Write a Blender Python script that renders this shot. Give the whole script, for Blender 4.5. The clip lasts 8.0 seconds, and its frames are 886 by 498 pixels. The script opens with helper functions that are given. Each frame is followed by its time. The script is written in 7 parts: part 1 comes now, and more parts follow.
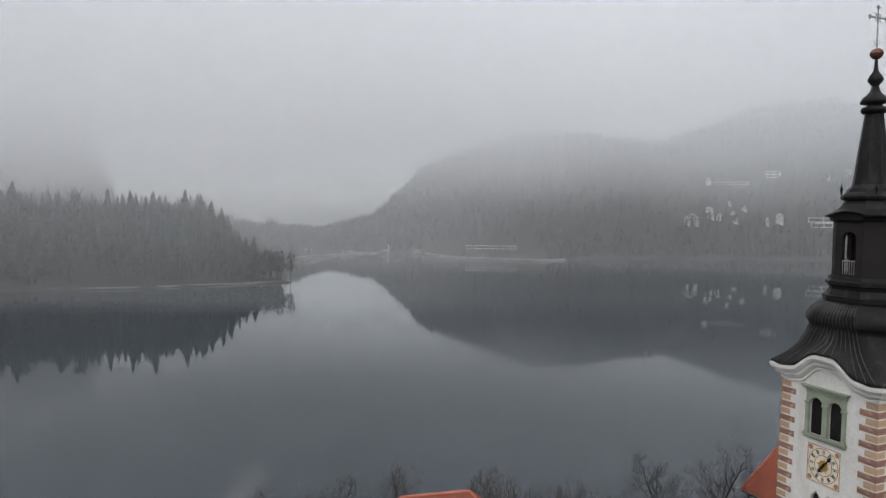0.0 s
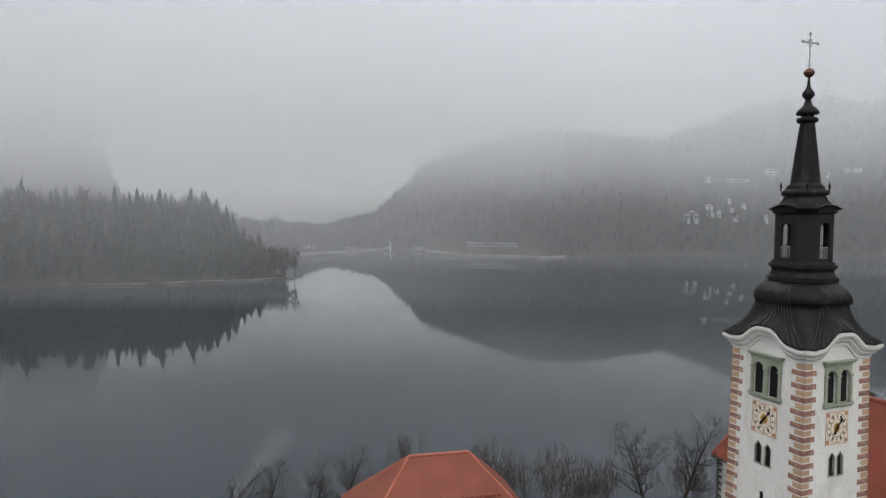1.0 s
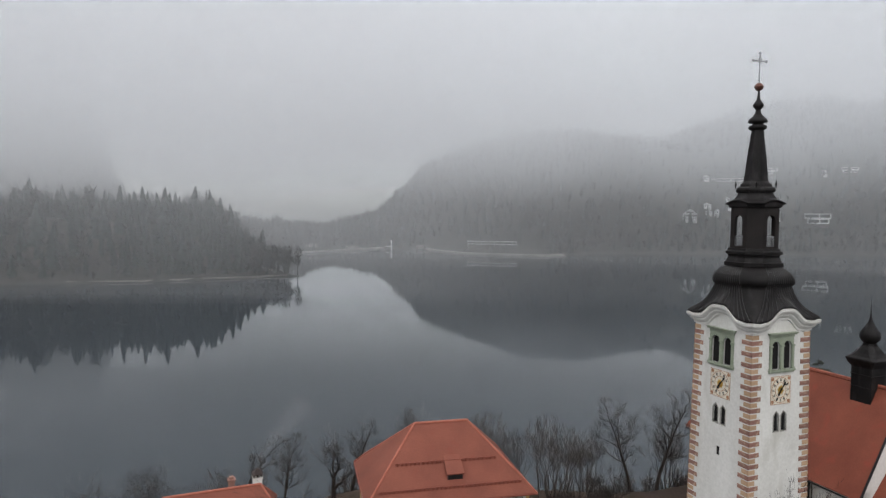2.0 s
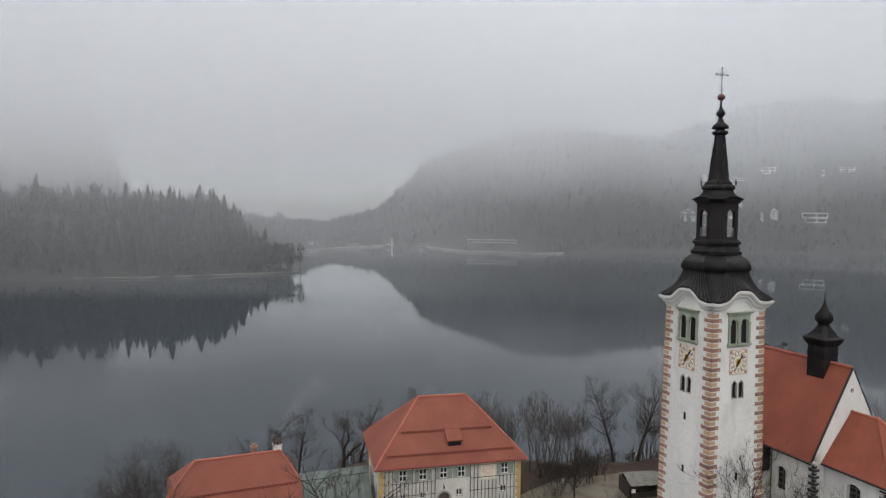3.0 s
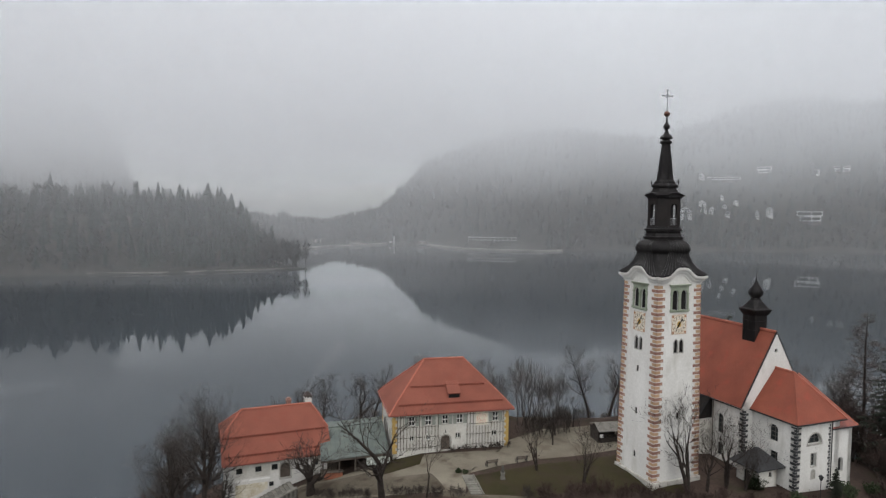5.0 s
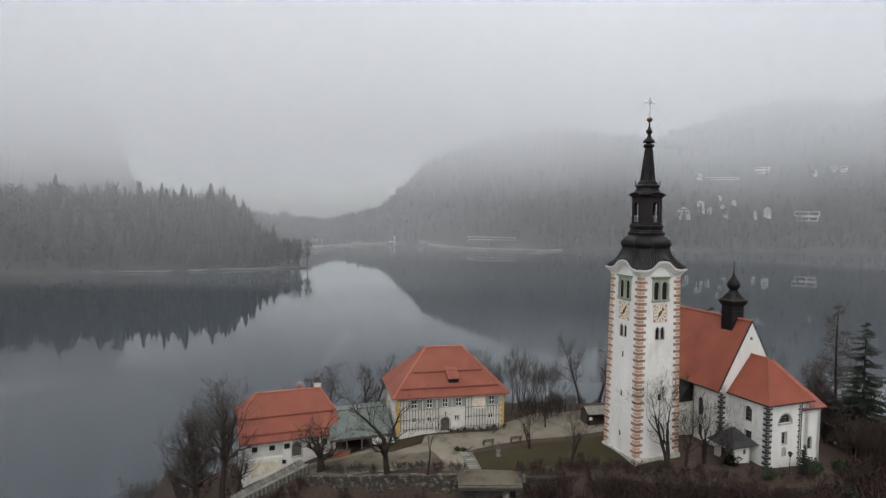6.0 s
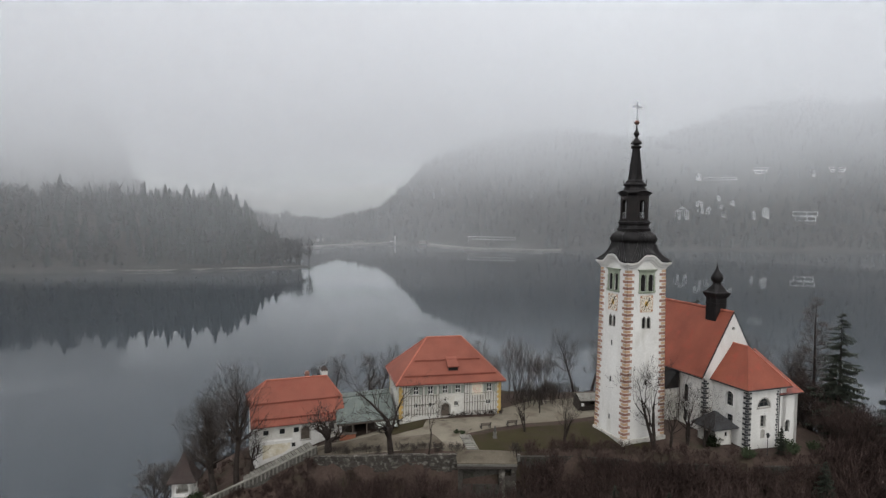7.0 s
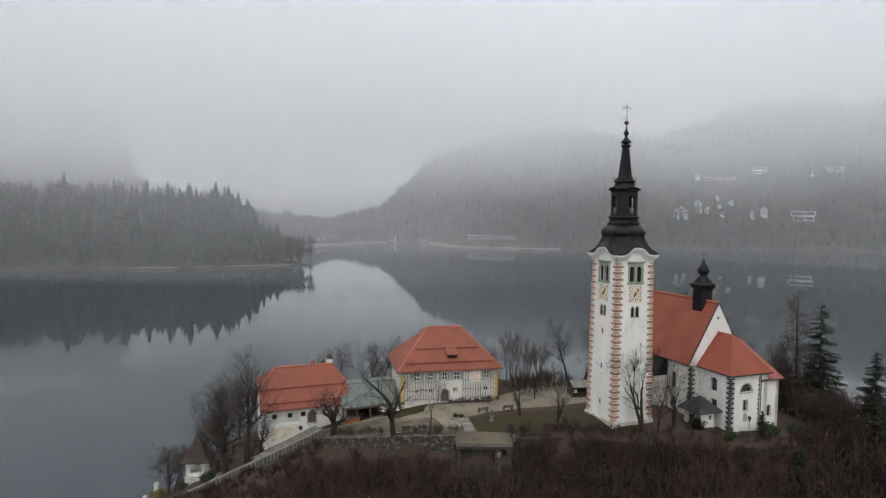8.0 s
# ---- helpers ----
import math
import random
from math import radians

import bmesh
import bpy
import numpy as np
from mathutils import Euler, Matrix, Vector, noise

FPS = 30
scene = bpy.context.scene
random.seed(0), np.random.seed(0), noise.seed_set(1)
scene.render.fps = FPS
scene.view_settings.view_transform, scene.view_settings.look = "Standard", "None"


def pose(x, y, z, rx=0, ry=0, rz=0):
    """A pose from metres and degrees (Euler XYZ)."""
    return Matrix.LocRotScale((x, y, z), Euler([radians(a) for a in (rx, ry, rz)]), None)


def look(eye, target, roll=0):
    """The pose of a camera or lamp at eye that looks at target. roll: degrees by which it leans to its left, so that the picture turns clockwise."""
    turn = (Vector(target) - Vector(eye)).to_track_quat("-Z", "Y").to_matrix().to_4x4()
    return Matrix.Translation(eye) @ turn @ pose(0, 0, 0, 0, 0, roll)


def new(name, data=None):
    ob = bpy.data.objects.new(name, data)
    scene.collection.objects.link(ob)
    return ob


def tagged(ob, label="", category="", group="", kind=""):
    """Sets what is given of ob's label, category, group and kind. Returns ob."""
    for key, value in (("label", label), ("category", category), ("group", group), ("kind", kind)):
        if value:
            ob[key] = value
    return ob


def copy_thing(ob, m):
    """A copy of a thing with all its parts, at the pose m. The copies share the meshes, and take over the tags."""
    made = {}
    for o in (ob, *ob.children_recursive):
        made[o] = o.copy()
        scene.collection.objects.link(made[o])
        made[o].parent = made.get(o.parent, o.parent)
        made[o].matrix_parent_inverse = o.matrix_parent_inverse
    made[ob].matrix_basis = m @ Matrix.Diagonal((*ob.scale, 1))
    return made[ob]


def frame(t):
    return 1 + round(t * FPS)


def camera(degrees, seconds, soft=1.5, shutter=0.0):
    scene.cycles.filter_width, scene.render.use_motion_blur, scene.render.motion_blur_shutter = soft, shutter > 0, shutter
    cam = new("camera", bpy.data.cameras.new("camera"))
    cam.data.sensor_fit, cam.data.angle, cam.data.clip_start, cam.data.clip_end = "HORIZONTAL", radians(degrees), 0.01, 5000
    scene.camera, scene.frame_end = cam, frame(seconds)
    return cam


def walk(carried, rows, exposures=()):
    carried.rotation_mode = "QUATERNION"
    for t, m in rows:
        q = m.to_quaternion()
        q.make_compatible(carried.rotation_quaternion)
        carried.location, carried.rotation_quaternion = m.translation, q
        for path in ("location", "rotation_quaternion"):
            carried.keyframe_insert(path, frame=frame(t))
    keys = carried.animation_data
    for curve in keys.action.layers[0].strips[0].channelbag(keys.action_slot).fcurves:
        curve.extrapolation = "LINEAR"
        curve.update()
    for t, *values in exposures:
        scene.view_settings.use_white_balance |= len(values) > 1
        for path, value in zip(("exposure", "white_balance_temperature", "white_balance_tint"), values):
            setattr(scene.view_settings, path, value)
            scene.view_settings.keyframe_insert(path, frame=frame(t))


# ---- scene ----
# ---------------------------------------------------------------- camera and its walk
cam = camera(69.9, 8.0, soft=1.35)
PATH = [
    (0, (-0.037, 0.626, 54.921), (-0.002, 2.623, 54.819), 0.4),
    (0.5, (-0.119, -3.382, 54.833), (-0.085, -1.385, 54.726), 0.35),
    (1, (-0.224, -7.581, 54.561), (-0.194, -5.584, 54.452), 0.35),
    (2.5, (-0.602, -20.204, 53.848), (-0.574, -18.208, 53.734), 0.4),
    (3, (-0.696, -24.393, 53.587), (-0.668, -22.396, 53.471), 0.5),
    (3.5, (-0.782, -28.68, 53.344), (-0.755, -26.683, 53.227), 0.5),
    (4, (-0.897, -33.242, 53.139), (-0.87, -31.246, 53.021), 0.5),
    (4.5, (-1.025, -37.429, 52.994), (-0.998, -35.433, 52.874), 0.5),
    (5, (-1.049, -41.534, 52.862), (-1.024, -39.538, 52.742), 0.55),
    (6.5, (-1.21, -51.925, 52.353), (-1.185, -49.929, 52.233), 0.6),
    (7, (-1.214, -54.894, 52.08), (-1.19, -52.898, 51.961), 0.6),
    (7.5, (-1.203, -57.773, 51.78), (-1.179, -55.776, 51.661), 0.65),
    (8, (-1.25, -60.451, 51.327), (-1.226, -58.454, 51.207), 0.7),
]
walk(cam, [(t, look(eye, target, roll)) for t, eye, target, roll in PATH], [(0, -0.02), (1, -0.02), (5, 0.06), (8, 0.12)])

scene.cycles.transparent_max_bounces = 40          # the fog is many thin veils

# ---------------------------------------------------------------- overcast sky and a soft, hidden sun
world = bpy.data.worlds.new("overcast_sky")
scene.world = world
world.use_nodes = True
wn, wl = world.node_tree.nodes, world.node_tree.links
wn.clear()
sky = wn.new("ShaderNodeTexSky")
sky.sky_type, sky.sun_disc = "NISHITA", False
sky.sun_elevation, sky.sun_rotation = radians(38), radians(150)
sky_bg = wn.new("ShaderNodeBackground")
sky_bg.inputs["Strength"].default_value = 0.02
wl.new(sky.outputs["Color"], sky_bg.inputs["Color"])
coord = wn.new("ShaderNodeTexCoord")
split = wn.new("ShaderNodeSeparateXYZ")
wl.new(coord.outputs["Generated"], split.inputs[0])
cloud = wn.new("ShaderNodeValToRGB")          # cloud deck: brighter towards the zenith
cloud.color_ramp.elements[0].position, cloud.color_ramp.elements[0].color = 0.0, (0.09, 0.094, 0.1, 1)
cloud.color_ramp.elements[1].position, cloud.color_ramp.elements[1].color = 1.0, (0.985, 0.99, 1.0, 1)
mid = cloud.color_ramp.elements.new(0.22)
mid.color = (0.82, 0.84, 0.862, 1)
low_cloud = cloud.color_ramp.elements.new(0.1)
low_cloud.color = (0.32, 0.334, 0.348, 1)
wl.new(split.outputs["Z"], cloud.inputs[0])
cloud_bg = wn.new("ShaderNodeBackground")
west_glow = wn.new("ShaderNodeMapRange")      # the deck is thinner, and so brighter, in the west
for k, v in (("From Min", -0.7), ("From Max", 0.7), ("To Min", 1.9), ("To Max", 1.2)):
    west_glow.inputs[k].default_value = v
wl.new(split.outputs["X"], west_glow.inputs["Value"])
wl.new(west_glow.outputs[0], cloud_bg.inputs["Strength"])
wl.new(cloud.outputs[0], cloud_bg.inputs["Color"])
both = wn.new("ShaderNodeAddShader")
wl.new(sky_bg.outputs[0], both.inputs[0])
wl.new(cloud_bg.outputs[0], both.inputs[1])
out = wn.new("ShaderNodeOutputWorld")
wl.new(both.outputs[0], out.inputs["Surface"])

sun_data = bpy.data.lights.new("sun", "SUN")
sun_data.energy, sun_data.angle, sun_data.color = 0.6, radians(40), (1.0, 0.95, 0.88)
sun = new("sun", sun_data)
sun.matrix_world = look((0, 0, 0), (-0.2, 0.75, -0.75))
# ---------------------------------------------------------------- materials
def mat(name, a, b, rough=0.8, scale=0.35, fine=6.0, bump=0.3, depth=0.02, metal=0.0, c=None, spots=0.0, rows=0.0, streak=0.0, piece=0.0, spec=0.3):
    """Two colours mixed at two scales, a third in spots, relief, and optional rows (tiles), streaks and change from piece to piece."""
    m = bpy.data.materials.new(name)
    m.use_nodes = True
    n, l = m.node_tree.nodes, m.node_tree.links
    bsdf = n["Principled BSDF"]
    bsdf.inputs["Roughness"].default_value, bsdf.inputs["Metallic"].default_value = rough, metal
    bsdf.inputs["Specular IOR Level"].default_value = spec
    tc = n.new("ShaderNodeTexCoord")
    big, small = n.new("ShaderNodeTexNoise"), n.new("ShaderNodeTexNoise")
    big.inputs["Scale"].default_value, big.inputs["Detail"].default_value = scale, 5
    small.inputs["Scale"].default_value, small.inputs["Detail"].default_value = fine, 4
    for t in (big, small):
        l.new(tc.outputs["Object"], t.inputs["Vector"])
    if streak:
        mp = n.new("ShaderNodeMapping")
        mp.inputs["Scale"].default_value = (1, 1, streak)
        l.new(tc.outputs["Object"], mp.inputs["Vector"])
        l.new(mp.outputs[0], big.inputs["Vector"])
    add = n.new("ShaderNodeMath")
    add.operation = "MULTIPLY_ADD"
    add.inputs[1].default_value = 0.45
    l.new(small.outputs["Fac"], add.inputs[0])
    half = n.new("ShaderNodeMath")
    half.operation = "MULTIPLY"
    half.inputs[1].default_value = 0.6
    l.new(big.outputs["Fac"], half.inputs[0])
    l.new(half.outputs[0], add.inputs[2])
    ramp = n.new("ShaderNodeValToRGB")
    ramp.color_ramp.elements[0].position, ramp.color_ramp.elements[0].color = 0.38, (*a, 1)
    ramp.color_ramp.elements[1].position, ramp.color_ramp.elements[1].color = 0.68, (*b, 1)
    l.new(add.outputs[0], ramp.inputs[0])
    colour = ramp.outputs[0]
    if c:
        sp = n.new("ShaderNodeTexNoise")
        sp.inputs["Scale"].default_value, sp.inputs["Detail"].default_value = scale * 2.3, 6
        if streak:
            l.new(mp.outputs[0], sp.inputs["Vector"])
        else:
            l.new(tc.outputs["Object"], sp.inputs["Vector"])
        cut = n.new("ShaderNodeMapRange")
        cut.inputs["From Min"].default_value, cut.inputs["From Max"].default_value = 0.62 - spots * 0.25, 0.8 - spots * 0.2
        cut.inputs["To Max"].default_value = 0.85
        l.new(sp.outputs["Fac"], cut.inputs["Value"])
        mx = n.new("ShaderNodeMix")
        mx.data_type = "RGBA"
        l.new(cut.outputs[0], mx.inputs["Factor"])
        l.new(colour, mx.inputs["A"])
        mx.inputs["B"].default_value = (*c, 1)
        colour = mx.outputs["Result"]
    if piece:
        info = n.new("ShaderNodeObjectInfo")
        hv = n.new("ShaderNodeHueSaturation")
        rg = n.new("ShaderNodeMapRange")
        rg.inputs["To Min"].default_value, rg.inputs["To Max"].default_value = 1 - piece, 1 + piece
        l.new(info.outputs["Random"], rg.inputs["Value"])
        l.new(rg.outputs[0], hv.inputs["Value"])
        l.new(colour, hv.inputs["Color"])
        colour = hv.outputs[0]
    l.new(colour, bsdf.inputs["Base Color"])
    height = small.outputs["Fac"]
    if rows:
        wv = n.new("ShaderNodeTexWave")
        wv.wave_type, wv.bands_direction, wv.wave_profile = "BANDS", "Z", "SAW"
        wv.inputs["Scale"].default_value, wv.inputs["Distortion"].default_value = rows, 0.6
        wv.inputs["Detail Scale"].default_value = 3
        l.new(tc.outputs["Object"], wv.inputs["Vector"])
        sm = n.new("ShaderNodeMath")
        l.new(wv.outputs["Fac"], sm.inputs[0])
        l.new(small.outputs["Fac"], sm.inputs[1])
        height = sm.outputs[0]
    if bump:
        bp = n.new("ShaderNodeBump")
        bp.inputs["Strength"].default_value, bp.inputs["Distance"].default_value = bump, depth
        l.new(height, bp.inputs["Height"])
        l.new(bp.outputs[0], bsdf.inputs["Normal"])
    return m


M_PLASTER = mat("white_lime_plaster", (0.535, 0.52, 0.488), (0.675, 0.658, 0.625), 0.9, 0.3, 4, 0.3, 0.025, c=(0.47, 0.45, 0.405), spots=0.3, streak=0.35)
M_OLDPLASTER = mat("stained_white_plaster", (0.42, 0.403, 0.36), (0.58, 0.565, 0.525), 0.92, 0.35, 4, 0.3, 0.02, c=(0.42, 0.39, 0.32), spots=0.3, streak=0.4)
M_PEELED = mat("peeled_ochre_plaster", (0.42, 0.36, 0.25), (0.62, 0.57, 0.45), 0.95, 0.6, 5, 0.4, 0.03, c=(0.7, 0.68, 0.62), spots=0.5)
M_TILE = mat("red_clay_roof_tiles", (0.165, 0.042, 0.0245), (0.236, 0.066, 0.038), 0.72, 0.3, 9, 0.5, 0.03, c=(0.25, 0.05, 0.03), spots=0.25, rows=2.6)
M_TILE_COURT = mat("faded_red_clay_roof_tiles", (0.152, 0.045, 0.029), (0.218, 0.068, 0.043), 0.75, 0.3, 9, 0.5, 0.03, c=(0.19, 0.05, 0.032), spots=0.3, rows=2.6)
M_TILE_OLD = mat("old_brown_roof_tiles", (0.15, 0.05, 0.04), (0.25, 0.085, 0.065), 0.8, 0.5, 9, 0.5, 0.03, c=(0.1, 0.06, 0.06), spots=0.5, rows=2.6)
M_RIDGE = mat("clay_ridge_tiles", (0.29, 0.085, 0.055), (0.39, 0.135, 0.09), 0.75, 1.0, 8, 0.3, 0.02)
M_GUARD = mat("dark_red_snow_guard", (0.14, 0.035, 0.022), (0.2, 0.05, 0.03), 0.6, 1.0, 8, 0.2, 0.01)
M_COPPER = mat("dark_oxidised_roof_metal", (0.006, 0.0052, 0.0052), (0.016, 0.014, 0.014), 0.5, 0.7, 7, 0.15, 0.01, c=(0.03, 0.028, 0.028), spots=0.3, streak=0.3, spec=0.13)
M_SEAM = mat("worn_seam_metal", (0.03, 0.029, 0.029), (0.065, 0.063, 0.063), 0.35, 1.0, 8, 0.1, 0.004, metal=0.5)
M_LANTERN = mat("dark_brown_boarding", (0.007, 0.005, 0.0045), (0.014, 0.01, 0.009), 0.7, 0.9, 7, 0.2, 0.01)
M_BALL = mat("dull_red_gilded_ball", (0.1, 0.045, 0.035), (0.16, 0.075, 0.055), 0.4, 2, 8, 0.1, 0.005, metal=0.6)
M_IRON = mat("grey_wrought_iron", (0.24, 0.24, 0.245), (0.36, 0.36, 0.365), 0.5, 3, 12, 0.1, 0.005, metal=0.5)
M_QUOIN_RED = mat("painted_brick_red_quoin", (0.185, 0.095, 0.075), (0.29, 0.155, 0.122), 0.85, 0.8, 7, 0.3, 0.01, c=(0.4, 0.28, 0.2), spots=0.3, piece=0.16)
M_QUOIN_BUFF = mat("painted_buff_quoin", (0.36, 0.235, 0.145), (0.48, 0.34, 0.22), 0.85, 0.8, 7, 0.3, 0.01, piece=0.12)
M_QUOIN_DARK = mat("painted_dark_grey_quoin", (0.03, 0.03, 0.032), (0.07, 0.07, 0.072), 0.8, 0.8, 7, 0.3, 0.01, piece=0.2)
M_QUOIN_OCHRE = mat("painted_yellow_ochre_quoin", (0.4, 0.265, 0.085), (0.52, 0.36, 0.13), 0.85, 0.8, 7, 0.3, 0.01, piece=0.1)
M_GREENSTONE = mat("grey_green_stone", (0.2, 0.225, 0.165), (0.3, 0.33, 0.255), 0.85, 0.9, 9, 0.3, 0.01)
M_STONE = mat("grey_rubble_stone", (0.06, 0.056, 0.048), (0.135, 0.127, 0.113), 0.92, 0.6, 5, 0.5, 0.04, c=(0.045, 0.045, 0.034), spots=0.4, piece=0.25)
M_LIGHTSTONE = mat("pale_dressed_stone", (0.3, 0.285, 0.255), (0.44, 0.42, 0.38), 0.9, 0.7, 6, 0.3, 0.02, c=(0.17, 0.16, 0.135), spots=0.35, piece=0.15)
M_PARAPET = mat("weathered_parapet_stone", (0.1, 0.094, 0.08), (0.18, 0.17, 0.15), 0.92, 0.7, 6, 0.4, 0.02, c=(0.07, 0.068, 0.055), spots=0.35, piece=0.2)
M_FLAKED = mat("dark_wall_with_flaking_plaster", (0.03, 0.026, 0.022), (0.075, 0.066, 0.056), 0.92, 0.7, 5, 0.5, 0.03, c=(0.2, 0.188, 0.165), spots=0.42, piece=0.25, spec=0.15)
M_OLDBEAM = mat("dark_old_beam", (0.026, 0.021, 0.018), (0.055, 0.045, 0.038), 0.85, 1.5, 10, 0.3, 0.01, streak=4)
# much darker than the rubble stone, for the church wall and gate
M_DARKSTONE = mat("very_dark_masonry", (0.03, 0.027, 0.023), (0.07, 0.063, 0.055), 0.92, 0.7, 6, 0.5, 0.03, c=(0.02, 0.024, 0.013), spots=0.4, piece=0.25, spec=0.15)
# near-black that puts the shade inside rooms and openings into the colour
M_DARK = mat("interior_shade_black", (0.012, 0.011, 0.011), (0.022, 0.02, 0.02), 0.9, 1, 6, 0.1, 0.01, spec=0.12)
M_LEADING = mat("dull_grey_window_leading", (0.07, 0.066, 0.06), (0.12, 0.114, 0.104), 0.8, 2, 10, 0.1, 0.004)
M_GLASS = mat("dark_window_glass", (0.015, 0.017, 0.018), (0.03, 0.034, 0.036), 0.12, 1, 3, 0.05, 0.004)
M_FRAME = mat("white_painted_wood", (0.66, 0.65, 0.62), (0.78, 0.77, 0.74), 0.6, 2, 12, 0.1, 0.004)
M_SHUTTER = mat("grey_green_shutter_wood", (0.2, 0.215, 0.19), (0.3, 0.315, 0.28), 0.7, 2, 10, 0.2, 0.006)
M_WOOD = mat("weathered_dark_wood", (0.06, 0.048, 0.038), (0.125, 0.1, 0.082), 0.8, 1.5, 10, 0.3, 0.01, streak=4)
M_LATH = mat("brown_trellis_lath", (0.045, 0.036, 0.029), (0.085, 0.068, 0.054), 0.8, 2, 12, 0.2, 0.004)
M_GOLD = mat("gilded_metal", (0.5, 0.3, 0.06), (0.66, 0.42, 0.1), 0.35, 2, 10, 0.1, 0.004, metal=0.8)
M_DIAL = mat("painted_cream_dial", (0.56, 0.5, 0.4), (0.7, 0.65, 0.54), 0.85, 1.2, 9, 0.15, 0.006)
M_DIALRED = mat("painted_terracotta_band", (0.3, 0.15, 0.085), (0.42, 0.23, 0.14), 0.85, 1.2, 9, 0.1, 0.004)
M_BLACK = mat("black_painted_iron", (0.012, 0.012, 0.013), (0.03, 0.03, 0.031), 0.55, 3, 12, 0.1, 0.004, metal=0.3)
M_FRESCO = mat("faded_pink_fresco", (0.55, 0.34, 0.27), (0.7, 0.55, 0.46), 0.9, 1.4, 6, 0.1, 0.004)
M_GREENROOF = mat("pale_green_sheet_roof", (0.066, 0.08, 0.072), (0.11, 0.127, 0.116), 0.65, 0.5, 7, 0.2, 0.01, c=(0.12, 0.13, 0.11), spots=0.35)
M_SHINGLE = mat("brown_wood_shingles", (0.03, 0.021, 0.019), (0.06, 0.043, 0.038), 0.85, 0.8, 9, 0.5, 0.03, c=(0.055, 0.05, 0.045), spots=0.3, rows=3.2)
M_SLATE = mat("dark_slate_roof", (0.02, 0.02, 0.021), (0.042, 0.041, 0.043), 0.6, 0.8, 9, 0.4, 0.02, rows=3.0)
M_THICKET = mat("grey_brown_back_brushwood", (0.052, 0.042, 0.036), (0.095, 0.078, 0.067), 0.95, 0.2, 4, 0.0, spec=0.12)
M_BARK = mat("bare_tree_bark", (0.02, 0.0155, 0.0132), (0.044, 0.035, 0.03), 0.95, 1.2, 14, 0.4, 0.02, spec=0.12)
M_TWIG = mat("bare_brown_twigs", (0.034, 0.028, 0.025), (0.062, 0.052, 0.045), 0.95, 0.4, 8, 0.0, spec=0.12)
M_BRUSH = mat("reddish_brown_brushwood", (0.03, 0.02, 0.0175), (0.07, 0.047, 0.041), 0.95, 0.09, 3, 0.0, spec=0.12)
M_NEEDLE = mat("dark_spruce_needles", (0.018, 0.022, 0.016), (0.04, 0.045, 0.033), 0.85, 0.8, 8, 0.0, spec=0.12)
M_LARCH = mat("pinkish_grey_larch_twigs", (0.06, 0.047, 0.042), (0.11, 0.09, 0.08), 0.9, 0.8, 8, 0.0, spec=0.12)
M_OCHRELEAF = mat("faded_ochre_leaves", (0.09, 0.075, 0.03), (0.16, 0.13, 0.05), 0.9, 1.5, 8, 0.0, spec=0.12)
M_HEDGE = mat("evergreen_hedge_leaves", (0.018, 0.028, 0.014), (0.045, 0.055, 0.028), 0.8, 1.5, 8, 0.0, spec=0.12)
M_LAWN = mat("dull_winter_grass", (0.023, 0.021, 0.009), (0.041, 0.034, 0.016), 0.95, 0.22, 9, 0.5, 0.03, c=(0.036, 0.026, 0.017), spots=0.6, spec=0.12)
M_COURT = mat("brown_trodden_gravel", (0.062, 0.052, 0.038), (0.12, 0.104, 0.08), 0.95, 0.22, 6, 0.4, 0.02, c=(0.045, 0.034, 0.024), spots=0.55, spec=0.12)
M_GRAVEL = mat("pale_gravel", (0.112, 0.096, 0.073), (0.19, 0.17, 0.134), 0.95, 0.16, 7, 0.35, 0.015, c=(0.085, 0.07, 0.052), spots=0.5, spec=0.12)
M_SOIL = mat("leaf_strewn_brown_soil", (0.034, 0.024, 0.02), (0.072, 0.05, 0.04), 0.98, 0.12, 3, 0.6, 0.06, c=(0.03, 0.03, 0.017), spots=0.35, spec=0.12)
M_FOREST = mat("far_forest_floor", (0.018, 0.02, 0.017), (0.036, 0.035, 0.03), 0.98, 0.02, 0.3, 0.0, spec=0.12)
M_FARTREE = mat("far_conifer_wood", (0.01, 0.015, 0.014), (0.024, 0.03, 0.026), 0.95, 0.03, 0.6, 0.0, spec=0.12)
M_FARBARE = mat("far_bare_wood", (0.016, 0.018, 0.017), (0.03, 0.031, 0.028), 0.95, 0.03, 0.6, 0.0, spec=0.12)
M_FARPALE = mat("pale_shore_gravel", (0.1, 0.097, 0.085), (0.18, 0.173, 0.155), 0.95, 0.05, 1, 0.0)
M_FARTRACK = mat("far_shore_path", (0.055, 0.052, 0.045), (0.1, 0.094, 0.083), 0.95, 0.05, 1, 0.0)
M_FARWHITE = mat("far_white_wall", (0.4, 0.4, 0.395), (0.52, 0.52, 0.515), 0.9, 0.1, 1, 0.0)
M_FARROOF = mat("far_grey_roof", (0.055, 0.048, 0.045), (0.1, 0.088, 0.082), 0.85, 0.1, 1, 0.0)


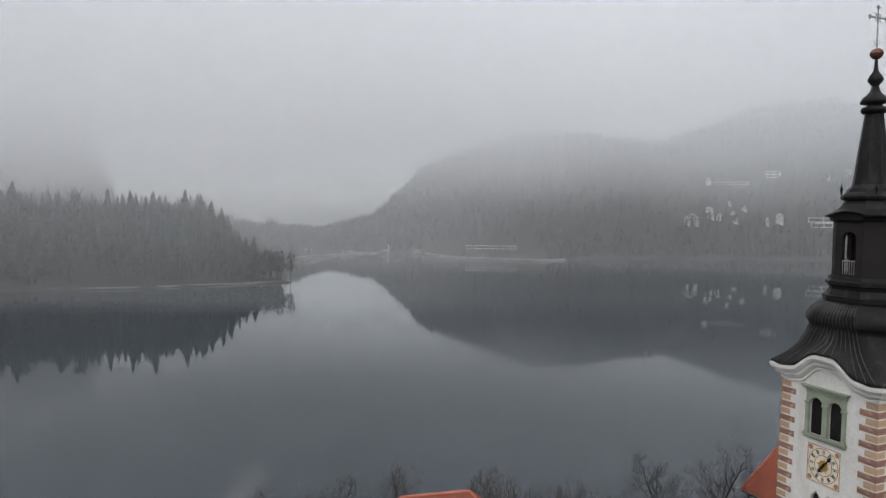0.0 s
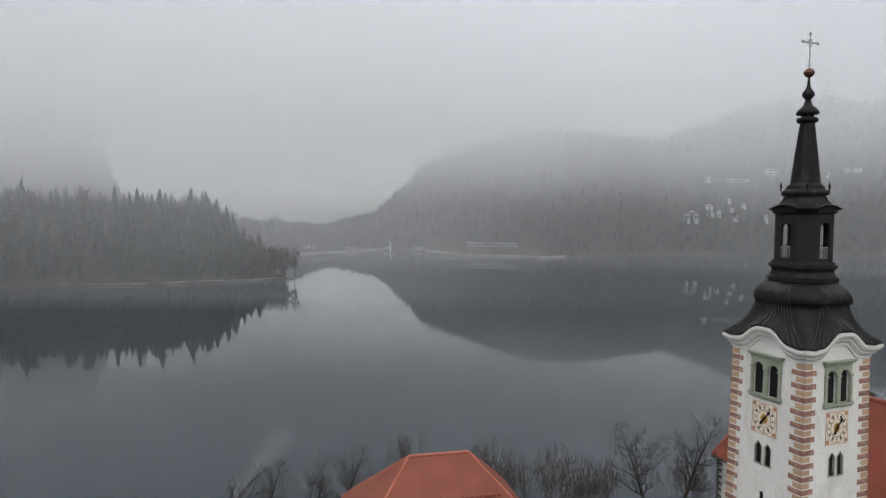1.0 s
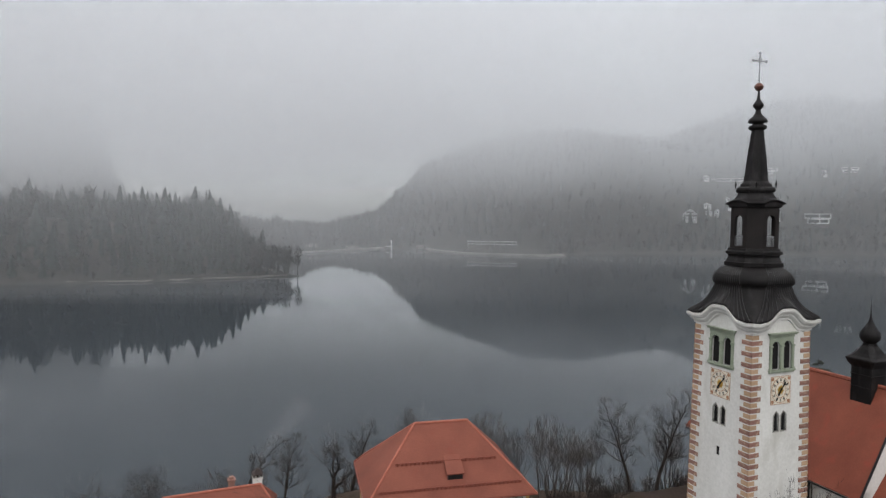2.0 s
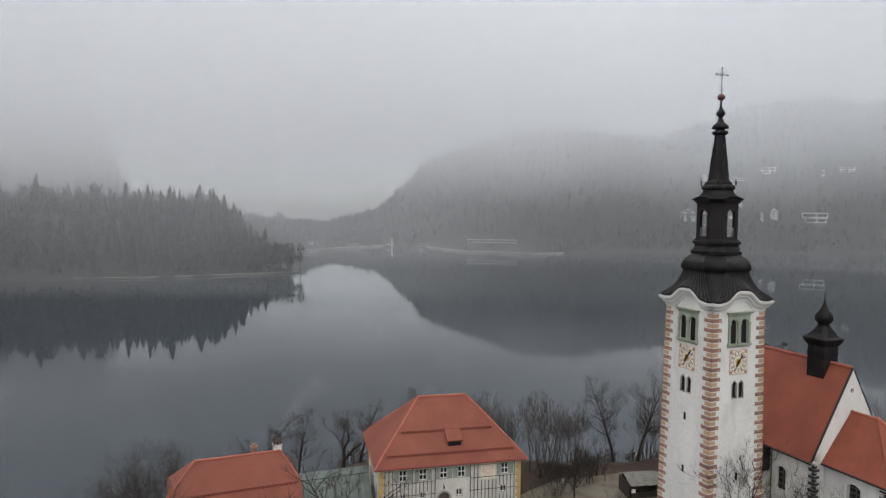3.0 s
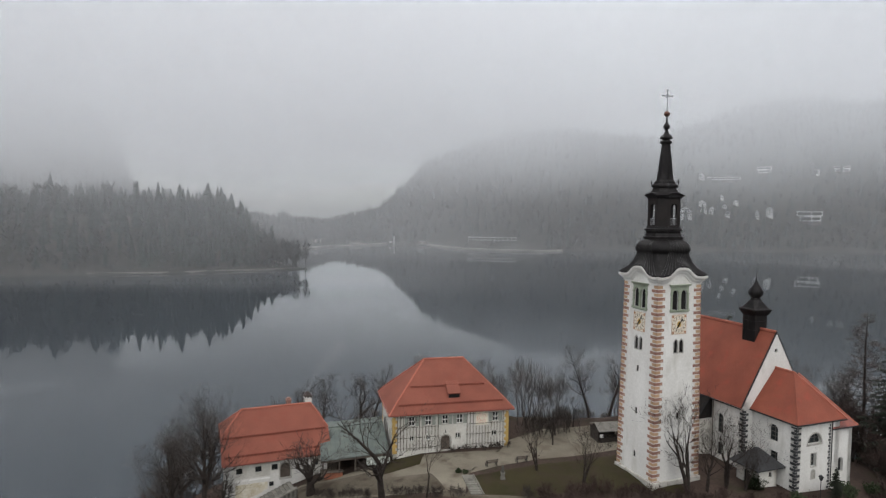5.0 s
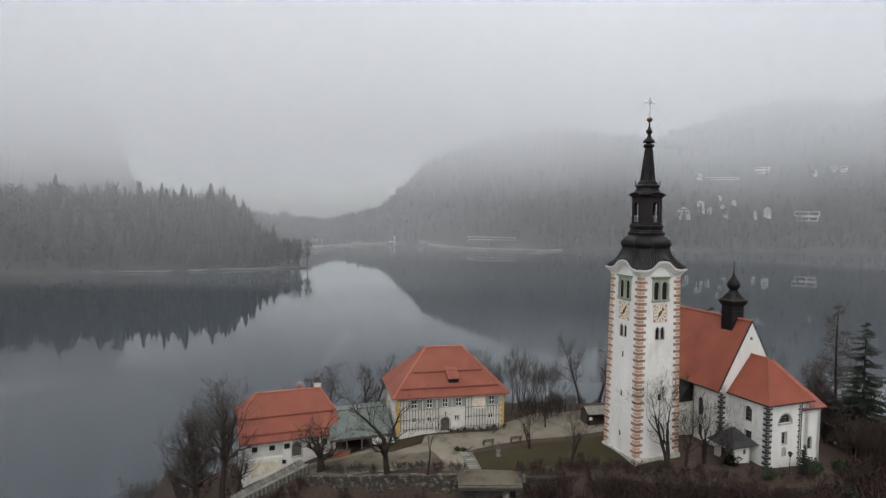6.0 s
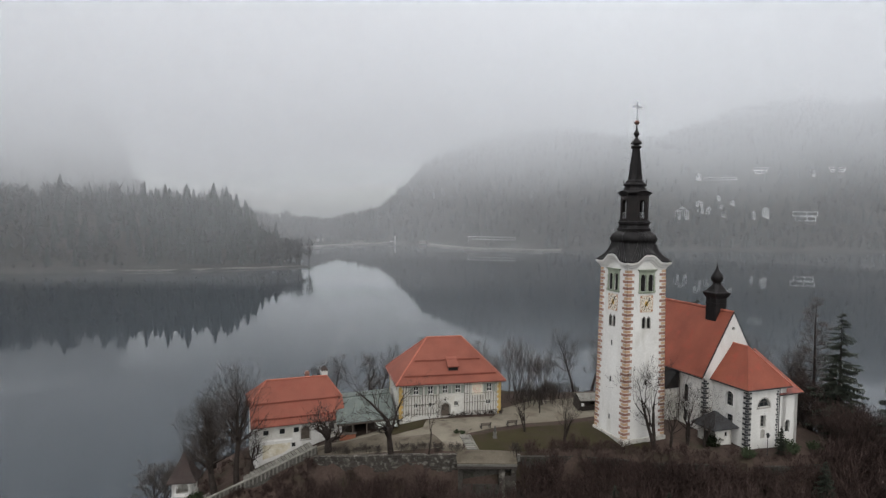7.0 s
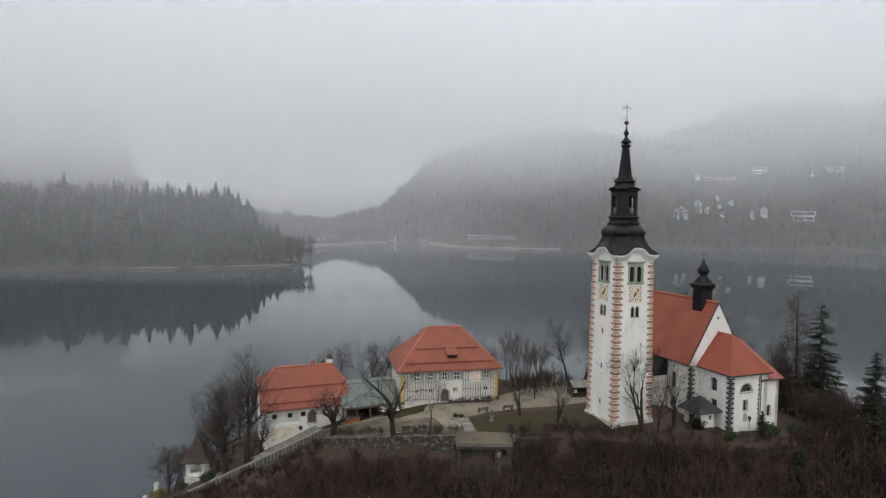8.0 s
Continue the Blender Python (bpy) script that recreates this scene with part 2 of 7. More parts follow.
def make_water():
    m = mat("still_lake_water", (0.021, 0.028, 0.035), (0.025, 0.033, 0.04), 0.03, 0.01, 0.05, 0.0)
    n, l = m.node_tree.nodes, m.node_tree.links
    b = n["Principled BSDF"]
    b.inputs["IOR"].default_value, b.inputs["Specular IOR Level"].default_value = 1.333, 0.5
    tc, mp = n.new("ShaderNodeTexCoord"), n.new("ShaderNodeMapping")
    mp.inputs["Scale"].default_value = (0.5, 0.22, 1)
    rip, bp = n.new("ShaderNodeTexNoise"), n.new("ShaderNodeBump")
    rip.inputs["Scale"].default_value, rip.inputs["Detail"].default_value = 1.0, 3
    bp.inputs["Strength"].default_value, bp.inputs["Distance"].default_value = 0.05, 0.05
    l.new(tc.outputs["Object"], mp.inputs[0])
    l.new(mp.outputs[0], rip.inputs["Vector"])
    l.new(rip.outputs["Fac"], bp.inputs["Height"])
    l.new(bp.outputs[0], b.inputs["Normal"])
    return m


M_WATER = make_water()


def make_fog(name, low, high, z0, z1, z2, z3, grain, west=None):
    """Fog as a thin veil of droplets that scatters light both ways: thin below z0, thick at z1 to z2, gone at z3."""
    m = bpy.data.materials.new(name)
    m.use_nodes = True
    n, l = m.node_tree.nodes, m.node_tree.links
    n.clear()
    tc, sp = n.new("ShaderNodeTexCoord"), n.new("ShaderNodeSeparateXYZ")
    l.new(tc.outputs["Object"], sp.inputs[0])
    ns = n.new("ShaderNodeTexNoise")
    ns.inputs["Scale"].default_value, ns.inputs["Detail"].default_value = 1.0, 4
    mp = n.new("ShaderNodeMapping")
    mp.inputs["Scale"].default_value = (grain, grain, grain * 1.6)
    l.new(tc.outputs["Object"], mp.inputs[0])
    l.new(mp.outputs[0], ns.inputs["Vector"])
    wob = n.new("ShaderNodeMath")
    wob.operation = "MULTIPLY_ADD"
    wob.inputs[1].default_value = 50.0
    l.new(ns.outputs["Fac"], wob.inputs[0])
    l.new(sp.outputs["Z"], wob.inputs[2])
    off = n.new("ShaderNodeMath")
    off.operation = "SUBTRACT"
    off.inputs[1].default_value = 25.0
    l.new(wob.outputs[0], off.inputs[0])
    up = n.new("ShaderNodeMapRange")
    up.interpolation_type = "SMOOTHSTEP"
    for k, v in (("From Min", z0), ("From Max", z1), ("To Min", low), ("To Max", high)):
        up.inputs[k].default_value = v
    l.new(off.outputs[0], up.inputs["Value"])
    down = n.new("ShaderNodeMapRange")
    down.interpolation_type = "SMOOTHSTEP"
    for k, v in (("From Min", z2), ("From Max", z3), ("To Min", 1.0), ("To Max", 0.0)):
        down.inputs[k].default_value = v
    l.new(sp.outputs["Z"], down.inputs["Value"])
    fac = n.new("ShaderNodeMath")
    fac.operation = "MULTIPLY"
    l.new(up.outputs[0], fac.inputs[0])
    l.new(down.outputs[0], fac.inputs[1])
    if west:                                        # this bank thins out towards the east
        side = n.new("ShaderNodeMapRange")
        side.interpolation_type = "SMOOTHSTEP"
        for k, v in (("From Min", west[0]), ("From Max", west[1]), ("To Min", 1.0), ("To Max", west[2])):
            side.inputs[k].default_value = v
        l.new(sp.outputs["X"], side.inputs["Value"])
        last = n.new("ShaderNodeMath")
        last.operation = "MULTIPLY"
        l.new(fac.outputs[0], last.inputs[0])
        l.new(side.outputs[0], last.inputs[1])
        fac = last
    clear = n.new("ShaderNodeBsdfTransparent")
    df, tr, mx = n.new("ShaderNodeBsdfDiffuse"), n.new("ShaderNodeBsdfTranslucent"), n.new("ShaderNodeMixShader")
    for s in (df, tr):
        s.inputs["Color"].default_value = (0.934, 0.943, 0.957, 1)
    l.new(df.outputs[0], mx.inputs[1])
    l.new(tr.outputs[0], mx.inputs[2])
    veil, o = n.new("ShaderNodeMixShader"), n.new("ShaderNodeOutputMaterial")
    l.new(fac.outputs[0], veil.inputs[0])
    l.new(clear.outputs[0], veil.inputs[1])
    l.new(mx.outputs[0], veil.inputs[2])
    l.new(veil.outputs[0], o.inputs["Surface"])
    return m
# ---------------------------------------------------------------- mesh helpers
from mathutils.geometry import tessellate_polygon


def mesh_object(name, verts, faces, material, smooth=False):
    me = bpy.data.meshes.new(name)
    me.from_pydata([tuple(v) for v in verts], [], [tuple(f) for f in faces])
    me.materials.append(material)
    if smooth:
        me.polygons.foreach_set("use_smooth", [True] * len(me.polygons))
    me.update()
    return new(name, me)


def part(name, bm, material, parent, label="", smooth=False):
    """A bmesh becomes one mesh object under a thing or part."""
    bmesh.ops.recalc_face_normals(bm, faces=bm.faces)
    me = bpy.data.meshes.new(name)
    bm.to_mesh(me)
    bm.free()
    me.materials.append(material)
    if smooth:
        me.polygons.foreach_set("use_smooth", [True] * len(me.polygons))
    ob = new(name, me)
    ob.parent = parent
    if label:
        tagged(ob, label)
    return ob


def share(name, source, parent, m):
    """Another object on the same mesh."""
    ob = new(name, source.data)
    ob.parent = parent
    ob.matrix_basis = m
    return ob


def thing(name, label, category, m, group="", kind=""):
    ob = new(name)
    ob.empty_display_size = 0.5
    ob.matrix_world = m
    return tagged(ob, label, category, group, kind)


def box(bm, x0, x1, y0, y1, z0, z1, bevel=0.0):
    c = [bm.verts.new((x, y, z)) for z in (z0, z1) for x, y in ((x0, y0), (x1, y0), (x1, y1), (x0, y1))]
    fs = [bm.faces.new([c[i] for i in f]) for f in ((3, 2, 1, 0), (4, 5, 6, 7), (0, 1, 5, 4), (1, 2, 6, 5), (2, 3, 7, 6), (3, 0, 4, 7))]
    if bevel:
        es = list({e for f in fs for e in f.edges})
        bmesh.ops.bevel(bm, geom=es, offset=bevel, segments=1, affect="EDGES", profile=0.5)
    return bm


def boxes(*list_of_boxes, bevel=0.0):
    bm = bmesh.new()
    for b in list_of_boxes:
        box(bm, *b, bevel=bevel)
    return bm


def slab(bm, pts, t, direction=None):
    """A polygon given thickness t against its upward normal."""
    v = [Vector(p) for p in pts]
    nrm = Vector((0, 0, 0))
    for i in range(len(v)):
        nrm += (v[i] - v[0]).cross(v[(i + 1) % len(v)] - v[0])
    nrm.normalize()
    if nrm.z < 0:
        nrm = -nrm
    d = (Vector(direction) if direction else -nrm) * t
    top, low = [bm.verts.new(p) for p in v], [bm.verts.new(p + d) for p in v]
    bm.faces.new(top)
    bm.faces.new(low[::-1])
    for i in range(len(v)):
        j = (i + 1) % len(v)
        bm.faces.new((top[i], low[i], low[j], top[j]))
    return bm


def loft(bm, rings, close=True, caps=True):
    rs = [[bm.verts.new(p) for p in r] for r in rings]
    n = len(rs[0])
    for a, b in zip(rs, rs[1:]):
        for i in range(n if close else n - 1):
            j = (i + 1) % n
            bm.faces.new((a[i], a[j], b[j], b[i]))
    if caps and close:
        bm.faces.new(rs[0][::-1])
        bm.faces.new(rs[-1])
    return bm


def lathe(bm, profile, n=16, cx=0.0, cy=0.0):
    return loft(bm, [[(cx + r * math.cos(2 * math.pi * i / n), cy + r * math.sin(2 * math.pi * i / n), z) for i in range(n)] for z, r in profile])


def tube(bm, pts, r, n=6):
    """A round bar along a line of points."""
    pts = [Vector(p) for p in pts]
    rings = []
    for i, p in enumerate(pts):
        d = (pts[min(i + 1, len(pts) - 1)] - pts[max(i - 1, 0)]).normalized()
        a = d.orthogonal().normalized() if abs(d.z) > 0.95 else d.cross(Vector((0, 0, 1))).normalized()
        b = d.cross(a)
        rr = r[i] if isinstance(r, (list, tuple)) else r
        rings.append([p + (a * math.cos(2 * math.pi * k / n) + b * math.sin(2 * math.pi * k / n)) * rr for k in range(n)])
    return loft(bm, rings)


def arch_hole(cx, z0, w, h, rise=None, pointed=False):
    """The outline of an opening: flat when rise is 0, else arched above."""
    rise = w / 2 if rise is None else rise
    pts = [(cx - w / 2, z0), (cx + w / 2, z0)]
    if rise <= 0:
        return pts + [(cx + w / 2, z0 + h), (cx - w / 2, z0 + h)]
    zs = z0 + h - rise
    for i in range(9):
        a = math.pi * i / 8
        x = cx + w / 2 * math.cos(a)
        z = zs + rise * (math.sin(a) if not pointed else (1 - abs(math.cos(a))) ** 0.75)
        pts.append((x, z))
    return pts


def wall(bm, p0, p1, top, base, holes, t, lean0=0.0, lean1=0.0, top_line=None, shrink=None):
    """A wall from p0 to p1, its outside on the right hand, with openings through it and thickness t inwards.
    shrink(z): (inset, factor) for a tapering tower."""
    p0, p1 = Vector((*p0, 0)), Vector((*p1, 0))
    ln = (p1 - p0).length
    ux = (p1 - p0) / ln
    nrm = Vector((ux.y, -ux.x, 0))
    outline = [(0, base), (ln, base)] + (top_line(ln) if top_line else [(ln, top), (0, top)])

    def at(s, z, d):
        ins, fac = shrink(z) if shrink else (0, 1)
        s = ln / 2 + (s - ln / 2) * fac
        return p0 + ux * s - nrm * (d + ins) + Vector((0, 0, z))

    loops = [[Vector((x, z, 0)) for x, z in outline]] + [[Vector((x, z, 0)) for x, z in h] for h in holes]
    flat = [p for lp in loops for p in lp]
    tris = tessellate_polygon(loops)
    front = [bm.verts.new(at(p.x, p.y, 0)) for p in flat]
    back = [bm.verts.new(at(p.x, p.y, t)) for p in flat]
    for tri in tris:
        bm.faces.new([front[i] for i in tri])
        bm.faces.new([back[i] for i in tri][::-1])
    k = 0
    for lp in loops:
        m = len(lp)
        for i in range(m):
            a, b = k + i, k + (i + 1) % m
            bm.faces.new((front[a], front[b], back[b], back[a]))
        k += m
    return at


def pane_box(bm, at, hole, d0, d1):
    """A filled piece of an opening's shape between two depths."""
    f = [bm.verts.new(at(x, z, d0)) for x, z in hole]
    b = [bm.verts.new(at(x, z, d1)) for x, z in hole]
    bm.faces.new(f)
    bm.faces.new(b[::-1])
    for i in range(len(hole)):
        j = (i + 1) % len(hole)
        bm.faces.new((f[i], f[j], b[j], b[i]))


def smooth_step(a, b, x):
    t = np.clip((x - a) / (b - a), 0, 1)
    return t * t * (3 - 2 * t)


# ---------------------------------------------------------------- the land: lake bed, island, shores and hills in one sheet
PLATEAU = np.array([(-36, 44), (-27, 40.5), (-20, 40.9), (-14, 38.8), (-7, 37.4), (2.2, 36.1), (10.9, 35.8), (20, 37.1), (30, 35.4), (45, 34.4), (56.6, 36.6), (64.5, 44.3),
                    (64, 62), (53, 74), (38, 69), (28, 65), (14, 67), (0, 71), (-14, 71), (-30, 64), (-40, 54)], float)
SHORE = np.array([(-2600, 250), (-700, 395), (-342, 440), (-222, 468), (-124, 515), (-111, 523), (-119, 534), (-150, 575), (-205, 690), (-228, 790), (-180, 814), (-73, 948), (-10, 911), (38, 822),
                  (141, 782), (237, 857), (350, 852), (510, 843), (800, 835), (1500, 690), (3000, 500), (3000, 3200), (-2600, 3200)], float)


def inside_distance(poly, x, y):
    """How far points lie inside (+) or outside (-) a polygon."""
    best = np.full(x.shape, 1e9)
    odd = np.zeros(x.shape, bool)
    for (ax, ay), (bx, by) in zip(poly, np.roll(poly, -1, 0)):
        dx, dy = bx - ax, by - ay
        t = np.clip(((x - ax) * dx + (y - ay) * dy) / (dx * dx + dy * dy), 0, 1)
        best = np.minimum(best, np.hypot(x - ax - t * dx, y - ay - t * dy))
        cross = (ay > y) != (by > y)
        with np.errstate(divide="ignore", invalid="ignore"):
            odd ^= cross & (x < (bx - ax) * (y - ay) / (by - ay if by != ay else 1e-9) + ax)
    return np.where(odd, best, -best)


def court_height(x, y):
    """The top of the island: level by the house and tower, falling towards the stairs and the choir."""
    z = np.interp(x, [-60, -46, -40, -30, -24, -18, -8, -2, 3, 20, 29, 36, 42, 47, 52, 58, 66], [3, 5.5, 7.6, 10.3, 12.2, 14.0, 16.1, 17.05, 17.2, 17.25, 17.8, 17.6, 17.0, 16.5, 16.2, 15.9, 15])
    return z - 0.8 * smooth_step(43, 36, y) * smooth_step(20, 27, x) * smooth_step(44, 36, x) - 0.7 * smooth_step(42, 35, y) * smooth_step(24, 12, x) * smooth_step(-24, -10, x)


STAIR_RUN = [(-20.8, 45.8, 13.8), (-29.2, 41.3, 10.5), (-36.8, 39.2, 7.3), (-41, 39.4, 5.2), (-50, 42.4, 1.6)]


def land_height(x, y):
    x, y = np.asarray(x, float), np.asarray(y, float)
    d = inside_distance(PLATEAU, x, y)
    wob = 1.5 * np.sin(x * 0.19 + 1) * np.cos(y * 0.23) + 0.8 * np.sin(x * 0.51 + y * 0.37)
    drop = np.where(d < 0, -d, 0.0)
    front = smooth_step(41, 35, y) * smooth_step(-26, -16, x) * smooth_step(68, 56, x)
    step = front * 4.6 * smooth_step(0.2, 1.5, drop)
    top = court_height(np.clip(x, -62, 70), y)
    isle = top - step - 0.72 * drop + np.where(d < -3, wob * smooth_step(3, 12, drop), 0) * 0.8
    for (x0, y0, z0), (x1, y1, z1) in zip(STAIR_RUN, STAIR_RUN[1:]):      # the spur that carries the stairway
        f = np.clip(((x - x0) * (x1 - x0) + (y - y0) * (y1 - y0)) / ((x1 - x0) ** 2 + (y1 - y0) ** 2), 0, 1)
        away = np.hypot(x - x0 - f * (x1 - x0), y - y0 - f * (y1 - y0))
        isle = np.where(x < -28, np.maximum(isle, z0 + f * (z1 - z0) - 0.25 - 0.55 * np.maximum(0, away - 3.0)), isle)
    isle = np.maximum(isle, -4.0)
    s = inside_distance(SHORE, x, y)
    right = np.interp(x, [-700, -330, -200, -110, -15, 106, 210, 430, 560, 900, 1600], [60, 22, 14, 44, 134, 160, 190, 152, 165, 190, 190]) * smooth_step(6, 215, s) * np.maximum(smooth_step(-240, -190, x), smooth_step(900, 1000, y)) * smooth_step(1600, 1200, y)
    right = right + 75 * smooth_step(185, 330, s) * smooth_step(330, 580, x) * smooth_step(1600, 1200, y)
    left = (np.interp(x, [-700, -420, -360, -315, -213, -190, -160, -128], [46, 46, 46, 46, 40, 36, 20, 4]) * smooth_step(2, 48, s) * smooth_step(980, 780, y) + 150 * smooth_step(-0.475, -0.55, x / np.maximum(y, 300)) * smooth_step(640, 880, y) * smooth_step(1500, 1200, y)) * smooth_step(-108, -145, x)
    bumps = 8 * np.sin(x * 0.021) * np.sin(y * 0.017 + 1) + 4 * np.sin(x * 0.05 + y * 0.03)
    far = np.where(s > 0, 0.4 + 1.4 * smooth_step(0, 5, s) + right + left + bumps * smooth_step(60, 240, s) * np.where(x < -100, 0.4, 1.0), -4.0 * smooth_step(0, 8, -s) + 0.4)
    return np.maximum(isle, far)


def build_land():
    def axis(lo, a, b, hi, step, grow):
        v = list(np.arange(a, b + 0.01, step))
        d = step
        while v[-1] < hi:
            d = min(d * grow, 28)
            v.append(v[-1] + d)
        d = step
        while v[0] > lo:
            d = min(d * grow, 28)
            v.insert(0, v[0] - d)
        return np.array(v)
    xs, ys = axis(-2500, -62, 84, 2900, 1.3, 1.16), axis(-1500, 8, 96, 3100, 1.3, 1.16)
    X, Y = np.meshgrid(xs, ys)
    Z = land_height(X, Y)
    nx, ny = len(xs), len(ys)
    idx = np.arange(nx * ny).reshape(ny, nx)
    quads = np.stack([idx[:-1, :-1], idx[:-1, 1:], idx[1:, 1:], idx[1:, :-1]], -1).reshape(-1, 4)
    me = bpy.data.meshes.new("ground")
    me.from_pydata(np.stack([X, Y, Z], -1).reshape(-1, 3).tolist(), [], quads.tolist())
    me.materials.append(M_SOIL)
    me.materials.append(M_FOREST)
    far = (Y[:-1, :-1] > 200).reshape(-1) | (np.abs(X[:-1, :-1]) > 200).reshape(-1)
    me.polygons.foreach_set("material_index", far.astype(np.int32))
    me.polygons.foreach_set("use_smooth", np.ones(len(me.polygons), bool))
    me.update()
    return tagged(new("ground", me), "wooded island mound, lake bed and far hilly shores", "ground", kind="structure")


ground = build_land()
water_me = mesh_object("water", [(-2600, -1600, 0), (3000, -1600, 0), (3000, 3200, 0), (-2600, 3200, 0)], [(0, 1, 2, 3)], M_WATER)
tagged(water_me, "still grey lake water mirroring the foggy shore", "lake", kind="structure")


def fog_bank(y, bend, material, top=720):
    """A tall veil across the lake at y, its ends bent towards the island."""
    pts, n = [], 40
    for i in range(n + 1):
        x = -1500 + 3200 * i / n
        for z in np.linspace(0.4, top, 9):
            pts.append((x, y - bend * (x / 1000) ** 2, z))
    faces = [(i * 9 + j, i * 9 + 9 + j, i * 9 + 10 + j, i * 9 + 1 + j) for i in range(n) for j in range(8)]
    ob = mesh_object("fog_bank", pts, faces, material, smooth=True)
    return tagged(ob, "pale grey veil of low fog over the lake and hills", "fog", "banks of fog", "stuff")


FOG_NEAR = make_fog("fog_near", 0.065, 0.24, 8, 165, 240, 480, 0.006, (-140, 90, 0.2))
FOG_MIDDLE = make_fog("fog_middle", 0.042, 0.24, 30, 180, 255, 500, 0.005, (-70, 240, 0.4))
FOG_FAR = make_fog("fog_far", 0.02, 0.25, 54, 198, 290, 510, 0.004, (-80, 280, 0.72))
FOG_FARTHEST = make_fog("fog_farthest", 0.04, 0.15, 60, 190, 300, 520, 0.004)
for i in range(3):
    fog_bank(402 - 22 * i, 130, FOG_NEAR)
for i in range(4):
    fog_bank(640 - 16 * i, 450, FOG_MIDDLE)
for i in range(11):
    fog_bank(765 - 9 * i, 1000, FOG_FAR)
for i in range(5):
    fog_bank(1290 + 25 * i, 100, FOG_FARTHEST)


def drape(name, left, right, n, m, lift, material, label, category, parent=None):
    """A strip of ground cover between two lines, lying on the land with a thin edge."""
    def along(line, k):
        line = np.array(line, float)
        s = np.r_[0, np.cumsum(np.hypot(*np.diff(line, axis=0).T))]
        q = np.linspace(0, s[-1], k)
        return np.stack([np.interp(q, s, line[:, 0]), np.interp(q, s, line[:, 1])], -1)
    L, R = along(left, n), along(right, n)
    w = np.linspace(0, 1, m)[None, :, None]
    P = L[:, None] * (1 - w) + R[:, None] * w
    rough = 0.25 * np.sin(P[..., 0] * 2.1 + P[..., 1] * 1.3)
    P[:, 0] += rough[:, 0, None] * 0.5
    P[:, -1] -= rough[:, -1, None] * 0.5
    Z = land_height(P[..., 0], P[..., 1]) + lift
    Z[:, 0] -= lift + 0.05
    Z[:, -1] -= lift + 0.05
    Z[0] -= lift + 0.05
    Z[-1] -= lift + 0.05
    v = np.concatenate([P, Z[..., None]], -1).reshape(-1, 3)
    f = [(i * m + j, i * m + j + 1, i * m + m + j + 1, i * m + m + j) for i in range(n - 1) for j in range(m - 1)]
    return tagged(mesh_object(name, v.tolist(), f, material, smooth=True), label, category, kind="structure")
# ---------------------------------------------------------------- bell tower
def quoin_meshes(parent, wide, narrow, h, proud, red, buff):
    """Two L-shaped corner stones and a buff middle stone, for the corner at -x, -y."""
    def ell(length, t, z0, z1):
        bm = bmesh.new()
        pts = [(-t, -t), (length, -t), (length, 0.02), (0.02, 0.02), (0.02, length), (-t, length)]
        lo, hi = [bm.verts.new((x, y, z0)) for x, y in pts], [bm.verts.new((x, y, z1)) for x, y in pts]
        bm.faces.new(lo[::-1])
        bm.faces.new(hi)
        for i in range(6):
            j = (i + 1) % 6
            bm.faces.new((lo[i], lo[j], hi[j], hi[i]))
        return bm
    return ell(wide, proud, 0, h), ell(narrow, proud * 0.8, 0, h)


def quoin_column(parent, corner, angle, z0, z1, pitch, wide, narrow, h, red, buff, proud=0.035, slope=0.0):
    """A column of alternating long and short corner stones. slope: how far the corner moves inwards per metre of height."""
    n = int((z1 - z0) / pitch)
    first = {}
    for i in range(n):
        for k in range(2):
            z = z0 + pitch * (i + 0.5 * k)
            off = slope * (z + h / 2 - z0)
            c, s = math.cos(radians(angle)), math.sin(radians(angle))
            x, y = corner[0] + off * (c - s), corner[1] + off * (s + c)
            m = pose(x, y, z, 0, 0, angle)
            if k not in first:
                bm = quoin_meshes(parent, wide, narrow, h, proud, red, buff)[k]
                first[k] = part("quoin", bm, red if k == 0 else buff, parent)
                first[k].matrix_basis = m
            else:
                share("quoin", first[k], parent, m)


def chamfered(h, k, z, n, bump=None, w=0.0):
    """A ring: a square of half width h with corners cut by k, its sides raised by bump in the middle."""
    pts = []
    for side in range(4):
        c, s = (1, 0, -1, 0)[side], (0, 1, 0, -1)[side]
        for i in range(n):
            x = -(h - k) + 2 * (h - k) * i / (n - 1)
            y = -h
            dz = w * bump(x / h) if bump else 0
            pts.append((x * c - y * s, x * s + y * c, z + dz))
    return pts


def crest(q):
    """The curved rise of the cornice in the middle of each side, q from -1 to 1."""
    a = abs(q)
    return 1.1 * (1 - smooth_step(0.14, 0.6, a)) if a < 0.6 else -0.12 * math.sin(math.pi * min(1, (a - 0.6) / 0.4)) ** 2


